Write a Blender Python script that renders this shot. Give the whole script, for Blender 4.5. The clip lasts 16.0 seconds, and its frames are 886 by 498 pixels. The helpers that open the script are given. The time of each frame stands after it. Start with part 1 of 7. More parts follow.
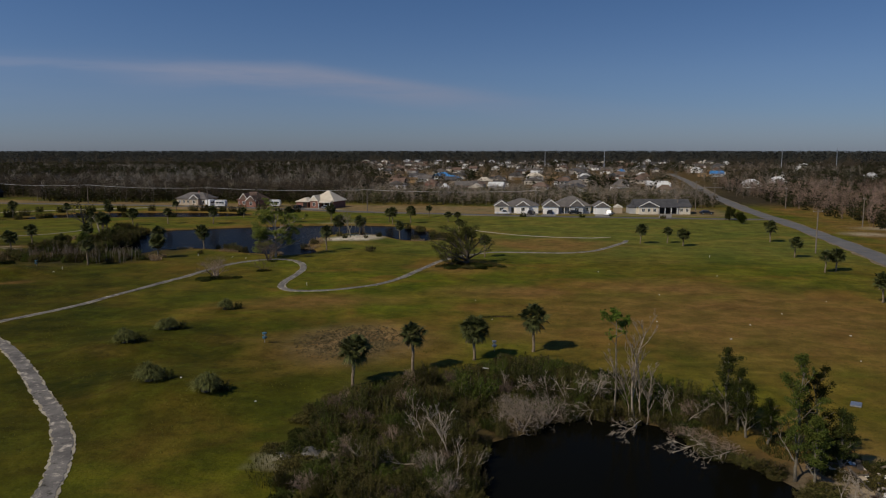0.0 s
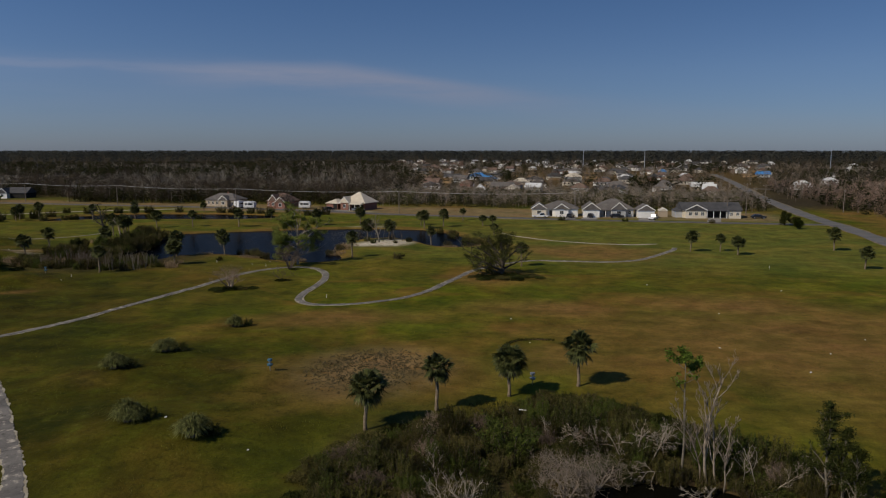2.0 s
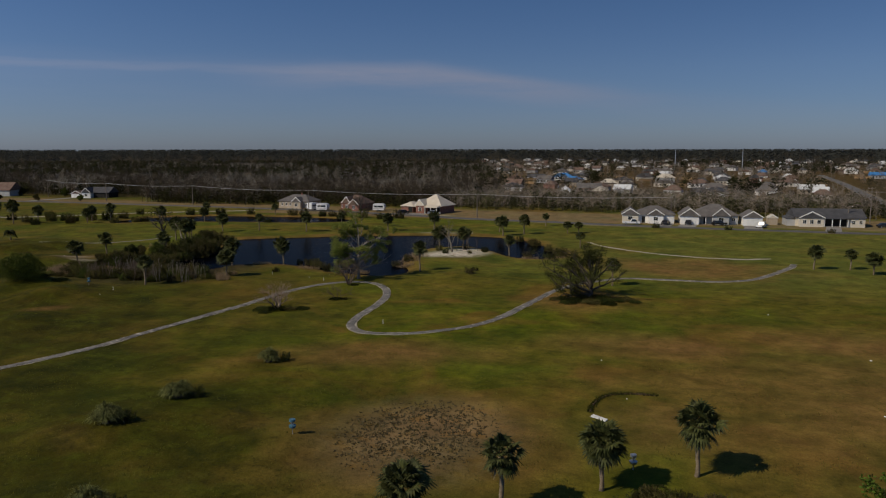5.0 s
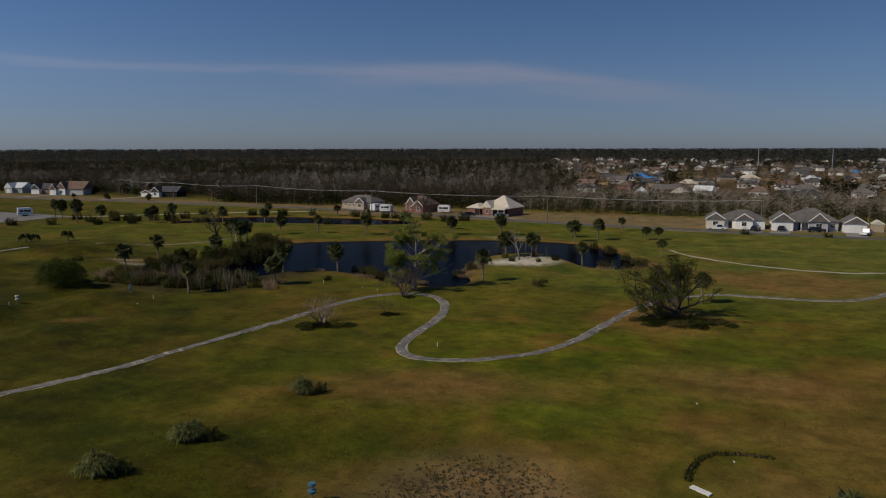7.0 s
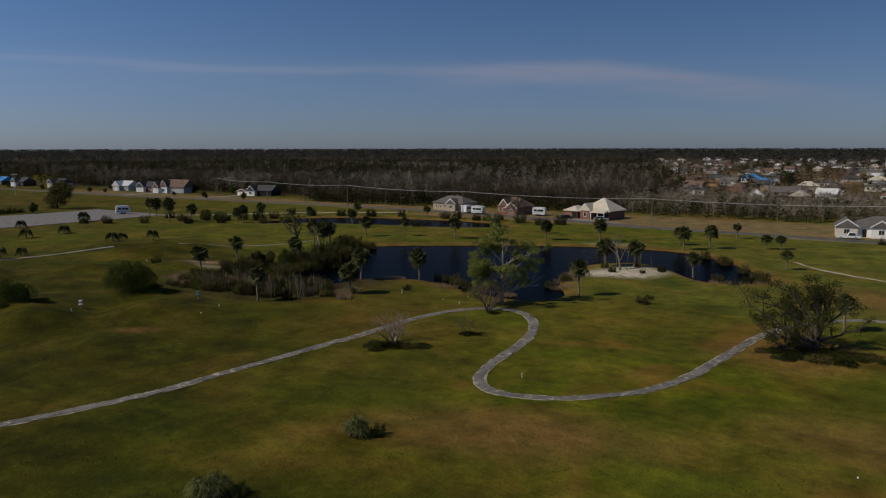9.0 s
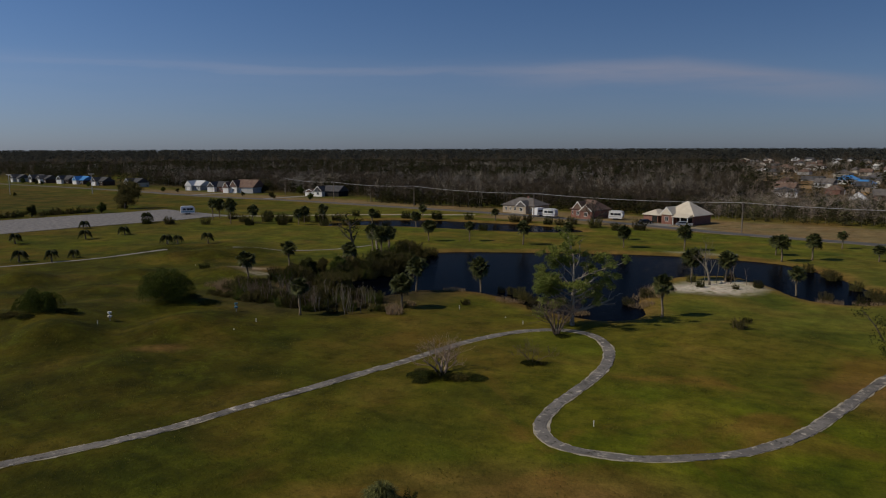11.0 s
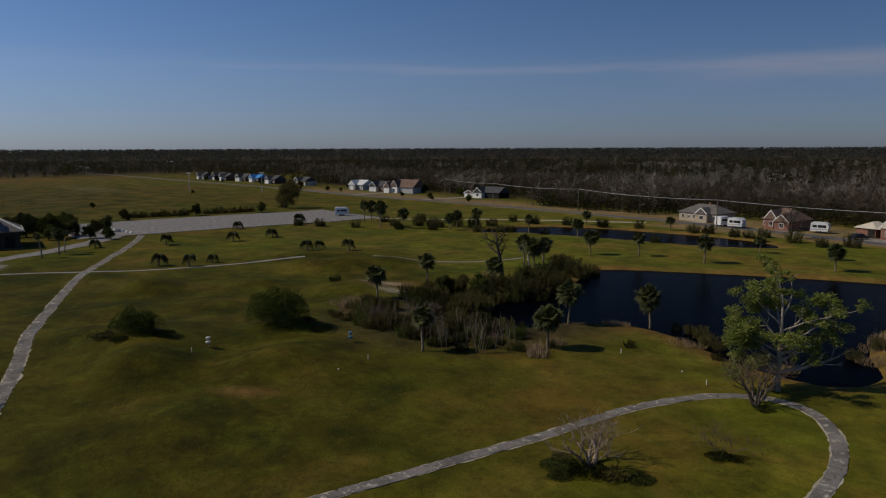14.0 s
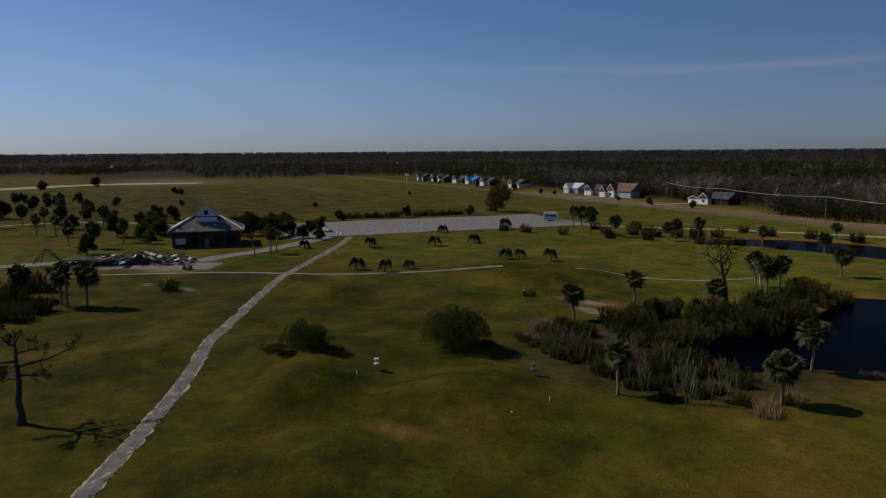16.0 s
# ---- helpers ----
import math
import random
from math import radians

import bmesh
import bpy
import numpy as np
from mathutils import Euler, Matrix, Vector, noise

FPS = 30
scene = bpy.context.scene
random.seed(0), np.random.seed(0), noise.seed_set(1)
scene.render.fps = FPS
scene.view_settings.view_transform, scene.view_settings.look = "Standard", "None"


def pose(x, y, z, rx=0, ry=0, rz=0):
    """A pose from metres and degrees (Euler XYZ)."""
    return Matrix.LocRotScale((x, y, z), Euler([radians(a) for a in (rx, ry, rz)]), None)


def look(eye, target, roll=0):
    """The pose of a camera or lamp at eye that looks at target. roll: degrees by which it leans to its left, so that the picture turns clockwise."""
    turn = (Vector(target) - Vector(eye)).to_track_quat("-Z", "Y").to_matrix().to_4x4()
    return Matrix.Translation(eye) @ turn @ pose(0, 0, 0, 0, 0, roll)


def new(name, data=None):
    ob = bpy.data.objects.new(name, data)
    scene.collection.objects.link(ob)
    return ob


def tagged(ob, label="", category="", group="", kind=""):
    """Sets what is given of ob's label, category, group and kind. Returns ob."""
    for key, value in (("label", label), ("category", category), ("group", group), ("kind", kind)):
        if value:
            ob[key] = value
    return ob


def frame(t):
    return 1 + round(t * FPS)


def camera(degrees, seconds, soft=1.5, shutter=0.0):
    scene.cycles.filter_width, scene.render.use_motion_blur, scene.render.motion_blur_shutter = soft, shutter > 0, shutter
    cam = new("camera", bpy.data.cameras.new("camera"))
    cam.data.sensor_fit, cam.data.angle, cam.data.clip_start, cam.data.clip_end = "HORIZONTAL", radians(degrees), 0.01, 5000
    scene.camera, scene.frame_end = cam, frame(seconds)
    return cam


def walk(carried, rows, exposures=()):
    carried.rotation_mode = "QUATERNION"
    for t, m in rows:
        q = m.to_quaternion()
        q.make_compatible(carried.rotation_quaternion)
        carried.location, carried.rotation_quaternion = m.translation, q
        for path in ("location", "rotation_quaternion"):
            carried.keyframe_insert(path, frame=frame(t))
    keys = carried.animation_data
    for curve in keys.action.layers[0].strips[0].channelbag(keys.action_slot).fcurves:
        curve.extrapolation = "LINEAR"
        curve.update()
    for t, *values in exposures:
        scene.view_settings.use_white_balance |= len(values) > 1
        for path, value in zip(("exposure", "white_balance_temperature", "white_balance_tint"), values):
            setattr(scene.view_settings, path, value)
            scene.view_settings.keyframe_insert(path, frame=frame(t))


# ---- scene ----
cam = camera(61.4, 16.0, 1.15)

PATH = [
    (0, (6.226, -2.308, 23.073), (5.89, -0.354, 22.81), -0.0),
    (0.5, (5.861, 0.454, 23.028), (5.515, 2.406, 22.766), -0.0),
    (1, (5.564, 3.551, 23.081), (5.203, 5.501, 22.818), -0.0),
    (1.5, (5.139, 6.185, 23.188), (4.745, 8.128, 22.923), -0.0),
    (2, (4.727, 9.354, 23.232), (4.297, 11.289, 22.968), 0.0),
    (2.5, (4.305, 12.274, 23.271), (3.846, 14.202, 23.006), -0.0),
    (3, (3.797, 15.368, 23.37), (3.305, 17.288, 23.105), -0.0),
    (3.5, (3.361, 18.257, 23.444), (2.831, 20.167, 23.177), -0.1),
    (4, (2.714, 21.437, 23.541), (2.139, 23.334, 23.274), -0.1),
    (6.5, (-0.771, 36.438, 23.67), (-1.53, 38.268, 23.401), -0.1),
    (7, (-1.995, 39.796, 23.547), (-2.812, 41.602, 23.278), -0.1),
    (7.5, (-2.824, 42.48, 23.554), (-3.695, 44.26, 23.285), -0.0),
    (8, (-4.074, 45.892, 23.478), (-5.008, 47.64, 23.209), -0.1),
    (8.5, (-5.224, 48.809, 23.338), (-6.21, 50.528, 23.069), -0.1),
    (9, (-6.496, 52.016, 23.213), (-7.541, 53.7, 22.944), -0.1),
    (11.5, (-13.969, 66.966, 22.93), (-15.219, 68.505, 22.662), -0.2),
    (12, (-15.93, 70.017, 23.001), (-17.227, 71.515, 22.733), -0.2),
    (12.5, (-17.625, 72.638, 22.998), (-18.965, 74.099, 22.729), -0.1),
    (13, (-19.682, 75.551, 23.132), (-21.074, 76.962, 22.862), -0.1),
    (13.5, (-21.618, 78.153, 23.252), (-23.062, 79.509, 22.98), -0.2),
    (14, (-23.916, 80.989, 23.216), (-25.443, 82.252, 22.946), -0.2),
    (14.5, (-25.998, 83.477, 23.143), (-27.599, 84.645, 22.875), -0.2),
    (15, (-28.282, 86.023, 23.228), (-29.963, 87.072, 22.96), -0.3),
    (15.5, (-30.574, 88.248, 23.141), (-32.328, 89.173, 22.877), -0.3),
    (16, (-32.871, 90.433, 23.216), (-34.698, 91.202, 22.954), -0.4),
]
walk(cam, [(t, look(eye, target, roll)) for t, eye, target, roll in PATH], [(0, -0.74), (4, -0.83), (8, -0.88), (12.5, -0.92), (16, -0.95)])

# ---- world and sun ----
SUN_AZ, SUN_EL = 220.5, 41.0            # degrees clockwise from +y, and above the horizon
world = bpy.data.worlds.new("world")
scene.world = world
world.use_nodes = True
wn, wl = world.node_tree.nodes, world.node_tree.links
wn.clear()
sky = wn.new("ShaderNodeTexSky")
sky.sky_type = "NISHITA"
sky.sun_disc = False
sky.sun_elevation, sky.sun_rotation = radians(SUN_EL), radians(SUN_AZ)
sky.altitude, sky.air_density, sky.dust_density, sky.ozone_density = 300, 0.8, 0.5, 3.0
wcoord = wn.new("ShaderNodeTexCoord")


def wmath(op, a, b=None, c=None):
    x = wn.new("ShaderNodeMath")
    x.operation = op
    for sock, v in zip(x.inputs, (a, b, c)):
        if isinstance(v, (int, float)):
            sock.default_value = v
        elif v is not None:
            wl.new(v, sock)
    return x.outputs[0]


def wrange(value, a, b, lo=0.0, hi=1.0):
    x = wn.new("ShaderNodeMapRange")
    x.interpolation_type = "SMOOTHSTEP"
    x.inputs[1].default_value, x.inputs[2].default_value, x.inputs[3].default_value, x.inputs[4].default_value = a, b, lo, hi
    wl.new(value, x.inputs[0])
    return x.outputs[0]


# a long thin cirrus streak low in the north, with a fainter veil below and beside it
wmap = wn.new("ShaderNodeMapping")
wmap.inputs["Rotation"].default_value = (0, 0, radians(-17))
wl.new(wcoord.outputs["Generated"], wmap.inputs["Vector"])
wxyz = wn.new("ShaderNodeSeparateXYZ")
wl.new(wmap.outputs[0], wxyz.inputs[0])
wstretch = wn.new("ShaderNodeMapping")
wstretch.inputs["Scale"].default_value = (4.0, 4.0, 38.0)
wl.new(wmap.outputs[0], wstretch.inputs["Vector"])
wnoise = wn.new("ShaderNodeTexNoise")
wnoise.inputs["Scale"].default_value, wnoise.inputs["Detail"].default_value, wnoise.inputs["Roughness"].default_value = 1.3, 5.0, 0.6
wl.new(wstretch.outputs[0], wnoise.inputs["Vector"])
wdip = wmath("MAXIMUM", wmath("ADD", wxyz.outputs["X"], 0.06), 0.0)
wbent = wmath("MULTIPLY_ADD", wdip, 0.13, wxyz.outputs["Z"])
wlift = wmath("MULTIPLY_ADD", wnoise.outputs[0], 0.022, wbent)
wband = wmath("MULTIPLY", wrange(wlift, 0.078, 0.112), wrange(wlift, 0.110, 0.126, 1.0, 0.0))
wside = wmath("MULTIPLY", wrange(wxyz.outputs["X"], -0.34, -0.12), wrange(wxyz.outputs["X"], 0.0, 0.32, 1.0, 0.0))
wthin = wmath("MULTIPLY", wrange(wlift, 0.104, 0.111), wrange(wlift, 0.112, 0.120, 1.0, 0.0))
wthinside = wmath("MULTIPLY", wrange(wxyz.outputs["X"], -0.85, -0.60), wrange(wxyz.outputs["X"], -0.36, -0.1, 1.0, 0.0))
wcloud = wmath("MULTIPLY_ADD", wmath("MULTIPLY", wthin, wthinside), 0.15, wmath("MULTIPLY", wmath("MULTIPLY", wband, wside), 0.44))
wveil = wmath("MULTIPLY_ADD", wrange(wlift, 0.135, 0.112), 0.07, wcloud)
wramp = wn.new("ShaderNodeMath")
wramp.operation, wramp.use_clamp = "MULTIPLY", True
wl.new(wveil, wramp.inputs[0])
wl.new(wrange(wnoise.outputs[0], 0.25, 0.6, 0.55, 1.0), wramp.inputs[1])
wmix = wn.new("ShaderNodeMix")
wmix.data_type = "RGBA"
wmix.inputs[7].default_value = (8.2, 7.0, 6.6, 1)
wl.new(wramp.outputs[0], wmix.inputs[0])
wl.new(sky.outputs[0], wmix.inputs[6])
wback = wn.new("ShaderNodeBackground")
wback.inputs["Strength"].default_value = 0.086
wsep = wn.new("ShaderNodeSeparateXYZ")
wl.new(wcoord.outputs["Generated"], wsep.inputs[0])
wgrade = wn.new("ShaderNodeValToRGB")
for place, tone in ((0.0, (0.57, 0.64, 0.87, 1)), (0.05, (0.60, 0.68, 0.90, 1)), (0.10, (0.64, 0.73, 0.93, 1)), (0.30, (0.52, 0.74, 0.96, 1)), (1.0, (0.32, 0.48, 0.66, 1))):
    e_ = wgrade.color_ramp.elements[0] if place == 0 else wgrade.color_ramp.elements[-1] if place == 1.0 else wgrade.color_ramp.elements.new(place)
    e_.position, e_.color = place, tone
wl.new(wsep.outputs["Z"], wgrade.inputs[0])
wtint = wn.new("ShaderNodeMix")
wtint.data_type, wtint.blend_type = "RGBA", "MULTIPLY"
wtint.inputs[0].default_value = 1.0
wl.new(wmix.outputs[2], wtint.inputs[6])
wl.new(wgrade.outputs[0], wtint.inputs[7])
# the air is brighter towards the sun
wdot = wn.new("ShaderNodeVectorMath")
wdot.operation = "DOT_PRODUCT"
wl.new(wcoord.outputs["Generated"], wdot.inputs[0])
wdot.inputs[1].default_value = (math.sin(radians(SUN_AZ)) * math.cos(radians(SUN_EL)), math.cos(radians(SUN_AZ)) * math.cos(radians(SUN_EL)), math.sin(radians(SUN_EL)))
wglow = wn.new("ShaderNodeVectorMath")
wglow.operation = "SCALE"
wl.new(wtint.outputs[2], wglow.inputs[0])
wl.new(wrange(wdot.outputs["Value"], -0.55, 0.7, 1.0, 1.75), wglow.inputs["Scale"])
wl.new(wglow.outputs[0], wback.inputs["Color"])
wout = wn.new("ShaderNodeOutputWorld")
wl.new(wback.outputs[0], wout.inputs["Surface"])

SUN_WAY = Vector((math.sin(radians(SUN_AZ)) * math.cos(radians(SUN_EL)), math.cos(radians(SUN_AZ)) * math.cos(radians(SUN_EL)), math.sin(radians(SUN_EL))))
sun = new("sun", bpy.data.lights.new("sun", "SUN"))
sun.data.energy, sun.data.angle, sun.data.color = 5.0, radians(0.5), (1.0, 0.88, 0.68)
sun.matrix_world = look(SUN_WAY * 300, (0, 0, 0))


# ---- materials ----
def nodes_of(name):
    m = bpy.data.materials.new(name)
    m.use_nodes = True
    n, l = m.node_tree.nodes, m.node_tree.links
    return m, n, l, n["Principled BSDF"]


def noise_node(n, l, scale, detail=4.0, vector=None, rough=0.55):
    x = n.new("ShaderNodeTexNoise")
    x.inputs["Scale"].default_value, x.inputs["Detail"].default_value, x.inputs["Roughness"].default_value = scale, detail, rough
    if vector is not None:
        l.new(vector, x.inputs["Vector"])
    return x


def mix_node(n, l, fac, a, b, mode="MIX"):
    x = n.new("ShaderNodeMix")
    x.data_type, x.blend_type = "RGBA", mode
    for sock, v in ((x.inputs[0], fac), (x.inputs[6], a), (x.inputs[7], b)):
        if isinstance(v, (int, float)):
            sock.default_value = v
        elif isinstance(v, tuple):
            sock.default_value = (*v, 1)
        else:
            l.new(v, sock)
    return x.outputs[2]


def range_node(n, l, value, a, b, lo=0.0, hi=1.0):
    x = n.new("ShaderNodeMapRange")
    x.inputs[1].default_value, x.inputs[2].default_value, x.inputs[3].default_value, x.inputs[4].default_value = a, b, lo, hi
    l.new(value, x.inputs[0])
    return x.outputs[0]


def surface(name, a, b, scale=2.0, rough=0.8, bump=0.3, metal=0.0, fine=None, vary=0.0, island=0.0, through_light=0.0, spec=0.3):
    """Two colours mixed by noise at two sizes, with relief; vary and island change the brightness from object to object and piece to piece."""
    m, n, l, p = nodes_of(name)
    co = n.new("ShaderNodeTexCoord").outputs["Object"]
    big, small = noise_node(n, l, scale, 4, co), noise_node(n, l, fine or scale * 9, 3, co)
    f = n.new("ShaderNodeMath")
    f.operation = "MULTIPLY_ADD"
    l.new(small.outputs[0], f.inputs[0])
    f.inputs[1].default_value = 0.6
    l.new(range_node(n, l, big.outputs[0], 0.3, 0.7, -0.3, 0.7), f.inputs[2])
    c = mix_node(n, l, f.outputs[0], a, b)
    if vary:
        info = n.new("ShaderNodeObjectInfo")
        c = mix_node(n, l, 1.0, c, n_grey(n, l, info.outputs["Random"], vary), "MULTIPLY")
    if island:
        geo = n.new("ShaderNodeNewGeometry")
        c = mix_node(n, l, 1.0, c, n_grey(n, l, geo.outputs["Random Per Island"], island), "MULTIPLY")
    l.new(c, p.inputs["Base Color"])
    p.inputs["Roughness"].default_value, p.inputs["Metallic"].default_value = rough, metal
    p.inputs["Specular IOR Level"].default_value = spec
    if bump:
        b_ = n.new("ShaderNodeBump")
        b_.inputs["Strength"].default_value, b_.inputs["Distance"].default_value = bump, 0.05
        l.new(small.outputs[0], b_.inputs["Height"])
        l.new(b_.outputs[0], p.inputs["Normal"])
    if through_light:
        t = n.new("ShaderNodeBsdfTranslucent")
        l.new(c, t.inputs["Color"])
        s = n.new("ShaderNodeMixShader")
        s.inputs[0].default_value = through_light
        l.new(p.outputs[0], s.inputs[1])
        l.new(t.outputs[0], s.inputs[2])
        l.new(s.outputs[0], n["Material Output"].inputs["Surface"])
    return m


def n_grey(n, l, value, amount):
    r = range_node(n, l, value, 0, 1, 1 - amount, 1 + amount)
    c = n.new("ShaderNodeCombineColor")
    for i in range(3):
        l.new(r, c.inputs[i])
    return c.outputs[0]


def ground_material():
    m, n, l, p = nodes_of("meadow")
    co = n.new("ShaderNodeTexCoord").outputs["Object"]
    at = n.new("ShaderNodeVertexColor")
    at.layer_name = "soil"
    sep = n.new("ShaderNodeSeparateColor")
    l.new(at.outputs["Color"], sep.inputs[0])
    dry, bare, wood = sep.outputs[0], sep.outputs[1], sep.outputs[2]
    huge, big, mid, fine = noise_node(n, l, 0.018, 3, co), noise_node(n, l, 0.09, 4, co), noise_node(n, l, 0.55, 5, co, 0.65), noise_node(n, l, 4.5, 4, co, 0.7)
    green = mix_node(n, l, range_node(n, l, big.outputs[0], 0.35, 0.68), (0.052, 0.072, 0.005), (0.150, 0.150, 0.008))
    green = mix_node(n, l, range_node(n, l, huge.outputs[0], 0.40, 0.68), green, (0.135, 0.098, 0.016))
    green = mix_node(n, l, range_node(n, l, mid.outputs[0], 0.42, 0.85), green, (0.030, 0.039, 0.005))
    rust = noise_node(n, l, 0.065, 6, co, 0.6)
    rust.inputs["Distortion"].default_value = 0.6
    green = mix_node(n, l, range_node(n, l, rust.outputs[0], 0.51, 0.64, 0.0, 0.6), green, (0.180, 0.098, 0.020))
    green = mix_node(n, l, range_node(n, l, rust.outputs[0], 0.45, 0.34, 0.0, 0.5), green, (0.095, 0.124, 0.008))
    brown = mix_node(n, l, range_node(n, l, mid.outputs[0], 0.35, 0.7), (0.225, 0.114, 0.043), (0.155, 0.089, 0.026))
    f = n.new("ShaderNodeMath")
    f.operation = "MULTIPLY_ADD"
    l.new(range_node(n, l, big.outputs[0], 0.3, 0.7, -0.28, 0.20), f.inputs[0])
    f.inputs[1].default_value = 1.0
    l.new(dry, f.inputs[2])
    f.use_clamp = True
    rank = n.new("ShaderNodeVertexColor")
    rank.layer_name = "rank"
    coarse = mix_node(n, l, range_node(n, l, big.outputs[0], 0.35, 0.65), (0.025, 0.028, 0.003), (0.068, 0.056, 0.005))
    mottle = noise_node(n, l, 0.21, 8, co, 0.7)
    mottle.inputs["Distortion"].default_value = 0.25
    coarse = mix_node(n, l, range_node(n, l, mottle.outputs[0], 0.50, 0.66), coarse, (0.064, 0.069, 0.006))
    coarse = mix_node(n, l, range_node(n, l, mottle.outputs[0], 0.46, 0.32), coarse, (0.018, 0.021, 0.003))
    split = n.new("ShaderNodeSeparateColor")
    l.new(rank.outputs["Color"], split.inputs[0])
    mown = mix_node(n, l, range_node(n, l, big.outputs[0], 0.35, 0.65), (0.094, 0.110, 0.020), (0.165, 0.152, 0.028))
    mown = mix_node(n, l, range_node(n, l, mid.outputs[0], 0.45, 0.92), mown, (0.055, 0.066, 0.009))
    green = mix_node(n, l, split.outputs[1], green, mown)
    green = mix_node(n, l, split.outputs[0], green, coarse)
    c = mix_node(n, l, f.outputs[0], green, brown)
    litter = mix_node(n, l, range_node(n, l, mid.outputs[0], 0.35, 0.65), (0.060, 0.044, 0.024), (0.030, 0.026, 0.014))
    c = mix_node(n, l, wood, c, litter)
    sand = mix_node(n, l, range_node(n, l, mid.outputs[0], 0.48, 0.72), (0.72, 0.65, 0.54), (0.25, 0.165, 0.085))
    g = n.new("ShaderNodeMath")
    g.operation = "MULTIPLY_ADD"
    l.new(range_node(n, l, mid.outputs[0], 0.32, 0.68, -0.95, 0.95), g.inputs[0])
    l.new(bare, g.inputs[1])
    l.new(bare, g.inputs[2])
    g.use_clamp = True
    c = mix_node(n, l, g.outputs[0], c, sand)
    patch = noise_node(n, l, 0.22, 5, co, 0.6)
    patch.inputs["Distortion"].default_value = 0.3
    c = mix_node(n, l, 1.0, c, n_grey(n, l, range_node(n, l, patch.outputs[0], 0.3, 0.7), 0.33), "MULTIPLY")
    c = mix_node(n, l, 1.0, c, n_grey(n, l, fine.outputs[0], 0.45), "MULTIPLY")
    tuft = noise_node(n, l, 1.25, 6, co, 0.75)
    clump = n.new("ShaderNodeMath")
    clump.operation = "MULTIPLY"
    l.new(range_node(n, l, tuft.outputs[0], 0.52, 0.70), clump.inputs[0])
    l.new(range_node(n, l, split.outputs[0], 0.0, 1.0, 0.38, 0.72), clump.inputs[1])
    c = mix_node(n, l, clump.outputs[0], c, (0.018, 0.020, 0.004))
    c = mix_node(n, l, range_node(n, l, tuft.outputs[0], 0.42, 0.30, 0.0, 0.2), c, (0.24, 0.19, 0.045))
    l.new(c, p.inputs["Base Color"])
    p.inputs["Roughness"].default_value, p.inputs["Specular IOR Level"].default_value = 0.95, 0.05
    b1, b2 = n.new("ShaderNodeBump"), n.new("ShaderNodeBump")
    b1.inputs["Strength"].default_value, b1.inputs["Distance"].default_value = 0.4, 0.4
    l.new(mid.outputs[0], b1.inputs["Height"])
    b2.inputs["Strength"].default_value, b2.inputs["Distance"].default_value = 0.45, 0.12
    l.new(fine.outputs[0], b2.inputs["Height"])
    l.new(b1.outputs[0], b2.inputs["Normal"])
    l.new(b2.outputs[0], p.inputs["Normal"])
    return m


def water_material(name, deep, rough, spec, waves):
    m, n, l, p = nodes_of(name)
    co = n.new("ShaderNodeTexCoord").outputs["Object"]
    w = noise_node(n, l, 1.6, 3, co)
    p.inputs["Base Color"].default_value = (*deep, 1)
    p.inputs["Roughness"].default_value, p.inputs["IOR"].default_value = rough, 1.33
    p.inputs["Specular IOR Level"].default_value = spec
    b = n.new("ShaderNodeBump")
    b.inputs["Strength"].default_value, b.inputs["Distance"].default_value = waves, 0.12
    l.new(w.outputs[0], b.inputs["Height"])
    l.new(b.outputs[0], p.inputs["Normal"])
    return m


def path_material():
    """Old asphalt: grey, with bleached flecks and dark cracks."""
    m, n, l, p = nodes_of("crumbling_path_asphalt")
    co = n.new("ShaderNodeTexCoord").outputs["Object"]
    broad, fleck, fine = noise_node(n, l, 0.35, 3, co), noise_node(n, l, 1.1, 6, co, 0.7), noise_node(n, l, 7.0, 3, co)
    c = mix_node(n, l, range_node(n, l, broad.outputs[0], 0.35, 0.65), (0.12, 0.112, 0.106), (0.21, 0.195, 0.18))
    c = mix_node(n, l, range_node(n, l, fleck.outputs[0], 0.55, 0.66), c, (0.50, 0.45, 0.38))
    c = mix_node(n, l, range_node(n, l, fleck.outputs[0], 0.42, 0.34), c, (0.055, 0.052, 0.04))
    c = mix_node(n, l, 1.0, c, n_grey(n, l, fine.outputs[0], 0.3), "MULTIPLY")
    l.new(c, p.inputs["Base Color"])
    p.inputs["Roughness"].default_value, p.inputs["Specular IOR Level"].default_value = 0.92, 0.1
    b = n.new("ShaderNodeBump")
    b.inputs["Strength"].default_value, b.inputs["Distance"].default_value = 0.5, 0.04
    l.new(fine.outputs[0], b.inputs["Height"])
    l.new(b.outputs[0], p.inputs["Normal"])
    return m


MEADOW = ground_material()
PATH_ASPHALT = path_material()
POND_WATER = water_material("pond_water", (0.0008, 0.0013, 0.0030), 0.15, 0.004, 0.5)
DARK_WATER = water_material("dark_pond_water", (0.004, 0.004, 0.0025), 0.1, 0.022, 0.12)
ASPHALT = surface("worn_asphalt", (0.115, 0.11, 0.11), (0.27, 0.25, 0.235), 0.8, 0.9, 0.4, fine=6)
ROAD = surface("road_asphalt", (0.10, 0.099, 0.101), (0.165, 0.158, 0.152), 0.2, 0.9, 0.3, fine=3)
STREET_ASPHALT = surface("street_asphalt", (0.070, 0.068, 0.068), (0.118, 0.112, 0.106), 0.2, 0.9, 0.3, fine=3)
CONCRETE = surface("concrete", (0.19, 0.175, 0.155), (0.29, 0.27, 0.245), 0.4, 0.9, 0.3, fine=5)
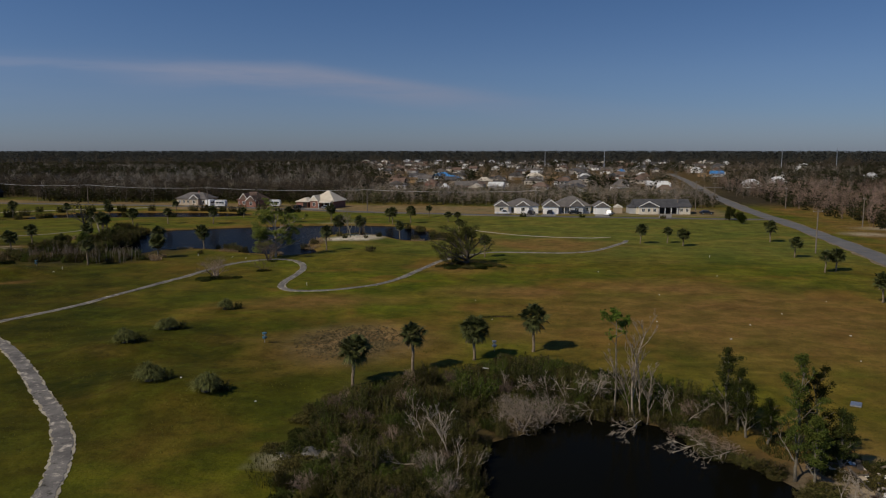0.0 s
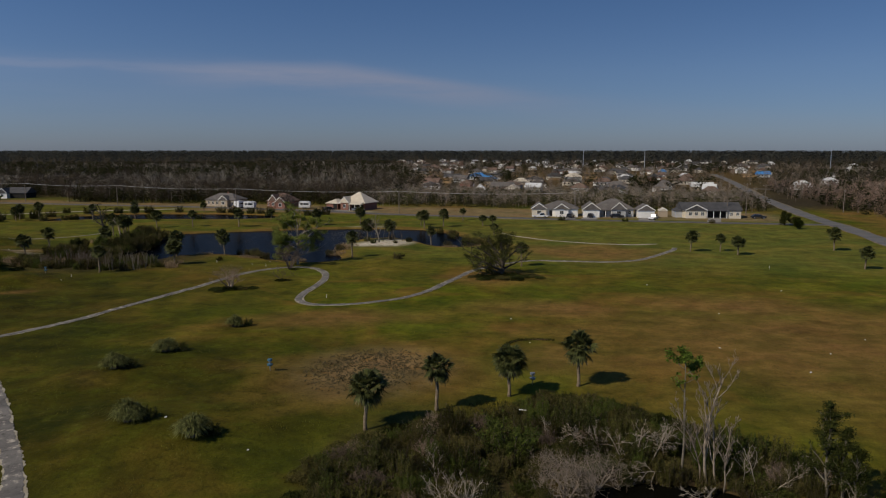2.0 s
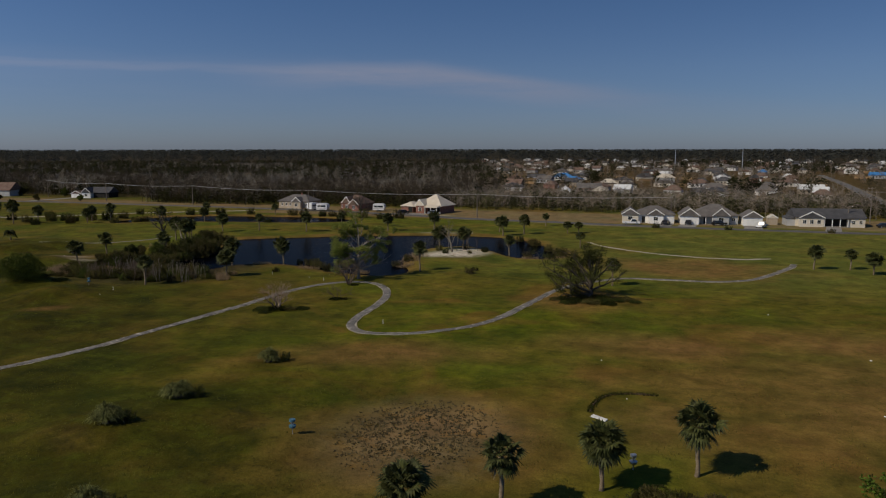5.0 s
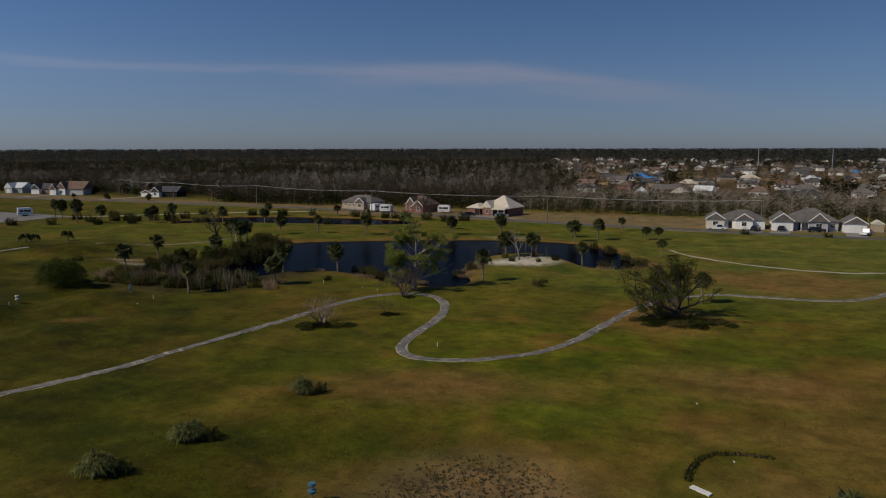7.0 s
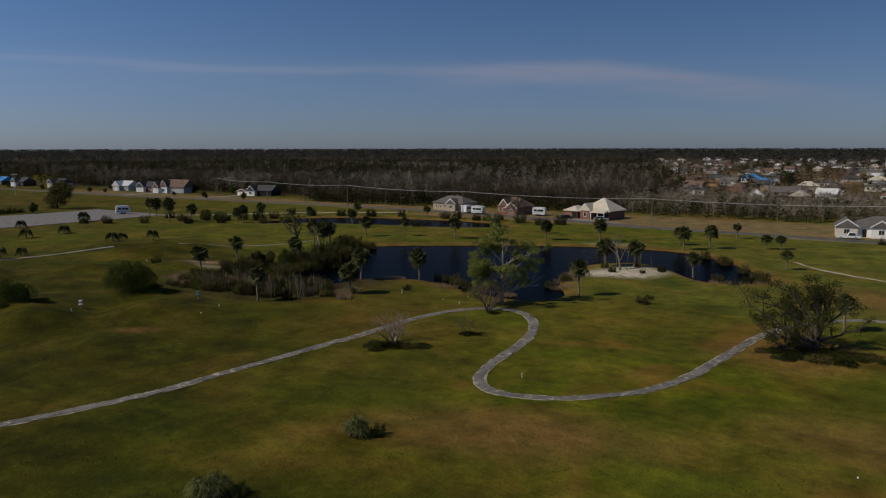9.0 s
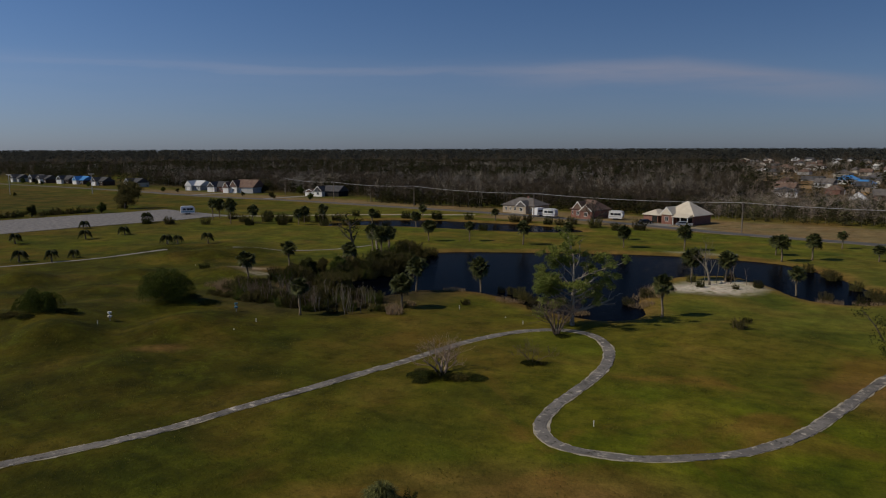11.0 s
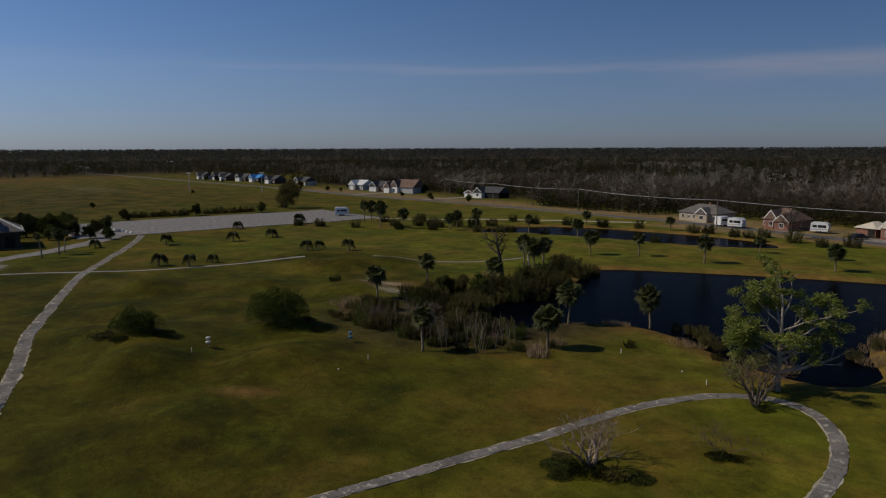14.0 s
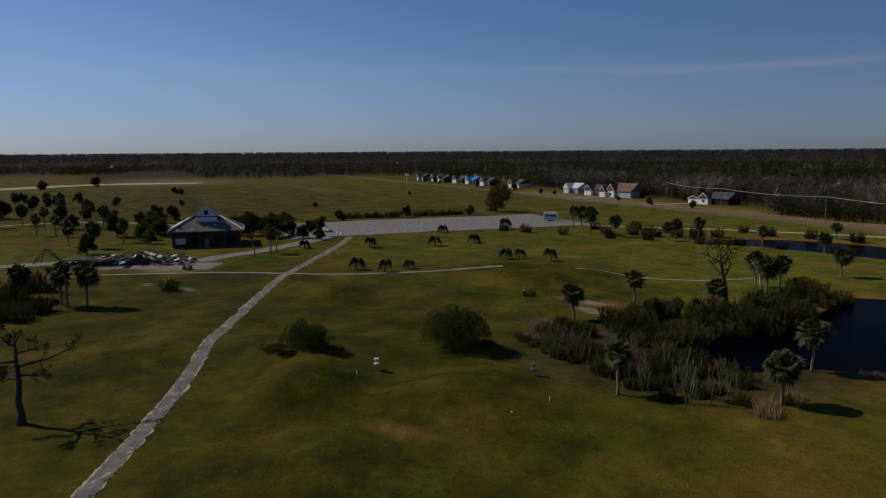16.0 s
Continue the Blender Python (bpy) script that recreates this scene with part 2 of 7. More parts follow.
SAND = surface("sandy_verge", (0.26, 0.22, 0.15), (0.46, 0.42, 0.34), 0.8, 0.95, 0.5, fine=5)
VERGE = surface("worn_roadside", (0.11, 0.085, 0.04), (0.27, 0.21, 0.14), 0.5, 0.95, 0.5, fine=4)
DIRT = surface("bare_soil", (0.11, 0.07, 0.035), (0.06, 0.042, 0.022), 0.8, 0.95, 0.5, fine=5)
PALM_BARK = surface("palm_bark", (0.15, 0.11, 0.07), (0.28, 0.22, 0.15), 3, 0.9, 0.8, fine=14)
PALM_LEAF = surface("palm_leaf", (0.022, 0.030, 0.007), (0.092, 0.096, 0.032), 1.5, 0.6, 0.0, island=0.5, through_light=0.15, spec=0.15)
PALM_DEAD = surface("dead_palm_leaf", (0.12, 0.09, 0.05), (0.22, 0.17, 0.10), 2, 0.8, 0.0, island=0.4, through_light=0.1)
BARK = surface("grey_bark", (0.105, 0.09, 0.065), (0.23, 0.20, 0.155), 3, 0.9, 0.6, fine=18)
DARK_BARK = surface("dark_bark", (0.04, 0.032, 0.026), (0.09, 0.075, 0.06), 3, 0.9, 0.6, fine=18)
PALE_WOOD = surface("bleached_dead_wood", (0.22, 0.18, 0.14), (0.40, 0.34, 0.27), 3, 0.85, 0.4, fine=18)
ROAD_TWIG = surface("red_brown_twigs", (0.14, 0.092, 0.068), (0.25, 0.175, 0.135), 0.02, 0.9, 0.0, fine=0.3, island=0.5)
BUNKER_GRASS = surface("bunker_grass", (0.065, 0.056, 0.024), (0.15, 0.12, 0.06), 0.5, 0.9, 0.0, island=0.5)
BUSH_TWIG = surface("pinkish_bare_twigs", (0.20, 0.14, 0.10), (0.34, 0.26, 0.20), 3, 0.9, 0.0, island=0.3)
TWIG = surface("bare_twigs", (0.085, 0.06, 0.045), (0.165, 0.12, 0.09), 3, 0.9, 0.0, island=0.3)
WEED_LEAF = surface("coarse_weed_leaf", (0.042, 0.046, 0.010), (0.125, 0.112, 0.034), 0.7, 0.8, 0.0, island=0.5, vary=0.25, through_light=0.2, spec=0.06)
TAN_GRASS = surface("tall_tan_grass", (0.22, 0.15, 0.085), (0.38, 0.28, 0.17), 1.0, 0.9, 0.0, island=0.4, through_light=0.2)
FENCE_WOOD = surface("orange_tan_fence_wood", (0.24, 0.15, 0.07), (0.36, 0.24, 0.12), 1.0, 0.85, 0.1, vary=0.3)
LEAF = surface("spring_leaf", (0.10, 0.135, 0.024), (0.235, 0.25, 0.06), 1.0, 0.7, 0.0, island=0.4, through_light=0.3, spec=0.08)
MID_LEAF = surface("mid_green_leaf", (0.045, 0.065, 0.012), (0.095, 0.11, 0.022), 1.0, 0.8, 0.0, island=0.5, through_light=0.2, spec=0.06)
OAK_LEAF = surface("oak_leaf", (0.026, 0.032, 0.009), (0.066, 0.068, 0.018), 1.0, 0.8, 0.0, island=0.5, through_light=0.15, spec=0.06)
DARK_LEAF = surface("dark_leaf", (0.017, 0.024, 0.006), (0.050, 0.056, 0.013), 1.0, 0.8, 0.0, island=0.5, vary=0.35, through_light=0.15, spec=0.06)
OLIVE_LEAF = surface("olive_leaf", (0.042, 0.040, 0.012), (0.108, 0.092, 0.030), 1.0, 0.8, 0.0, island=0.5, through_light=0.15, spec=0.06)
LIME_LEAF = surface("fresh_green_leaf", (0.055, 0.095, 0.012), (0.120, 0.160, 0.028), 1.0, 0.8, 0.0, island=0.5, through_light=0.25, spec=0.06)
GREY_LEAF = surface("grey_green_blade", (0.060, 0.072, 0.022), (0.200, 0.200, 0.072), 2.0, 0.8, 0.0, island=0.45, through_light=0.15, spec=0.06)
REED = surface("dry_reed", (0.19, 0.13, 0.065), (0.33, 0.24, 0.14), 2.0, 0.9, 0.0, island=0.4, through_light=0.2)
GRASS = surface("grass_blade", (0.06, 0.068, 0.008), (0.15, 0.125, 0.016), 0.3, 0.8, 0.0, island=0.5, through_light=0.3)
WOODS_TWIG = surface("far_bare_wood", (0.050, 0.037, 0.024), (0.092, 0.070, 0.046), 0.02, 0.9, 0.0, fine=0.3, island=0.12, through_light=0.3)
SUBURB_TWIG = surface("yard_tree_twigs", (0.16, 0.125, 0.095), (0.29, 0.235, 0.185), 0.02, 0.9, 0.0, fine=0.3, island=0.4)
BELT_GREEN = surface("budding_scrub", (0.050, 0.052, 0.022), (0.105, 0.095, 0.045), 0.02, 0.8, 0.0, fine=0.3, island=0.25, through_light=0.3, spec=0.05)
WOODS_PALE = surface("far_dead_wood", (0.14, 0.12, 0.095), (0.26, 0.23, 0.185), 0.02, 0.9, 0.0, fine=0.3, island=0.4)
# horizon woods: distance haze is put into this paler, cooler leaf colour
HAZED_GREEN = surface("hazed_green", (0.044, 0.048, 0.040), (0.068, 0.068, 0.058), 0.004, 0.9, 0.0, fine=0.05, island=0.1, through_light=0.4, spec=0.03)
PALE_TWIG = surface("pale_dead_twigs", (0.17, 0.135, 0.10), (0.33, 0.27, 0.21), 3, 0.9, 0.0, island=0.3)
WOODS_GREEN = surface("far_green", (0.024, 0.027, 0.011), (0.052, 0.050, 0.020), 0.02, 0.8, 0.0, fine=0.3, island=0.15, through_light=0.4, spec=0.05)


# ---- small builders ----
class Shape:
    """Collects faces for one mesh."""

    def __init__(self):
        self.v, self.f, self.mi = [], [], []

    def add(self, verts, faces, mi=0):
        k = len(self.v)
        self.v.extend(tuple(p) for p in verts)
        self.f.extend(tuple(i + k for i in q) for q in faces)
        self.mi.extend([mi] * len(faces))
        return self

    def box(self, x0, y0, z0, x1, y1, z1, mi=0):
        p = [(x0, y0, z0), (x1, y0, z0), (x1, y1, z0), (x0, y1, z0), (x0, y0, z1), (x1, y0, z1), (x1, y1, z1), (x0, y1, z1)]
        return self.add(p, [(0, 3, 2, 1), (4, 5, 6, 7), (0, 1, 5, 4), (1, 2, 6, 5), (2, 3, 7, 6), (3, 0, 4, 7)], mi)

    def tube(self, pts, radii, sides=6, mi=0):
        pts = [Vector(p) for p in pts]
        rings, faces = [], []
        for i, p in enumerate(pts):
            d = (pts[min(i + 1, len(pts) - 1)] - pts[max(i - 1, 0)]).normalized()
            a = d.orthogonal().normalized() if abs(d.z) > 0.95 else d.cross(Vector((0, 0, 1))).normalized()
            b = d.cross(a)
            for k in range(sides):
                w = 2 * math.pi * k / sides
                rings.append(p + (a * math.cos(w) + b * math.sin(w)) * radii[i])
        for i in range(len(pts) - 1):
            for k in range(sides):
                k2 = (k + 1) % sides
                faces.append((i * sides + k, i * sides + k2, (i + 1) * sides + k2, (i + 1) * sides + k))
        faces.append(tuple(range(sides))[::-1])
        faces.append(tuple((len(pts) - 1) * sides + k for k in range(sides)))
        return self.add(rings, faces, mi)

    def leaf(self, c, d, side, length, width, mi=0):
        c, d, side = Vector(c), Vector(d) * length, Vector(side) * width * 0.5
        return self.add([c, c + d * 0.5 + side, c + d, c + d * 0.5 - side], [(0, 1, 2, 3)], mi)

    def mesh(self, name, *mats, smooth=False):
        me = bpy.data.meshes.new(name)
        me.from_pydata(self.v, [], self.f)
        for m in mats:
            me.materials.append(m)
        if len(mats) > 1:
            me.polygons.foreach_set("material_index", self.mi)
        if smooth:
            me.polygons.foreach_set("use_smooth", [True] * len(self.f))
        me.update()
        return me


def thing(name, x, y, z=0.0, rz=0.0, label="", category="", group="", s=1.0, kind=""):
    e = new(name)
    e.empty_display_size = 0.3
    e.matrix_basis = pose(x, y, z, 0, 0, rz) @ Matrix.Diagonal((s, s, s, 1))
    return tagged(e, label, category, group, kind)


def part(name, shape, material, parent, label="", smooth=False):
    me = shape if isinstance(shape, bpy.types.Mesh) else shape.mesh(name, *(material if isinstance(material, (list, tuple)) else (material,)), smooth=smooth)
    ob = new(name, me)
    ob.parent = parent
    return tagged(ob, label)


def stand(kind, name, x, y, rz=0.0, s=1.0, label="", category="", group="", z=None, sz=None):
    """A thing from a prepared kind: a list of (part name, mesh, label)."""
    e = thing(name, x, y, hgt(x, y) if z is None else z, rz, label, category, group)
    e.scale = (s, s, sz or s)
    for pname, me, plabel in kind:
        part(pname, me, None, e, plabel)
    return e


# ---- lie of the land ----
def spline(points, step=1.0, closed=False):
    """A smooth line through control points, sampled about every step metres."""
    P = [Vector(p) for p in points]
    out, m = [], len(P)
    for i in range(m if closed else m - 1):
        a, b, c, d = (P[(i + k) % m] if closed else P[min(max(i + k, 0), m - 1)] for k in (-1, 0, 1, 2))
        k = max(2, int((c - b).length / step))
        for j in range(k):
            t = j / k
            out.append(0.5 * ((2 * b) + (c - a) * t + (2 * a - 5 * b + 4 * c - d) * t * t + (3 * b - a - 3 * c + d) * t ** 3))
    if not closed:
        out.append(P[-1])
    return np.array([(p.x, p.y) for p in out])


MAIN_POND = spline([(-114, 195), (-99, 206), (-83, 215), (-67, 221), (-50, 222), (-40, 214), (-32, 203), (-27, 192), (-31, 187), (-37, 189), (-44, 197), (-52, 202.5), (-60, 197),
                    (-61.5, 188), (-58, 172), (-53, 162), (-55, 156.5), (-63, 157), (-70, 160), (-78, 163), (-85, 162), (-90, 157.5), (-91.5, 151), (-95, 148.5), (-100, 151.5), (-104, 158), (-103, 166), (-105, 176), (-110, 186)], 2.0, True)
NEAR_POND = spline([(0.3, 46), (-0.2, 52), (1, 55), (3.5, 57), (5.6, 60), (9, 61.3), (13.2, 60.7), (15.6, 58), (17.5, 55.3), (19.7, 53), (22.3, 49), (26, 42), (28, 34), (24, 26), (14, 22), (5, 26), (1, 34)], 1.0, True)
FAR_POND = spline([(-177, 222), (-168, 230), (-158, 233), (-140, 238), (-124, 241), (-113, 246), (-108, 251), (-114, 257), (-130, 259), (-148, 256), (-165, 252), (-177, 243), (-181, 231)], 3.0, True)
PONDS = (MAIN_POND, NEAR_POND, FAR_POND)
MOUNDS = [(-108, 125, 6, 1.3), (-112, 108, 8, 1.7), (-104, 106, 5, 0.5), (-148.8, 121, 5.5, 1.5), (-141, 137, 5, 0.8), (-152, 152, 6, 1.1), (-149, 160, 6, 1.1), (-146, 168, 5, 0.8), (-128, 148, 6, 0.9), (-166, 160, 9, 0.9), (-158, 172, 8, 0.8),
          (-98, 122, 5, 0.8), (-125, 92, 9, 0.9), (-45, 75, 7, 0.6), (-33, 62, 7, 0.75), (-29.5, 78, 4, 0.55), (-44, 84, 6, 0.2), (-28, 60, 5, 0.2), (-40, 158, 8, 0.5), (-12, 145, 7, 0.4), (-165, 78, 9, 1.0), (-90, 112, 8, 0.4), (-101.4, 104.2, 5, 1.5), (-95.4, 116.4, 4.5, 1.3), (-121.3, 104.2, 5, 0.8), (-90.3, 120.8, 5, 0.5), (-118, 116, 5, 0.6), (-86, 103, 5, 0.5), (-130, 124, 5, 0.6), (-135, 112, 6, 0.6)]


def inside_depth(poly, X, Y):
    """Signed distance to a closed line: positive inside."""
    a, b = poly, np.roll(poly, -1, 0)
    best, odd = np.full(X.shape, 1e9), np.zeros(X.shape, bool)
    for (x0, y0), (x1, y1) in zip(a, b):
        dx, dy = x1 - x0, y1 - y0
        t = np.clip(((X - x0) * dx + (Y - y0) * dy) / (dx * dx + dy * dy + 1e-9), 0, 1)
        best = np.minimum(best, (X - x0 - t * dx) ** 2 + (Y - y0 - t * dy) ** 2)
        if dy:
            odd ^= ((y0 > Y) != (y1 > Y)) & (X < x0 + (Y - y0) * dx / dy)
    return np.where(odd, 1, -1) * np.sqrt(best)


def heights(X, Y):
    X, Y = np.asarray(X, float), np.asarray(Y, float)
    Z = np.zeros(X.shape)
    for x, y, r, h in MOUNDS:
        Z += 1.25 * h * np.exp(-((X - x) ** 2 + (Y - y) ** 2) / (r * r) * 1.2)
    near = np.exp(-(((X + 70) / 260) ** 2 + ((Y - 130) / 150) ** 2) ** 2)
    Z += near * (0.07 * np.sin(X * 0.21 + Y * 0.07) * np.sin(Y * 0.17 - X * 0.05) + 0.03 * np.sin(X * 0.53 + 1.3) * np.sin(Y * 0.47))
    for poly in PONDS:
        lo, hi = poly.min(0) - 6, poly.max(0) + 6
        box = (X > lo[0]) & (X < hi[0]) & (Y > lo[1]) & (Y < hi[1])
        if box.any():
            s = np.clip((inside_depth(poly, X[box], Y[box]) + 3) / 5, 0, 1)
            s = s * s * (3 - 2 * s)
            Z[box] = Z[box] * (1 - s) - 1.2 * s
    return Z


def hgt(x, y):
    return float(heights(np.array([x]), np.array([y]))[0])


def blob(X, Y, x, y, rx, ry, turn=0.0, soft=0.35):
    c, s = math.cos(radians(turn)), math.sin(radians(turn))
    u, v = ((X - x) * c + (Y - y) * s) / rx, (-(X - x) * s + (Y - y) * c) / ry
    d = np.sqrt(u * u + v * v)
    return np.clip((1 + soft - d) / (2 * soft), 0, 1)


def build_ground():
    far = [-5200, -4200, -3400, -2700, -2100, -1600, -1250, -1000, -800, -660, -560, -490, -430, -390, -355, -325, -305]
    xs = np.array(far + list(np.arange(-296, 100, 1.6)) + [108, 122, 140, 165, 200, 250, 330, 440, 600, 800, 1100, 1500, 2100, 2900, 4000, 5200], float)
    ys = np.array([-3000, -1800, -1000, -500, -250, -120, -60, -25, -5, 8, 16] + list(np.arange(22, 300, 1.6)) + [306, 316, 330, 350, 380, 420, 480, 560, 660, 800, 1000, 1300, 1700, 2200, 2900, 3800, 5200], float)
    X, Y = np.meshgrid(xs, ys)
    Z = heights(X, Y)
    nx, ny = len(xs), len(ys)
    idx = np.arange(nx * ny).reshape(ny, nx)
    faces = np.stack([idx[:-1, :-1], idx[:-1, 1:], idx[1:, 1:], idx[1:, :-1]], -1).reshape(-1, 4)
    me = bpy.data.meshes.new("ground")
    me.from_pydata(np.stack([X, Y, Z], -1).reshape(-1, 3).tolist(), [], faces.tolist())
    me.polygons.foreach_set("use_smooth", [True] * len(faces))
    me.materials.append(MEADOW)
    dry = np.zeros(X.shape)
    for a in [(30, 105, 28, 24, 0), (52, 88, 16, 26, 0), (-19.5, 82.5, 9, 10, 0), (0, 182, 18, 12, 0), (-16, 142, 9, 6, 0), (24, 125, 16, 9, 0), (-126, 153, 5, 4, 60), (-88.2, 110, 2.7, 1.3, 40), (-0.8, 92.5, 5.0, 5.6, 0),
              (-18, 84, 11, 8, 10), (-33, 105, 11, 5, 20), (-2, 118, 12, 6, 0), (27, 54, 8, 9, 0), (16.5, 58, 4, 4, 0), (-700, 180, 110, 130, 0), (-760, 20, 120, 120, 0), (-430, 190, 130, 110, 0), (-500, 60, 120, 90, 0)]:
        dry = np.maximum(dry, (0.45 if a[0] < -600 else 0.16 if a[0] < -400 else 0.72) * blob(X, Y, *a, 0.6))
    bare = np.zeros(X.shape)
    for a in [(-50, 187, 5.6, 5.4, 20, 0.4), (-50.001, 193.4, 3.2, 2.4, 0, 0.6), (-54.0, 183.5, 2.8, 3.4, 0, 0.5), (-46.2, 189.6, 2.6, 3.0, 0, 0.6), (-19.5, 83, 7, 8.5, 0, 0.4), (-173.8, 92.7, 1.2, 0.6, 0, 0.6), (-165.2, 99.0, 1.4, 0.4, 0, 0.6), (-121, 151, 3.4, 1.5, 20, 0.5), (-13.4, 48.9, 2.8, 1.8, 10, 0.5), (27.5, 50, 4.2, 4.6, -20, 0.6), (-635, 95, 42, 9, 70, 0.4), (-66, 226, 6, 1.6, 10, 0.5), (-700, 60, 90, 26, 75, 0.4), (-480, 200, 8, 20, 0, 0.4),
              (87, 219, 6, 5, 0, 0.5), (100, 236, 9, 5, 0, 0.5), (-88, 277, 10, 4, 0, 0.5), (-20, 262, 12, 3, 0, 0.5), (-196, 99, 9, 7, 0, 0.4), (-126.3, 153.0, 3.2, 1.6, 60, 0.6)]:
        bare = np.maximum(bare, (0.85 if -55 < a[0] < -45 else 0.07 if a[0] == -19.5 else 0.42 if a[0] in (-13.4, -700, -635) else 0.3) * blob(X, Y, *a))
    for poly in PONDS:
        d = inside_depth(poly, X, Y)
        dry = np.maximum(dry, np.clip(1.3 - np.abs(d + 1.2) / 3.2, 0, 1) * 0.62)
    muddy = np.clip(1.6 - np.abs(inside_depth(NEAR_POND, X, Y) + 1.0) / 1.8, 0, 1) * 0.85
    wood = np.clip((Y - 312) / 25, 0, 1) * np.clip((X + 560) / 40, 0, 1) + np.clip((-880 - X) / 60, 0, 1) + np.clip((-680 - X) / 20, 0, 1) * np.clip((Y - 45) / 20, 0, 1) + 0.45 * np.clip((X - 96) / 20, 0, 1) * np.clip((Y - 150) / 60, 0, 1) + np.clip((Y - 420) / 80, 0, 1)
    wood = np.maximum(wood, muddy)
    wood = np.clip(np.maximum(wood, np.maximum(0.9 * blob(X, Y, -99, 150, 17, 20, -20, 0.3), np.maximum(0.9 * blob(X, Y, -7, 57, 8, 14, 12, 0.35), 0.9 * blob(X, Y, 8, 65, 12, 4.5, -8, 0.4)))), 0, 1)
    yards = np.clip((Y - 385) / 30, 0, 1) * np.clip((1200 - Y) / 150, 0, 1) * np.clip((X + 0.29 * Y) / 40, 0, 1) * np.clip((0.22 * Y - X) / 30, 0, 1)
    wood, dry = wood * (1 - 0.45 * yards), np.maximum(dry, 0.7 * yards)
    dry = np.maximum(dry, np.clip((X - 79) / 8, 0, 1) * 0.5)
    lots = np.clip((Y - 266) / 4, 0, 1) * np.clip((308 - Y) / 6, 0, 1) * np.clip((X + 420) / 20, 0, 1) * np.clip((66 - X) / 8, 0, 1) * (1 - np.clip((285 - Y) / 4, 0, 1) * np.clip((-150 - X) / 10, 0, 1))
    dry, bare = np.maximum(dry, 0.6 * lots), np.maximum(bare, 0.1 * lots)
    rgba = np.stack([dry, bare, wood, np.ones(X.shape)], -1).reshape(-1)
    me.color_attributes.new("soil", "FLOAT_COLOR", "POINT").data.foreach_set("color", rgba)
    rank = np.zeros(X.shape)
    for a in [(-135, 110, 62, 48, 0), (-95, 110, 30, 28, 20), (-70, 78, 30, 26, 0), (-40, 66, 24, 26, 0), (-38, 79, 10, 14, 15), (-150, 160, 30, 16, 0), (-120, 80, 50, 30, 0), (-165, 100, 40, 40, 0), (-80, 100, 24, 30, 0), (-780, 110, 210, 240, 0), (-420, 120, 190, 150, 0)]:
        rank = np.maximum(rank, 0.95 * blob(X, Y, *a, 0.6))
    mown = 0.85 * np.clip((Y - 150) / 22, 0, 1) * np.clip((300 - Y) / 20, 0, 1) * np.clip((X + 260) / 20, 0, 1) * np.clip((76 - X) / 10, 0, 1) * (0.28 + 0.72 * np.clip((X + 75) / 75, 0, 1))
    me.color_attributes.new("rank", "FLOAT_COLOR", "POINT").data.foreach_set("color", np.stack([rank, mown, rank, np.ones(X.shape)], -1).reshape(-1))
    me.update()
    return tagged(new("ground", me), "green and brown rough grass of an abandoned golf course", "ground", kind="structure")


build_ground()


def sheet(name, poly, z, material, label):
    bm = bmesh.new()
    face = bm.faces.new([bm.verts.new((p[0], p[1], z)) for p in poly])
    bmesh.ops.triangulate(bm, faces=[face])
    me = bpy.data.meshes.new(name)
    bm.to_mesh(me)
    bm.free()
    if me.polygons[0].normal.z < 0:
        me.flip_normals()
    me.materials.append(material)
    return tagged(new(name, me), label, "pond", kind="structure")


def grown(poly, d):
    """The closed line moved outwards by d."""
    t = np.roll(poly, -1, 0) - np.roll(poly, 1, 0)
    n = np.stack([t[:, 1], -t[:, 0]], -1) / (np.linalg.norm(t, axis=1, keepdims=True) + 1e-9)
    area = np.sum(poly[:, 0] * np.roll(poly[:, 1], -1) - np.roll(poly[:, 0], -1) * poly[:, 1])
    return poly + n * d * (1 if area > 0 else -1)


sheet("water_main_pond", grown(MAIN_POND, 1.2), -0.45, POND_WATER, "dark blue pond water rippled by the wind")
sheet("water_near_pond", grown(NEAR_POND, 1.0), -0.45, DARK_WATER, "still black pond water under dead trees")
sheet("water_far_pond", grown(FAR_POND, 1.2), -0.45, POND_WATER, "narrow dark blue pond beside the street")


def strip(name, pts, width, material, lift, label, category, ragged=0.0, step=1.2, seed=1, thick=0.12, cols=4):
    """A paved way along a line, with a worn edge and a real edge step."""
    rng = random.Random(seed)
    line = spline(pts, step)
    t = np.gradient(line, axis=0)
    n = np.stack([-t[:, 1], t[:, 0]], -1) / np.linalg.norm(t, axis=1, keepdims=True)
    rows = []
    wl_, wr = 0.0, 0.0
    for p, q in zip(line, n):
        wl_, wr = wl_ * 0.6 + rng.uniform(-1, 1) * ragged, wr * 0.6 + rng.uniform(-1, 1) * ragged
        a, b = p + q * (width / 2 + wl_), p - q * (width / 2 + wr)
        rows.append([a + (b - a) * k / (cols - 1) for k in range(cols)])
    R = np.array(rows)
    Z = heights(R[..., 0], R[..., 1]) + lift
    s = Shape()
    verts, faces = [], []
    for r, z in zip(R, Z):
        verts.append((*r[0], z[0] - thick))
        verts += [(*r[k], z[k]) for k in range(cols)]
        verts.append((*r[-1], z[-1] - thick))
    for i in range(len(R) - 1):
        w_ = cols + 2
        faces += [(i * w_ + k + 1, i * w_ + k, i * w_ + w_ + k, i * w_ + w_ + 1 + k) for k in range(cols + 1)]
    s.add(verts, faces)
    ob = new(name, s.mesh(name, material))
    if ob.data.polygons[2].normal.z < 0:
        ob.data.flip_normals()
    return tagged(ob, label, category, kind="structure")


